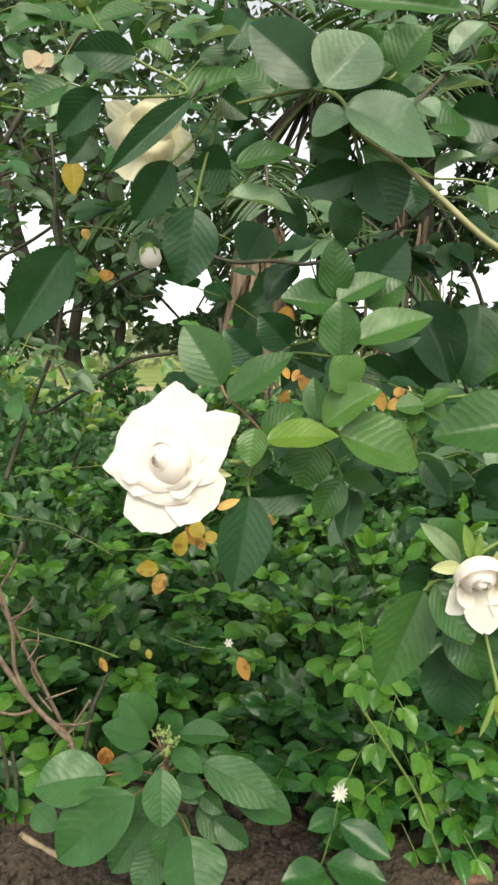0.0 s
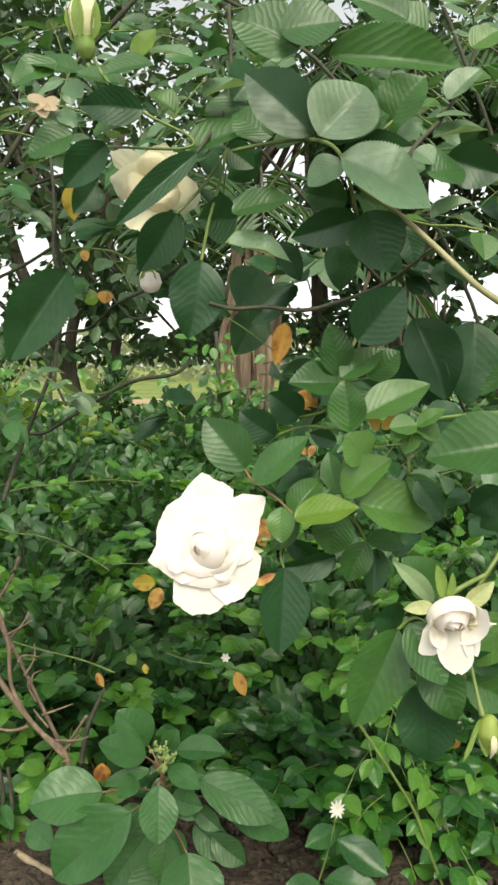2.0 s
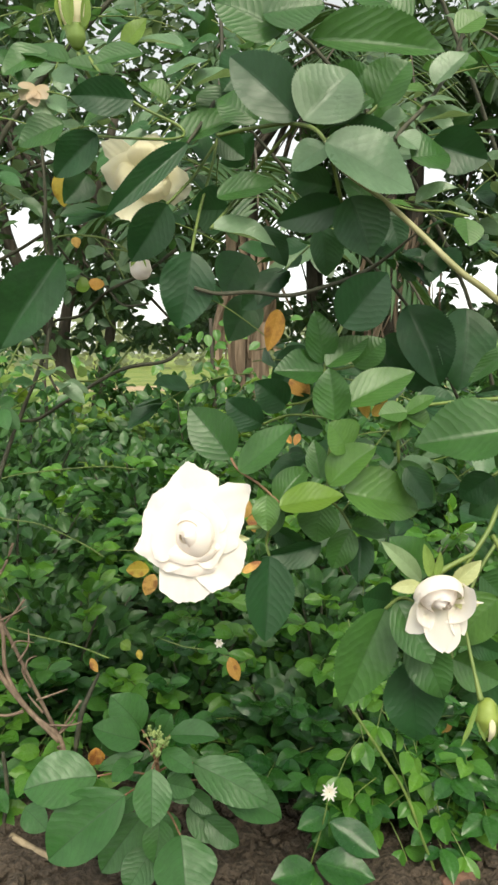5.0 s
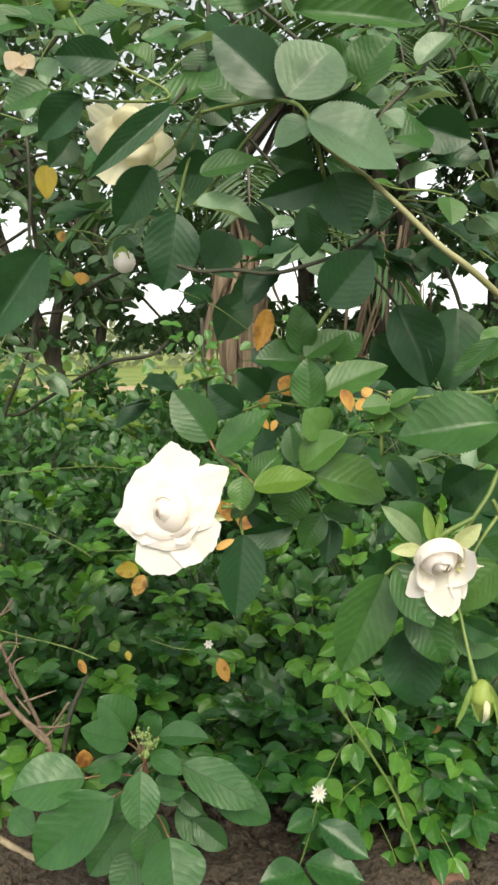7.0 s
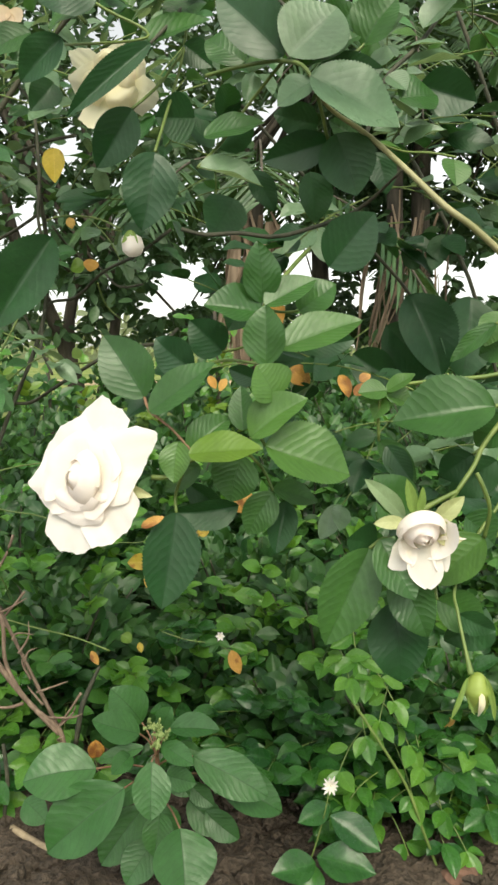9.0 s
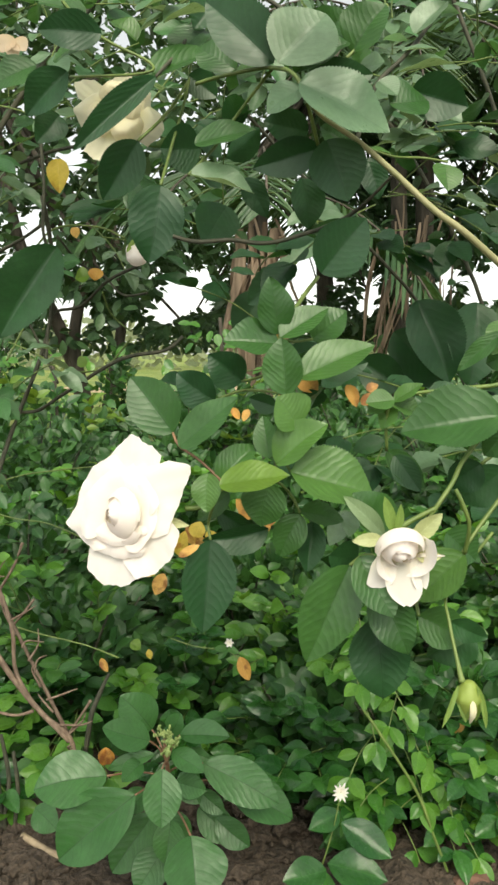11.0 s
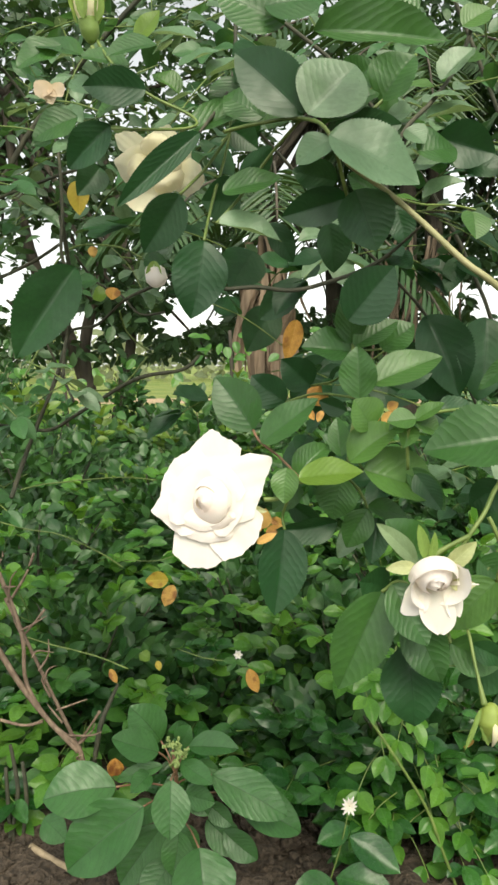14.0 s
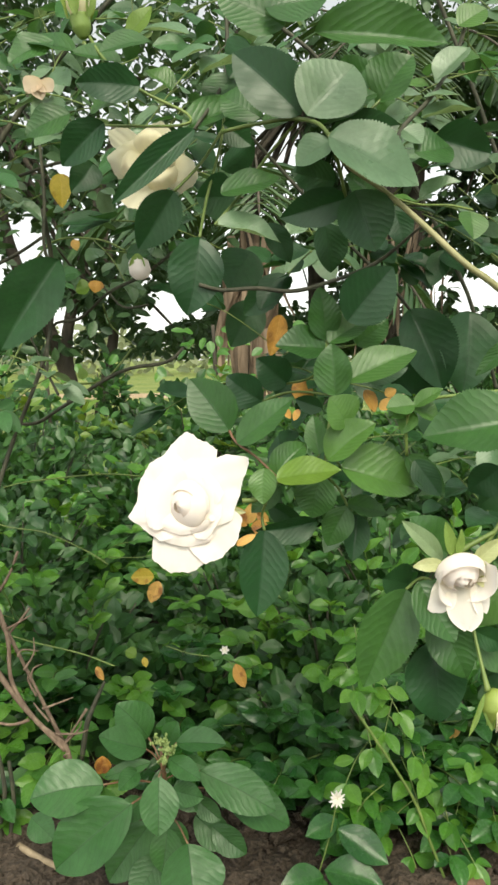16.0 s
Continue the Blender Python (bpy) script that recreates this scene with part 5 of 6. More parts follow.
hidden_rose(branch, (-0.0907, 0.6896, 1.1004), PX * 1.2)
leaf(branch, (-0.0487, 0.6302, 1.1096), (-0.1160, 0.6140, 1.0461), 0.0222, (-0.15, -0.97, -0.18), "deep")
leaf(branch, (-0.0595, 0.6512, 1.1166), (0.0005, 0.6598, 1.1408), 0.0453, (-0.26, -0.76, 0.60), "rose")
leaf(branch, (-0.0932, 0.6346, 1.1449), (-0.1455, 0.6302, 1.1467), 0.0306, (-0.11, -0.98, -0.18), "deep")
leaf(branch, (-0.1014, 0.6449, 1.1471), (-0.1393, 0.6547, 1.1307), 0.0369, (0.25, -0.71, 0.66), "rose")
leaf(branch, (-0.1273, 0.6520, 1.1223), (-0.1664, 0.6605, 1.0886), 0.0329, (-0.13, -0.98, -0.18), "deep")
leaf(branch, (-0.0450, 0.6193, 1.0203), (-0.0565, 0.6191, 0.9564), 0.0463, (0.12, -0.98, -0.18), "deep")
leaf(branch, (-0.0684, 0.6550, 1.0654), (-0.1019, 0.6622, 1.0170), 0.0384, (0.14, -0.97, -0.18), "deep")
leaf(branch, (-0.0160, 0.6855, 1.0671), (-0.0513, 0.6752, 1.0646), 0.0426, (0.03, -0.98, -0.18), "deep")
leaf(branch, (-0.0683, 0.6581, 1.1723), (-0.0297, 0.6628, 1.1880), 0.0312, (-0.10, -0.49, 0.87), "sheen")
leaf(branch, (-0.0441, 0.6569, 1.1627), (-0.0054, 0.6697, 1.1771), 0.0344, (-0.12, -0.49, 0.86), "sheen")
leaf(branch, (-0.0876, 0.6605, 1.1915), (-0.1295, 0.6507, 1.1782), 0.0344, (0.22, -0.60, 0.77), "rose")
leaf(branch, (-0.0555, 0.6824, 1.2059), (-0.1024, 0.6961, 1.2145), 0.0322, (0.04, -0.49, 0.87), "sheen")
leaf(branch, (-0.1154, 0.6793, 1.1811), (-0.1596, 0.6771, 1.1895), 0.0355, (-0.11, -0.61, 0.78), "rose")
leaf(branch, (-0.0705, 0.6763, 1.1563), (-0.0959, 0.6813, 1.1748), 0.0322, (0.24, -0.60, 0.76), "young")
leaf(branch, (-0.0263, 0.6936, 1.1336), (-0.0005, 0.6931, 1.1138), 0.0267, (0.09, -0.98, -0.18), "deep")
leaf(branch, (-0.1654, 0.6949, 1.1438), (-0.2068, 0.6928, 1.1235), 0.0343, (0.17, -0.89, 0.42), "rose")
leaf(branch, (-0.1448, 0.6892, 1.0978), (-0.1628, 0.6751, 1.0695), 0.0293, (0.12, -0.98, -0.18), "deep")
leaf(branch, (-0.1554, 0.6805, 1.1910), (-0.2006, 0.6823, 1.2012), 0.0371, (-0.02, -0.62, 0.79), "rose")
leaf(branch, (-0.1754, 0.6818, 1.2009), (-0.2126, 0.6705, 1.1774), 0.0371, (0.22, -0.72, 0.66), "rose")
leaf(branch, (-0.0108, 0.6987, 1.1745), (-0.0409, 0.6815, 1.1440), 0.0416, (-0.16, -0.82, 0.55), "rose")
leaf(branch, (-0.0005, 0.7024, 1.2052), (-0.0208, 0.6875, 1.1702), 0.0400, (0.01, -0.98, -0.18), "deep")
stem(branch, [(-0.1345, 0.6935, 1.1326), (-0.0624, 0.6411, 1.1159), (-0.0562, 0.6528, 1.1291), (-0.0973, 0.6554, 1.1507), (-0.1354, 0.6805, 1.1910), (-0.1754, 0.7510, 1.2725)], [0.0012, 0.0012, 0.0013, 0.0014, 0.0015, 0.0020], "stem", "stem")
stem(branch, [(-0.0487, 0.6302, 1.1096), (-0.0263, 0.6980, 1.1694), (-0.0224, 0.7457, 1.2291), (-0.0251, 0.7523, 1.2834)], [0.0014, 0.0020, 0.0020, 0.0020], "dark_twig", "twig")
stem(branch, [(-0.0450, 0.6193, 1.0203), (-0.0405, 0.6647, 1.0621), (-0.0263, 0.6930, 1.1285), (-0.0224, 0.7457, 1.2291)], [0.0014], "stem", "stalk")
stem(branch, [(-0.0684, 0.6550, 1.0654), (-0.0462, 0.6788, 1.0948), (-0.0263, 0.6930, 1.1285)], [0.0014], "stem", "stalk")
leaf(branch, (-0.2321, 0.8461, 1.2306), (-0.2465, 0.8440, 1.2132), 0.0251, (0.00, -0.90, 0.43), "faded", "bush", label="faded cream petal of a spent rose")
leaf(branch, (-0.2302, 0.8458, 1.2281), (-0.2178, 0.8441, 1.2144), 0.0215, (0.00, -0.90, 0.43), "faded", "bush", label="faded cream petal of a spent rose")
leaf(branch, (-0.2340, 0.8452, 1.2231), (-0.2290, 0.8431, 1.2058), 0.0172, (0.00, -0.95, 0.30), "faded", "bush", label="faded cream petal of a spent rose")


def small_bud(owner, at):
    body = linked("bud", meshed("bud", *tube([(0, 0.011, 0), (0, 0.006, 0), (0.002, -0.004, 0.002), (0.003, -0.010, 0)], [0.005, 0.0105, 0.0115, 0.006], 10), M["petal"], [(0.5, 0.85)] * 160), owner, Matrix.Translation(-owner.location) @ turned(at), "small cream rosebud")
    for a in (-0.008, 0.008):
        linked("sepal", leaf_mesh("bush", "sepal", 3), body, leaf_pose((0, 0.014, 0.006), (a, 0.0, 0.011), 0.005, (0, 0, 1)))


def upright_bud(owner, at):
    """A closed bud on a bent stalk, its cream tip wrapped in green sepals."""
    body = linked("bud", meshed("bud", *tube([(0, -0.020, 0), (0, -0.010, 0), (0, 0.004, 0), (0.001, 0.018, 0), (0.002, 0.031, 0)], [0.006, 0.0115, 0.0135, 0.0095, 0.002], 14), M["cream"], [(0.5, 0.7)] * 400), owner, Matrix.Translation(-owner.location) @ turned(at), "plump cream rosebud in green sepals")
    linked("hip", meshed("hip", *tube([(0.003, -0.036, 0), (0.002, -0.028, 0), (0, -0.017, 0)], [0.003, 0.0085, 0.0095], 12), M["sepal"]), body, Matrix.Identity(4), "green rose hip")
    for k in range(5):
        a = 0.5 + k * 1.2566
        x, z = math.cos(a), math.sin(a)
        linked("sepal", leaf_mesh("bush", "sepal", k), body, leaf_pose((x * 0.009, -0.020, z * 0.009), (x * 0.0145, 0.012 + 0.004 * (k % 2), z * 0.0145), 0.012, (x, 0.1, z)))


upright_bud(branch, (-0.1540, 0.6950, 1.2440))
stem(branch, [(-0.1510, 0.6950, 1.2050), (-0.1440, 0.6930, 1.1900), (-0.1330, 0.6900, 1.1700), (-0.1130, 0.6860, 1.1480)], [0.0022, 0.0018, 0.0018, 0.0018], "stem", "stalk")
leaf(branch, (-0.1100, 0.6900, 1.2080), (-0.0880, 0.6880, 1.2320), 0.0200, (0.1, -0.9, 0.4), "lime")
small_bud(left_bush, (-0.1017, 0.7577, 0.9985))

# ---- weed and small plants in the bed ----
weed = thing("weed_plant", (-0.1309, 1.1994, 0.0000), "leafy pigweed with broad veined leaves growing from soil", "weed")
leaf(weed, (-0.1675, 1.1708, 0.2607), (-0.2182, 1.1591, 0.3277), 0.0693, (-0.06, -0.73, 0.68), "weed", "broad")
leaf(weed, (-0.1658, 1.1308, 0.2627), (-0.2394, 1.1098, 0.2979), 0.0538, (0.04, -0.69, 0.72), "weed", "broad")
leaf(weed, (-0.1324, 1.1510, 0.2635), (-0.1142, 1.1444, 0.3031), 0.0361, (-0.10, -0.77, 0.63), "weed", "broad")
leaf(weed, (-0.1152, 1.1319, 0.2720), (-0.0322, 1.1107, 0.2799), 0.0430, (0.23, -0.62, 0.75), "weed", "broad")
leaf(weed, (-0.1262, 1.1099, 0.2569), (-0.0718, 1.0638, 0.2478), 0.0358, (-0.11, -0.64, 0.76), "weed", "broad")
leaf(weed, (-0.1583, 1.1281, 0.2413), (-0.2330, 1.1149, 0.2224), 0.0265, (0.16, -0.68, 0.71), "weed", "broad")
leaf(weed, (-0.2291, 1.0862, 0.2282), (-0.3414, 1.0664, 0.2177), 0.0882, (-0.33, -0.69, 0.64), "weed", "broad")
leaf(weed, (-0.1807, 1.0638, 0.2098), (-0.2969, 1.0347, 0.1217), 0.0978, (-0.01, -0.78, 0.63), "weed", "broad")
leaf(weed, (-0.1355, 1.0501, 0.2618), (-0.1336, 1.0108, 0.1913), 0.0593, (0.22, -0.76, 0.62), "weed", "broad")
leaf(weed, (-0.0758, 1.0980, 0.2424), (0.0458, 1.0719, 0.1891), 0.0681, (-0.14, -0.68, 0.72), "weed", "broad")
leaf(weed, (-0.0403, 1.1225, 0.1958), (0.0695, 1.1029, 0.1407), 0.0683, (0.31, -0.74, 0.60), "weed", "broad")
leaf(weed, (-0.0935, 1.0560, 0.1462), (-0.0809, 0.9969, 0.0726), 0.1008, (0.33, -0.69, 0.64), "weed", "broad")
leaf(weed, (-0.1152, 1.1244, 0.2107), (-0.0819, 1.0974, 0.1722), 0.0423, (-0.18, -0.89, 0.42), "weed", "broad")
leaf(weed, (-0.0867, 1.1394, 0.1689), (-0.0424, 1.1214, 0.1402), 0.0349, (-0.22, -0.88, 0.42), "weed", "broad")
leaf(weed, (-0.1636, 1.1534, 0.1185), (-0.2351, 1.1310, 0.0253), 0.0707, (-0.17, -0.93, 0.32), "weed", "broad")
leaf(weed, (-0.1365, 1.1534, 0.1185), (-0.1052, 1.1222, 0.0785), 0.0584, (-0.17, -0.93, 0.32), "weed", "broad")
leaf(weed, (-0.0888, 1.1638, 0.1219), (-0.0299, 1.1434, 0.0734), 0.0551, (0.23, -0.92, 0.32), "weed", "broad")
leaf(weed, (-0.2076, 1.1851, 0.2133), (-0.2330, 1.1682, 0.2540), 0.0412, (-0.10, -0.90, 0.42), "weed", "broad")
leaf(weed, (-0.3778, 1.1825, 0.1094), (-0.3281, 1.1427, 0.0947), 0.0480, (0.24, -0.88, 0.41), "weed", "broad")
leaf(weed, (-0.1438, 1.1278, 0.0744), (-0.1870, 1.0926, 0.0196), 0.0617, (-0.13, -0.90, 0.42), "weed", "broad")
leaf(weed, (-0.2743, 1.1650, 0.1316), (-0.3020, 1.1207, 0.1406), 0.0428, (0.27, -0.87, 0.41), "weed", "broad")
leaf(weed, (-0.1775, 1.1170, 0.2330), (-0.2039, 1.0808, 0.2210), 0.0334, (-0.01, -0.85, 0.53), "weed", "broad")
leaf(weed, (-0.1040, 1.1287, 0.2460), (-0.0640, 1.1158, 0.2387), 0.0231, (-0.10, -0.84, 0.53), "weed", "broad")
leaf(weed, (-0.1217, 1.1131, 0.2007), (-0.0690, 1.0853, 0.2036), 0.0392, (-0.23, -0.83, 0.51), "weed", "broad")
leaf(weed, (-0.1696, 1.1207, 0.1809), (-0.2044, 1.0775, 0.1699), 0.0424, (-0.22, -0.88, 0.42), "weed", "broad")
leaf(weed, (-0.0591, 1.1522, 0.1089), (-0.0010, 1.1341, 0.0697), 0.0471, (0.03, -0.90, 0.43), "weed", "broad")
leaf(weed, (-0.2817, 1.1581, 0.1569), (-0.3352, 1.1398, 0.1482), 0.0387, (-0.22, -0.88, 0.42), "weed", "broad")
leaf(weed, (-0.1321, 1.1150, 0.1344), (-0.1384, 1.0818, 0.0783), 0.0528, (0.03, -0.90, 0.43), "weed", "broad")
stem(weed, [(-0.1309, 1.1994, -0.0200), (-0.1352, 1.1720, 0.1058), (-0.1415, 1.1310, 0.2646)], [0.006, 0.005, 0.003], "red_stem", "stem")
stem(weed, [(-0.1376, 1.1563, 0.1826), (-0.1834, 1.1213, 0.2134), (-0.2291, 1.0862, 0.2282)], [0.0016], "red_stem", "stalk")
stem(weed, [(-0.1370, 1.1601, 0.1678), (-0.1588, 1.1120, 0.1968), (-0.1807, 1.0638, 0.2098)], [0.0016], "red_stem", "stalk")
stem(weed, [(-0.1386, 1.1494, 0.2095), (-0.1371, 1.0997, 0.2436), (-0.1355, 1.0501, 0.2618)], [0.0016], "red_stem", "stalk")
stem(weed, [(-0.1380, 1.1534, 0.1939), (-0.1069, 1.1257, 0.2262), (-0.0758, 1.0980, 0.2424)], [0.0016], "red_stem", "stalk")
stem(weed, [(-0.1365, 1.1630, 0.1566), (-0.0884, 1.1428, 0.1842), (-0.0403, 1.1225, 0.1958)], [0.0016], "red_stem", "stalk")
stem(weed, [(-0.1350, 1.1733, 0.1169), (-0.1142, 1.1146, 0.1396), (-0.0935, 1.0560, 0.1462)], [0.0016], "red_stem", "stalk")
stem(weed, [(-0.1387, 1.1492, 0.2102), (-0.1523, 1.1400, 0.2445), (-0.1658, 1.1308, 0.2627)], [0.0016], "red_stem", "stalk")
stem(weed, [(-0.1386, 1.1496, 0.2086), (-0.1531, 1.1602, 0.2426), (-0.1675, 1.1708, 0.2607)], [0.0016], "red_stem", "stalk")
stem(weed, [(-0.1390, 1.1473, 0.2176), (-0.1271, 1.1396, 0.2528), (-0.1152, 1.1319, 0.2720)], [0.0016], "red_stem", "stalk")


def flower_spike(owner, at):
    rnd = random.Random(5)
    verts, faces = [], []
    arms = [(Vector((rnd.uniform(-0.9, 0.9), rnd.uniform(-0.6, 0.2), rnd.uniform(-0.2, 1))).normalized() * rnd.uniform(0.015, 0.03), Vector((rnd.gauss(0, 0.006), rnd.gauss(0, 0.006), rnd.uniform(-0.025, 0.01)))) for _ in range(9)]
    for q in range(260):
        arm, root = arms[q % 9]
        c = root + arm * rnd.random() + Vector((rnd.gauss(0, 0.0016), rnd.gauss(0, 0.0016), rnd.gauss(0, 0.0016)))
        bm = bmesh.new()
        bmesh.ops.create_icosphere(bm, subdivisions=1, radius=rnd.uniform(0.0011, 0.0024))
        s = len(verts)
        verts += [Vector(at) - owner.location + c + Vector((v.co.x, v.co.y, v.co.z * 1.5)) for v in bm.verts]
        faces += [tuple(v.index + s for v in f.verts) for f in bm.faces]
        bm.free()
    linked("flower_spike", meshed("flower_spike", verts, faces, M["seed"]), owner, Matrix.Identity(4), "knobbly pale green flower spike")


flower_spike(weed, (-0.1336, 1.1126, 0.2788))

star = thing("star_flower", (0.1508, 1.1203, 0.1772), "small white star-shaped flower on a thin stalk with broad leaves", "flower")
for i in range(11):
    a = 2 * math.pi * i / 11
    ln = 0.0165 * (0.8 + 0.35 * ((i * 7) % 5) / 5)
    linked("petal", leaf_mesh("pointed", "petal", i % 5), star, Matrix.Rotation(radians(75), 4, "X") @ leaf_pose((0, 0, 0), (ln * math.cos(a), ln * math.sin(a), 0.004), 0.0052, (0, 0, 1)))
stem(star, [(0.1508, 1.1203, 0.1772), (0.1377, 1.1127, 0.1158), (0.1115, 1.1024, 0.0321), (0.0997, 1.0917, 0.0000)], [0.0011, 0.0013, 0.0015, 0.0018], "stem", "stem")
leaf(star, (0.1508, 1.1141, 0.1270), (0.2293, 1.0791, 0.0883), 0.0524, (0.00, -0.59, 0.81), "low", "pointed")
leaf(star, (0.1262, 1.0874, 0.0740), (0.2182, 1.0563, 0.0665), 0.0624, (0.00, -0.54, 0.84), "low", "pointed")
leaf(star, (0.1244, 1.0861, 0.0630), (0.0512, 1.0563, 0.0665), 0.0527, (0.00, -0.59, 0.81), "low", "pointed")
leaf(star, (0.1515, 1.1348, 0.1311), (0.0966, 1.1035, 0.1223), 0.0389, (0.00, -0.80, 0.61), "low", "pointed")
leaf(star, (0.1235, 1.0858, 0.0603), (0.1069, 1.0510, 0.0237), 0.0472, (0.00, -0.59, 0.81), "low", "pointed")

vine = thing("trailing_vine", (0.28, 1.25, 0.1), "long bare green vine stem trailing over the shrubs", "vine")
stem(vine, [(0.1942, 1.1847, 0.2914), (0.2255, 1.1791, 0.2459), (0.2869, 1.1672, 0.1490), (0.3162, 1.1579, 0.0734), (0.3455, 1.1484, -0.0041), (0.3553, 1.1436, -0.0428)], [0.0028], "stem", "stem")
vr = random.Random(81)
for q in range(15):
    f = q / 14
    p = Vector((0.20 + 0.12 * f + 0.05 * math.sin(q * 2.1), 1.27 - 0.06 * f, 0.42 - 0.36 * f))
    spray(vine, p, (vr.uniform(-1, 1), -0.5, vr.uniform(-0.5, 0.2)), 0.09, 2, 0.045, "bright", "pointed", 0.8, vr)

dry = thing("dry_shrub", (-0.3356, 1.3282, 0.0000), "bare reddish-brown woody twigs standing in the bed", "twigs")
stem(dry, [(-0.4781, 1.2661, 0.5441), (-0.4426, 1.2562, 0.4635), (-0.4253, 1.2487, 0.4031), (-0.4192, 1.2401, 0.3325), (-0.3766, 1.2314, 0.2620), (-0.3238, 1.2259, 0.2167), (-0.3106, 1.2178, 0.1512)], [0.0049, 0.0033, 0.0041, 0.0037, 0.0042, 0.0047, 0.0035], "twig", "twig")
stem(dry, [(-0.4781, 1.2487, 0.4031), (-0.4324, 1.2401, 0.3325), (-0.3867, 1.2329, 0.2741), (-0.3238, 1.2250, 0.2096)], [0.0055, 0.0054, 0.0046, 0.0049], "twig", "twig")
stem(dry, [(-0.4683, 1.2877, 0.4741), (-0.4268, 1.2776, 0.3916), (-0.3936, 1.2693, 0.3246), (-0.3354, 1.2550, 0.2081)], [0.0039, 0.0036, 0.0030, 0.0043], "twig", "twig")
stem(dry, [(-0.4679, 1.2319, 0.2660), (-0.4223, 1.2307, 0.2560), (-0.3888, 1.2317, 0.2640)], [0.0031, 0.0026, 0.0036], "twig", "twig")
stem(dry, [(-0.3308, 1.2453, 0.2113), (-0.3102, 1.2491, 0.2420), (-0.2896, 1.2529, 0.2727)], [0.0029, 0.0020, 0.0031], "twig", "twig")
stem(dry, [(-0.4701, 1.3058, 0.4572), (-0.4385, 1.3122, 0.5095), (-0.4227, 1.3173, 0.5513)], [0.0030, 0.0025, 0.0028], "twig", "twig")
stem(dry, [(-0.4372, 1.2788, 0.4019), (-0.4112, 1.2826, 0.4328), (-0.3956, 1.2852, 0.4534)], [0.0024, 0.0024, 0.0022], "twig", "twig")
stem(dry, [(-0.3106, 1.2178, 0.1512), (-0.3285, 1.3461, -0.0000)], [0.004], "twig", "twig")
stem(dry, [(-0.4752, 1.3020, 0.1800), (-0.4601, 1.2915, 0.0944), (-0.4687, 1.2823, 0.0196), (-0.4622, 1.2731, -0.0553)], [0.0035, 0.0045, 0.0040, 0.0050], "dark_twig", "twig")
stem(dry, [(-0.4515, 1.2980, 0.1479), (-0.4428, 1.2888, 0.0730), (-0.4493, 1.2809, 0.0089), (-0.4428, 1.2757, -0.0339)], [0.0035, 0.0045, 0.0040, 0.0050], "dark_twig", "twig")
stem(dry, [(-0.4838, 1.2967, 0.1372), (-0.4773, 1.2862, 0.0516), (-0.4709, 1.2757, -0.0339)], [0.0035, 0.0045, 0.0040], "dark_twig", "twig")
stem(dry, [(-0.3226, 1.3356, 0.1261), (-0.3116, 1.3440, 0.1943), (-0.3024, 1.3675, 0.2212), (-0.2858, 1.4020, 0.2561)], [0.0050, 0.0055, 0.0050, 0.0030], "dark_twig", "twig")

tr = random.Random(17)
for q in range(15):
    f = q / 14
    p = Vector((-0.475 + 0.155 * f, 1.262 - 0.04 * f, 0.535 - 0.34 * f ** 0.9))
    d = Vector((tr.uniform(-0.4, 1), tr.uniform(-0.4, 0.3), tr.uniform(0.1, 1))).normalized() * tr.uniform(0.02, 0.07)
    side = Vector((tr.uniform(-0.012, 0.012), 0, tr.uniform(-0.004, 0.012)))
    stem(dry, [p, p + d * 0.5 + side, p + d], [0.0024, 0.0019, 0.0008], "twig", "spur", 5)

tiny_flower = thing("star_flower", (-0.0400, 1.3700, 0.3330), "tiny pale star-shaped flower on a thin runner", "flower")
for i in range(6):
    a = 2 * math.pi * i / 6
    linked("petal", leaf_mesh("pointed", "petal", i % 5), tiny_flower, Matrix.Rotation(radians(75), 4, "X") @ leaf_pose((0, 0, 0), (0.010 * math.cos(a), 0.010 * math.sin(a), 0.003), 0.006, (0, 0, 1)))
stem(tiny_flower, [(-0.0400, 1.3700, 0.3330), (-0.0440, 1.3780, 0.3200), (-0.0408, 1.3880, 0.3064)], [0.0009], "stem", "stalk", 5)
for tx, tz in ((-0.070, 0.322), (-0.062, 0.300), (-0.020, 0.312)):
    leaf(tiny_flower, (-0.0440, 1.3760, 0.3180), (tx, 1.3650, tz), 0.014, (0, -0.8, 0.6), "shrub", "bush")

tendrils = thing("runner_vine", (-0.1, 1.5, 0.3), "thin runners with a few yellow and orange withered leaves", "vine")
stem(tendrils, [(-0.5219, 1.4287, 0.6379), (-0.4766, 1.4306, 0.6536), (-0.4200, 1.4320, 0.6649), (-0.2842, 1.4335, 0.6772), (-0.2049, 1.4328, 0.6716)], [0.0016], "stem", "runner")
stem(tendrils, [(-0.5219, 1.4225, 0.5873), (-0.4653, 1.4207, 0.5727), (-0.3974, 1.4193, 0.5615), (-0.3181, 1.4149, 0.5255), (-0.2728, 1.4115, 0.4974)], [0.0016], "stem", "runner")
stem(tendrils, [(-0.4493, 1.3461, 0.3757), (-0.4055, 1.3445, 0.3627), (-0.3181, 1.3419, 0.3410), (-0.2525, 1.3388, 0.3160)], [0.0016], "stem", "runner")
stem(tendrils, [(-0.1596, 1.3915, 0.3345), (-0.1087, 1.3894, 0.3176), (-0.0408, 1.3880, 0.3064), (-0.0147, 1.3848, 0.2806)], [0.0012], "stem", "runner")
stem(tendrils, [(-0.3011, 1.5595, 0.4719), (-0.2261, 1.5593, 0.4707), (-0.1761, 1.5613, 0.4868)], [0.0010], "stem", "runner")
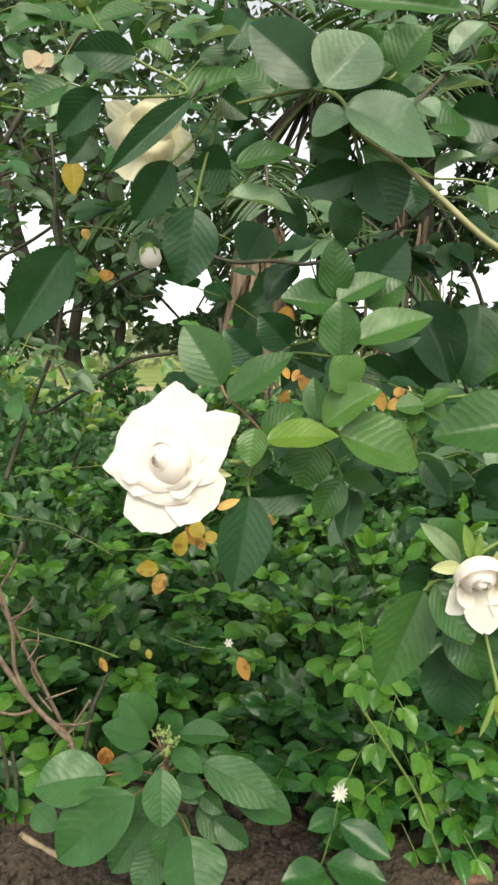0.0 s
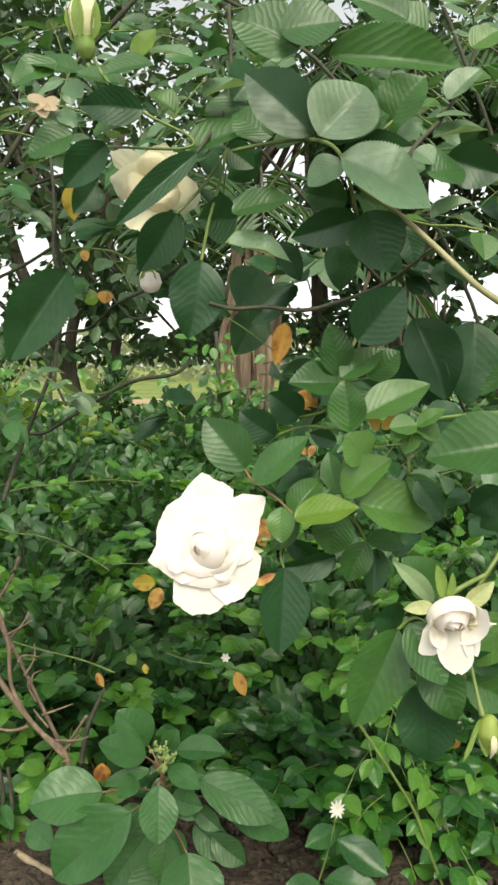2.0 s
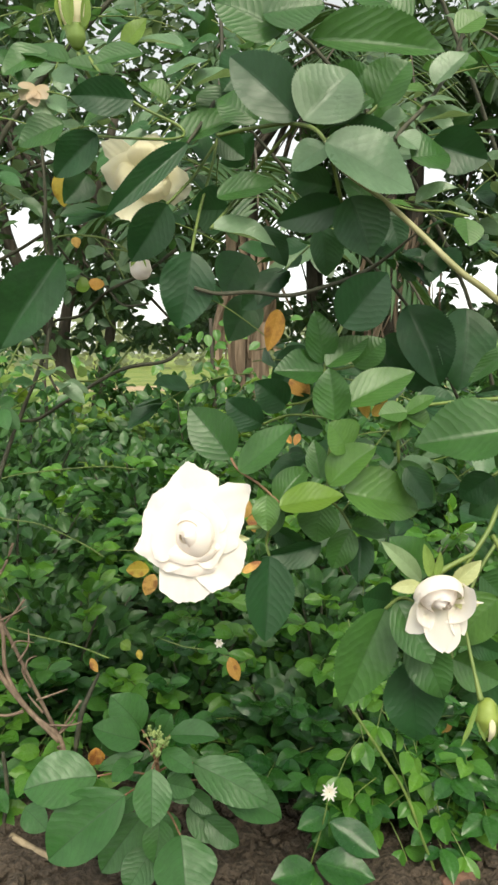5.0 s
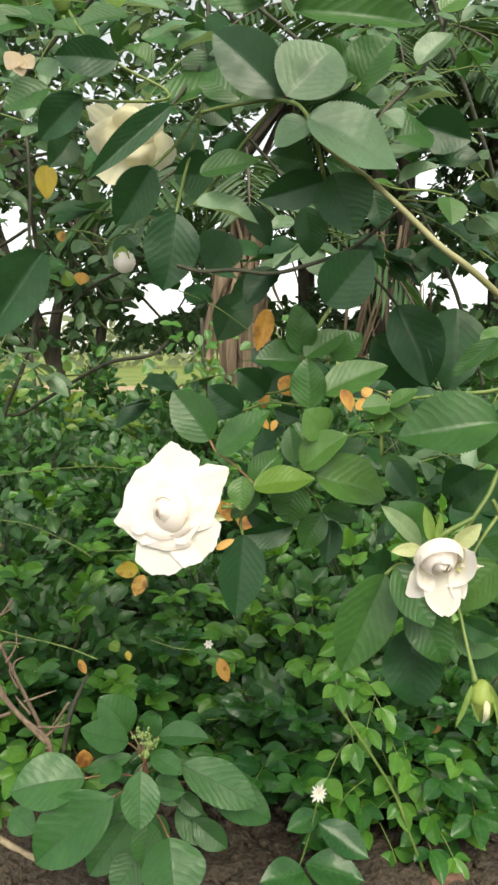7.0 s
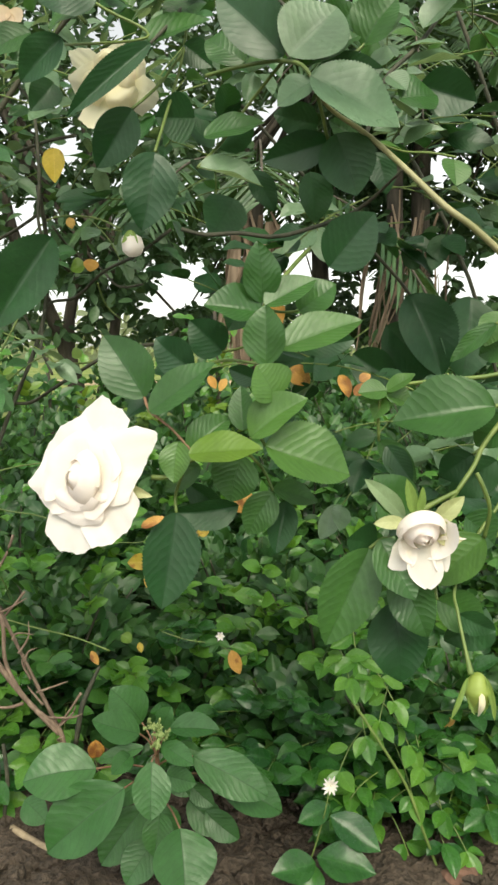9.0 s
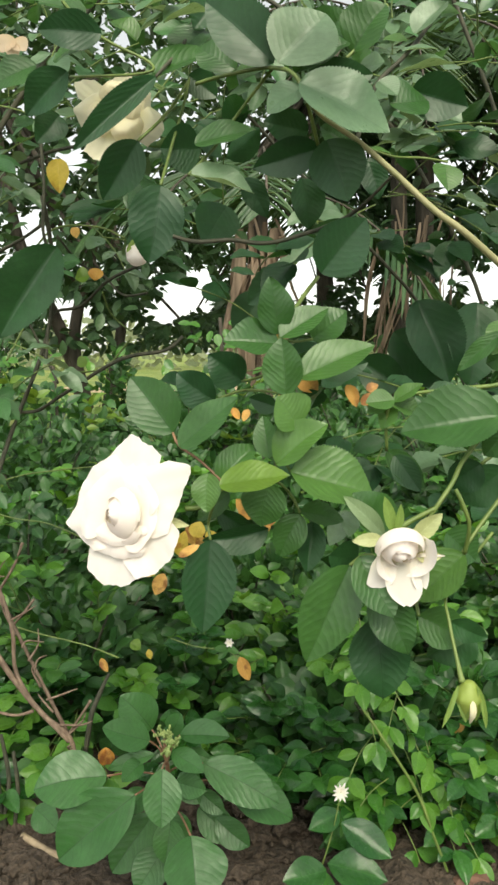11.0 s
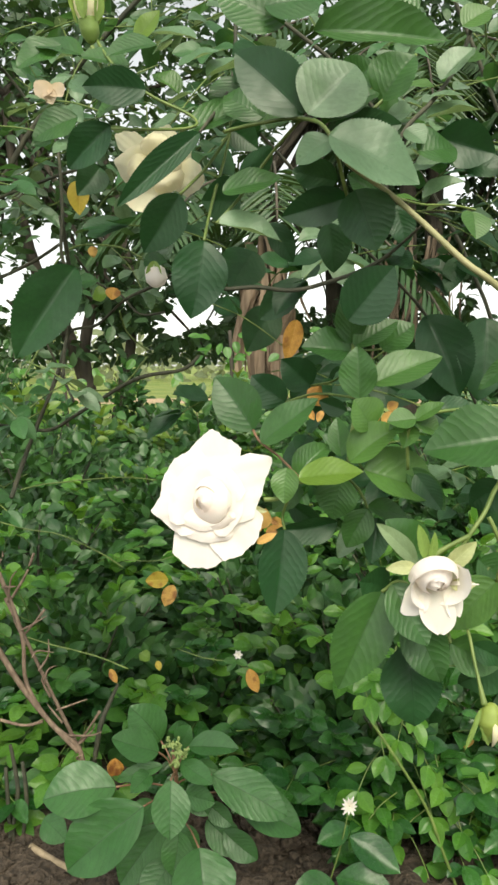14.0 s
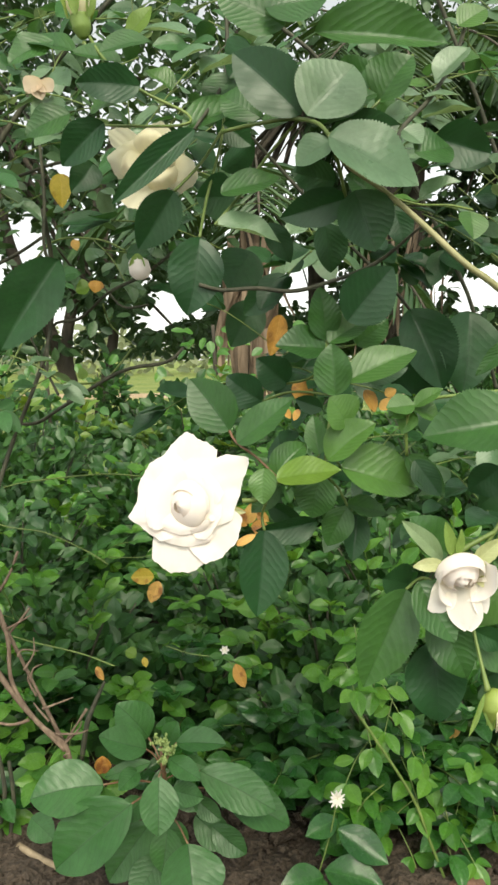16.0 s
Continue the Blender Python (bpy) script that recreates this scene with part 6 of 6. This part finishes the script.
leaf(tendrils, (-0.0191, 1.3772, 0.3004), (-0.0011, 1.3714, 0.2536), 0.0262, (0.00, -0.90, 0.43), "orange")
leaf(tendrils, (-0.1999, 1.5540, 0.4273), (-0.2511, 1.5538, 0.4260), 0.0367, (0.00, -0.90, 0.43), "yellow")
leaf(tendrils, (-0.1886, 1.5528, 0.4173), (-0.2086, 1.5470, 0.3702), 0.0330, (0.00, -0.95, 0.30), "orange")
leaf(tendrils, (-0.1537, 1.5575, 0.4558), (-0.1412, 1.5643, 0.5116), 0.0347, (0.00, -0.90, 0.43), "yellow")
leaf(tendrils, (-0.1214, 1.5800, 0.4753), (-0.1404, 1.5851, 0.5168), 0.0264, (0.00, -0.90, 0.43), "orange")
leaf(tendrils, (-0.1151, 1.5823, 0.4942), (-0.0999, 1.5785, 0.4628), 0.0244, (0.00, -0.90, 0.43), "orange")
leaf(tendrils, (0.0246, 1.4723, 0.5824), (0.0527, 1.4705, 0.5684), 0.0211, (0.00, -0.90, 0.43), "orange")
leaf(tendrils, (0.0340, 1.4705, 0.5684), (0.0293, 1.4666, 0.5359), 0.0226, (0.00, -0.95, 0.30), "orange")
leaf(tendrils, (-0.2389, 1.3903, 0.3255), (-0.2185, 1.3887, 0.3120), 0.0242, (0.00, -0.73, 0.68), "lime")
leaf(tendrils, (-0.2027, 1.3887, 0.3120), (-0.1981, 1.3862, 0.2918), 0.0131, (0.00, -0.73, 0.68), "yellow")
leaf(tendrils, (-0.2875, 1.3388, 0.3160), (-0.2744, 1.3355, 0.2889), 0.0144, (0.00, -0.90, 0.43), "orange")
leaf(tendrils, (0.4143, 1.3235, 0.1912), (0.3924, 1.3208, 0.1695), 0.0180, (0.00, -0.90, 0.43), "orange")
leaf(tendrils, (0.0553, 1.1984, 0.8133), (0.0646, 1.2018, 0.8412), 0.0181, (0.00, -0.90, 0.43), "orange")
leaf(tendrils, (0.0059, 1.4241, 0.5698), (-0.0259, 1.4295, 0.6101), 0.0298, (0.00, -0.90, 0.43), "orange", "bush")
leaf(tendrils, (0.0104, 1.4246, 0.5743), (0.0148, 1.4299, 0.6147), 0.0273, (0.00, -0.90, 0.43), "orange", "bush")
leaf(tendrils, (0.0149, 1.4240, 0.5698), (0.0534, 1.4229, 0.5632), 0.0314, (0.00, -0.83, 0.55), "orange", "bush")
leaf(tendrils, (0.0285, 1.4233, 0.5654), (0.0399, 1.4206, 0.5452), 0.0229, (0.00, -0.90, 0.43), "orange", "bush")
leaf(tendrils, (-0.1216, 1.5664, 0.4958), (-0.1067, 1.5709, 0.5306), 0.0387, (0.00, -0.83, 0.55), "yellow", "bush")
leaf(tendrils, (-0.0966, 1.5654, 0.4897), (-0.0691, 1.5669, 0.5022), 0.0319, (0.00, -0.83, 0.55), "yellow", "bush")

stick = thing("stick", (0, 0, 0), "short pale dry stick lying on the soil", "stick")
stem(stick, [(-0.4233, 1.2449, 0.0120), (-0.3622, 1.2023, 0.0120), (-0.3032, 1.1679, 0.0120)], [0.0065, 0.006, 0.007], "stick", "stick", 7)

seed_case = thing("dry_leaf", (-0.2389, 1.1278, 0.2386), "rolled brown withered leaf caught on the weed", "dead leaf")
for k, a in enumerate((-0.3, 0.9, 2.2)):
    linked("fold", leaf_mesh("bush", "orange", k), seed_case, leaf_pose((0, 0, -0.016), (0.002, -0.004, 0.017), 0.026, (math.sin(a) * 0.6, -1, 0.1)))


# a low mound of reddish soil, shaped as one flattened lump
def red_mound(at):
    bm = bmesh.new()
    bmesh.ops.create_icosphere(bm, subdivisions=3, radius=0.042)
    for v in bm.verts:
        k = 1 + 0.45 * noise.noise(v.co * 30) + 0.2 * noise.noise(v.co * 80)
        v.co = Vector((v.co.x * k * 0.9, v.co.y * k * 0.8, v.co.z * k * 0.45))
    me = bpy.data.meshes.new("stone")
    bm.to_mesh(me)
    bm.free()
    me.materials.append(M["stone"])
    ob = new("stone", me)
    ob.location = at
    tagged(ob, "low mound of reddish soil", "stone")


red_mound((0.3828, 1.1432, 0.0000))


def motions():
    walk(rose_shoot, [
        (0.00, pose(0.0511, 0.5503, 0.8688, 0, 0.00, 0)),
        (0.50, pose(0.0505, 0.5614, 0.8113, 0, -6.21, 0)),
        (1.00, pose(0.0739, 0.5872, 0.8472, 0, -4.29, 0)),
        (1.50, pose(0.0893, 0.5974, 0.8249, 0, -7.71, 0)),
        (2.00, pose(0.0701, 0.5897, 0.8216, 0, -7.09, 0)),
        (2.50, pose(0.0995, 0.6196, 0.8165, 0, -9.56, 0)),
        (3.00, pose(0.0901, 0.6122, 0.8094, 0, -10.23, 0)),
        (3.83, pose(0.0908, 0.6033, 0.8229, 0, -8.10, 0)),
        (4.65, pose(0.0648, 0.5945, 0.8147, 0, -8.15, 0)),
        (5.50, pose(0.0652, 0.5853, 0.8284, 0, -5.98, 0)),
        (6.00, pose(0.0877, 0.6083, 0.8253, 0, -8.20, 0)),
        (6.50, pose(0.0854, 0.6402, 0.8097, 0, -6.81, 0)),
        (7.00, pose(0.0569, 0.6258, 0.8271, 0, -5.11, 0)),
        (7.50, pose(0.0459, 0.6101, 0.8255, 0, -4.63, 0)),
        (8.00, pose(0.0343, 0.5898, 0.8404, 0, -3.49, 0)),
        (8.50, pose(0.0286, 0.5567, 0.8363, 0, -4.99, 0)),
        (9.00, pose(0.0061, 0.5325, 0.8562, 0, -1.81, 0)),
        (9.50, pose(0.0207, 0.5572, 0.8522, 0, -4.61, 0)),
        (10.32, pose(0.0310, 0.5553, 0.8556, 0, -3.93, 0)),
        (11.15, pose(0.0148, 0.5534, 0.8372, 0, -5.44, 0)),
        (12.00, pose(0.0252, 0.5514, 0.8405, 0, -4.76, 0)),
        (12.50, pose(0.0289, 0.5491, 0.8419, 0, -3.96, 0)),
        (13.00, pose(0.0611, 0.5599, 0.8189, 0, -3.75, 0)),
        (13.50, pose(0.0302, 0.5742, 0.8266, 0, -3.54, 0)),
        (14.00, pose(0.0683, 0.5934, 0.8452, 0, -3.33, 0)),
        (14.50, pose(0.0509, 0.5787, 0.8439, 0, -6.00, 0)),
        (15.00, pose(0.0743, 0.5856, 0.8552, 0, -5.57, 0)),
        (15.50, pose(0.0694, 0.5848, 0.8208, 0, -5.13, 0)),
        (16.00, pose(0.0607, 0.5912, 0.8436, 0, -4.69, 0)),
    ])
    # the open flower swings to one side on its stalk
    walk(rose_flower, [(t, rose_base @ pose(0, 0, 0, 0, a, 0)) for t, a in (
        (0.0, 0), (1.0, 4), (2.5, 6), (5.5, 6), (6.5, 3), (7.5, -8), (8.0, -14), (9.0, -20), (9.5, -18), (12.0, -14), (12.5, -10), (13.0, 2), (14.0, 2), (16.0, 4))])
    walk(right_shoot, [
        (0.00, pose(0.1519, 0.4836, 0.7360, 0, 0.00, 0)),
        (0.50, pose(0.1205, 0.4803, 0.7212, 0, 0.00, 0)),
        (1.00, pose(0.1507, 0.4796, 0.7320, 0, 0.00, 0)),
        (1.50, pose(0.1512, 0.4779, 0.7286, 0, 0.00, 0)),
        (2.00, pose(0.1332, 0.4775, 0.7224, 0, 0.00, 0)),
        (2.50, pose(0.1508, 0.4746, 0.7298, 0, 0.00, 0)),
        (3.00, pose(0.1467, 0.4728, 0.7327, 0, 0.00, 0)),
        (3.83, pose(0.1508, 0.4737, 0.7383, 0, 0.00, 0)),
        (4.65, pose(0.1304, 0.4745, 0.7267, 0, 0.00, 0)),
        (5.50, pose(0.1343, 0.4755, 0.7323, 0, 0.00, 0)),
        (6.00, pose(0.1436, 0.4779, 0.7447, 0, 0.00, 0)),
        (6.50, pose(0.1323, 0.4761, 0.7327, 0, 0.00, 0)),
        (7.00, pose(0.1397, 0.4806, 0.7522, 0, 0.00, 0)),
        (7.50, pose(0.1232, 0.4830, 0.7426, 0, 0.00, 0)),
        (8.00, pose(0.1148, 0.4877, 0.7599, 0, 0.00, 0)),
        (8.50, pose(0.1082, 0.4883, 0.7554, 0, 0.00, 0)),
        (9.00, pose(0.1228, 0.4903, 0.7608, 0, 0.00, 0)),
        (9.50, pose(0.1248, 0.4892, 0.7501, 0, 0.00, 0)),
        (10.32, pose(0.1233, 0.4879, 0.7603, 0, 0.00, 0)),
        (11.15, pose(0.0973, 0.4866, 0.7534, 0, 0.00, 0)),
        (12.00, pose(0.0955, 0.4853, 0.7638, 0, 0.00, 0)),
        (12.50, pose(0.1193, 0.4823, 0.7433, 0, 0.00, 0)),
        (13.00, pose(0.0759, 0.4807, 0.7502, 0, 0.00, 0)),
        (13.50, pose(0.1585, 0.4780, 0.7388, 0, 0.00, 0)),
        (14.00, pose(0.1149, 0.4792, 0.7452, 0, 0.00, 0)),
        (14.50, pose(0.1508, 0.4777, 0.7372, 0, 0.00, 0)),
        (15.00, pose(0.1445, 0.4799, 0.7466, 0, 0.00, 0)),
        (15.50, pose(0.1311, 0.4780, 0.7366, 0, 0.00, 0)),
        (16.00, pose(0.1421, 0.4786, 0.7441, 0, 0.00, 0)),
    ])
    walk(budded_stem, [
        (0.00, pose(0.1753, 0.4746, 0.6624, 0, 0.00, 0)),
        (0.50, pose(0.1571, 0.4720, 0.6543, 0, 0.00, 0)),
        (1.00, pose(0.1740, 0.4720, 0.6630, 0, 0.00, 0)),
        (1.50, pose(0.1746, 0.4701, 0.6612, 0, 0.00, 0)),
        (2.00, pose(0.1641, 0.4706, 0.6596, 0, 0.00, 0)),
        (2.50, pose(0.1757, 0.4670, 0.6638, 0, 0.00, 0)),
        (3.00, pose(0.1738, 0.4651, 0.6653, 0, 0.00, 0)),
        (3.83, pose(0.1759, 0.4654, 0.6660, 0, 0.00, 0)),
        (4.65, pose(0.1692, 0.4657, 0.6610, 0, 0.00, 0)),
        (5.50, pose(0.1713, 0.4660, 0.6615, 0, 0.00, 0)),
        (6.00, pose(0.1759, 0.4681, 0.6701, 0, 0.00, 0)),
        (6.50, pose(0.1678, 0.4668, 0.6667, 0, 0.00, 0)),
        (7.00, pose(0.1745, 0.4701, 0.6740, 0, 0.00, 0)),
        (7.50, pose(0.1648, 0.4724, 0.6639, 0, 0.00, 0)),
        (8.00, pose(0.1664, 0.4761, 0.6718, 0, 0.00, 0)),
        (8.50, pose(0.1591, 0.4761, 0.6665, 0, 0.00, 0)),
        (9.00, pose(0.1666, 0.4779, 0.6688, 0, 0.00, 0)),
        (9.50, pose(0.1719, 0.4777, 0.6638, 0, 0.00, 0)),
        (10.32, pose(0.1648, 0.4767, 0.6688, 0, 0.00, 0)),
        (11.15, pose(0.1490, 0.4758, 0.6682, 0, 0.00, 0)),
        (12.00, pose(0.1416, 0.4748, 0.6734, 0, 0.00, 0)),
        (12.50, pose(0.1528, 0.4737, 0.6683, 0, 0.00, 0)),
        (13.00, pose(0.1296, 0.4711, 0.6650, 0, 0.00, 0)),
        (13.50, pose(0.1764, 0.4697, 0.6652, 0, 0.00, 0)),
        (14.00, pose(0.1596, 0.4719, 0.6625, 0, 0.00, 0)),
        (14.50, pose(0.1724, 0.4690, 0.6643, 0, 0.00, 0)),
        (15.00, pose(0.1702, 0.4708, 0.6705, 0, 0.00, 0)),
        (15.50, pose(0.1636, 0.4692, 0.6648, 0, 0.00, 0)),
        (16.00, pose(0.1697, 0.4697, 0.6694, 0, 0.00, 0)),
    ])
    walk(leaf_spray, [
        (0.00, pose(0.1579, 0.5168, 0.8423, 0, 0.00, 0)),
        (0.50, pose(0.1504, 0.5142, 0.8355, 0, 0.00, 0)),
        (1.00, pose(0.1592, 0.5122, 0.8447, 0, 0.00, 0)),
        (1.50, pose(0.1575, 0.5114, 0.8459, 0, 0.00, 0)),
        (2.00, pose(0.1534, 0.5101, 0.8418, 0, 0.00, 0)),
        (2.50, pose(0.1605, 0.5075, 0.8482, 0, 0.00, 0)),
        (3.00, pose(0.1573, 0.5048, 0.8452, 0, 0.00, 0)),
        (3.83, pose(0.1592, 0.5062, 0.8458, 0, 0.00, 0)),
        (4.65, pose(0.1512, 0.5076, 0.8412, 0, 0.00, 0)),
        (5.50, pose(0.1530, 0.5091, 0.8417, 0, 0.00, 0)),
        (6.00, pose(0.1531, 0.5106, 0.8465, 0, 0.00, 0)),
        (6.50, pose(0.1508, 0.5095, 0.8435, 0, 0.00, 0)),
        (7.00, pose(0.1483, 0.5122, 0.8461, 0, 0.00, 0)),
        (7.50, pose(0.1439, 0.5153, 0.8417, 0, 0.00, 0)),
        (8.00, pose(0.1424, 0.5181, 0.8458, 0, 0.00, 0)),
        (8.50, pose(0.1365, 0.5198, 0.8469, 0, 0.00, 0)),
        (9.00, pose(0.1398, 0.5217, 0.8471, 0, 0.00, 0)),
        (9.50, pose(0.1460, 0.5215, 0.8421, 0, 0.00, 0)),
        (10.32, pose(0.1464, 0.5196, 0.8461, 0, 0.00, 0)),
        (11.15, pose(0.1370, 0.5176, 0.8449, 0, 0.00, 0)),
        (12.00, pose(0.1373, 0.5156, 0.8489, 0, 0.00, 0)),
        (12.50, pose(0.1428, 0.5149, 0.8469, 0, 0.00, 0)),
        (13.50, pose(0.1564, 0.5099, 0.8424, 0, 0.00, 0)),
        (14.00, pose(0.1451, 0.5101, 0.8422, 0, 0.00, 0)),
        (14.50, pose(0.1567, 0.5115, 0.8501, 0, 0.00, 0)),
        (15.00, pose(0.1540, 0.5122, 0.8482, 0, 0.00, 0)),
        (15.50, pose(0.1489, 0.5099, 0.8381, 0, 0.00, 0)),
        (16.00, pose(0.1553, 0.5107, 0.8493, 0, 0.00, 0)),
    ])
    walk(upper_cane, [
        (0.00, pose(0.0914, 0.5859, 1.0765, 0, 0.00, 0)),
        (0.50, pose(0.0867, 0.5831, 1.0693, 0, 0.00, 0)),
        (1.00, pose(0.0950, 0.5766, 1.0620, 0, 0.00, 0)),
        (1.50, pose(0.0942, 0.5761, 1.0579, 0, 0.00, 0)),
        (2.00, pose(0.0884, 0.5733, 1.0540, 0, 0.00, 0)),
        (2.50, pose(0.0947, 0.5707, 1.0513, 0, 0.00, 0)),
        (3.00, pose(0.0926, 0.5684, 1.0534, 0, 0.00, 0)),
        (3.83, pose(0.0942, 0.5715, 1.0608, 0, 0.00, 0)),
        (4.65, pose(0.0822, 0.5746, 1.0530, 0, 0.00, 0)),
        (5.50, pose(0.0837, 0.5778, 1.0604, 0, 0.00, 0)),
        (6.00, pose(0.0827, 0.5793, 1.0648, 0, 0.00, 0)),
        (6.50, pose(0.0811, 0.5789, 1.0605, 0, 0.00, 0)),
        (7.00, pose(0.0788, 0.5821, 1.0719, 0, 0.00, 0)),
        (7.50, pose(0.0768, 0.5857, 1.0715, 0, 0.00, 0)),
        (8.00, pose(0.0734, 0.5890, 1.0838, 0, 0.00, 0)),
        (8.50, pose(0.0711, 0.5919, 1.0859, 0, 0.00, 0)),
        (9.00, pose(0.0751, 0.5945, 1.0918, 0, 0.00, 0)),
        (9.50, pose(0.0804, 0.5947, 1.0892, 0, 0.00, 0)),
        (10.32, pose(0.0762, 0.5916, 1.0985, 0, 0.00, 0)),
        (11.15, pose(0.0584, 0.5885, 1.0926, 0, 0.00, 0)),
        (12.00, pose(0.0539, 0.5854, 1.1020, 0, 0.00, 0)),
        (12.50, pose(0.0711, 0.5824, 1.0820, 0, 0.00, 0)),
        (13.00, pose(0.0545, 0.5815, 1.0966, 0, 0.00, 0)),
        (13.50, pose(0.0910, 0.5739, 1.0557, 0, 0.00, 0)),
        (14.00, pose(0.0728, 0.5732, 1.0663, 0, 0.00, 0)),
        (14.50, pose(0.0880, 0.5764, 1.0564, 0, 0.00, 0)),
        (15.00, pose(0.0863, 0.5786, 1.0647, 0, 0.00, 0)),
        (15.50, pose(0.0819, 0.5766, 1.0573, 0, 0.00, 0)),
        (16.00, pose(0.0851, 0.5761, 1.0621, 0, 0.00, 0)),
    ])
    walk(pale_branch, [
        (0.00, pose(-0.0881, 0.6930, 1.1285, 0, 0.00, 0)),
        (0.50, pose(-0.0927, 0.6910, 1.1237, 0, 0.00, 0)),
        (1.00, pose(-0.0772, 0.6828, 1.1096, 0, 0.00, 0)),
        (1.50, pose(-0.0772, 0.6831, 1.1060, 0, 0.00, 0)),
        (2.00, pose(-0.0819, 0.6800, 1.1004, 0, 0.00, 0)),
        (2.50, pose(-0.0684, 0.6781, 1.0936, 0, 0.00, 0)),
        (3.00, pose(-0.0731, 0.6761, 1.0962, 0, 0.00, 0)),
        (3.83, pose(-0.0699, 0.6796, 1.1069, 0, 0.00, 0)),
        (4.65, pose(-0.0837, 0.6830, 1.0945, 0, 0.00, 0)),
        (5.50, pose(-0.0806, 0.6866, 1.1053, 0, 0.00, 0)),
        (6.00, pose(-0.0747, 0.6891, 1.1143, 0, 0.00, 0)),
        (6.50, pose(-0.0807, 0.6900, 1.1023, 0, 0.00, 0)),
        (7.00, pose(-0.0865, 0.6940, 1.1272, 0, 0.00, 0)),
        (7.50, pose(-0.0980, 0.6971, 1.1304, 0, 0.00, 0)),
        (8.00, pose(-0.1101, 0.7013, 1.1550, 0, 0.00, 0)),
        (8.50, pose(-0.1148, 0.7052, 1.1615, 0, 0.00, 0)),
        (9.00, pose(-0.1113, 0.7063, 1.1670, 0, 0.00, 0)),
        (9.50, pose(-0.1009, 0.7048, 1.1577, 0, 0.00, 0)),
        (10.32, pose(-0.0992, 0.7003, 1.1633, 0, 0.00, 0)),
        (11.15, pose(-0.1144, 0.6958, 1.1457, 0, 0.00, 0)),
        (12.00, pose(-0.1128, 0.6911, 1.1513, 0, 0.00, 0)),
        (12.50, pose(-0.0972, 0.6880, 1.1362, 0, 0.00, 0)),
        (13.00, pose(-0.1129, 0.6871, 1.1470, 0, 0.00, 0)),
        (13.50, pose(-0.0730, 0.6791, 1.1075, 0, 0.00, 0)),
        (14.00, pose(-0.0877, 0.6765, 1.1128, 0, 0.00, 0)),
        (14.50, pose(-0.0733, 0.6823, 1.1075, 0, 0.00, 0)),
        (15.00, pose(-0.0805, 0.6856, 1.1160, 0, 0.00, 0)),
        (15.50, pose(-0.0841, 0.6853, 1.1137, 0, 0.00, 0)),
        (16.00, pose(-0.0779, 0.6840, 1.1128, 0, 0.00, 0)),
    ])
    walk(left_bush, [
        (0.00, pose(-0.2158, 0.9758, 1.0522, 0, 0.00, 0)),
        (0.50, pose(-0.2148, 0.9749, 1.0521, 0, 0.00, 0)),
        (1.00, pose(-0.2113, 0.9676, 1.0441, 0, 0.00, 0)),
        (1.50, pose(-0.2139, 0.9689, 1.0462, 0, 0.00, 0)),
        (2.00, pose(-0.2143, 0.9667, 1.0456, 0, 0.00, 0)),
        (2.50, pose(-0.2122, 0.9664, 1.0433, 0, 0.00, 0)),
        (3.00, pose(-0.2115, 0.9641, 1.0408, 0, 0.00, 0)),
        (3.83, pose(-0.2113, 0.9672, 1.0445, 0, 0.00, 0)),
        (4.65, pose(-0.2170, 0.9703, 1.0434, 0, 0.00, 0)),
        (5.50, pose(-0.2168, 0.9735, 1.0472, 0, 0.00, 0)),
        (6.00, pose(-0.2208, 0.9760, 1.0494, 0, 0.00, 0)),
        (6.50, pose(-0.2219, 0.9805, 1.0512, 0, 0.00, 0)),
        (7.00, pose(-0.2224, 0.9803, 1.0505, 0, 0.00, 0)),
        (8.65, pose(-0.2215, 0.9774, 1.0541, 0, 0.00, 0)),
        (10.30, pose(-0.2264, 0.9744, 1.0530, 0, 0.00, 0)),
        (12.00, pose(-0.2255, 0.9714, 1.0566, 0, 0.00, 0)),
        (12.50, pose(-0.2204, 0.9696, 1.0569, 0, 0.00, 0)),
        (13.00, pose(-0.2214, 0.9676, 1.0543, 0, 0.00, 0)),
        (13.50, pose(-0.2146, 0.9631, 1.0484, 0, 0.00, 0)),
        (14.00, pose(-0.2191, 0.9594, 1.0466, 0, 0.00, 0)),
        (14.50, pose(-0.2190, 0.9664, 1.0479, 0, 0.00, 0)),
        (15.00, pose(-0.2177, 0.9699, 1.0496, 0, 0.00, 0)),
        (15.50, pose(-0.2211, 0.9710, 1.0508, 0, 0.00, 0)),
        (16.00, pose(-0.2196, 0.9701, 1.0511, 0, 0.00, 0)),
    ])


motions()
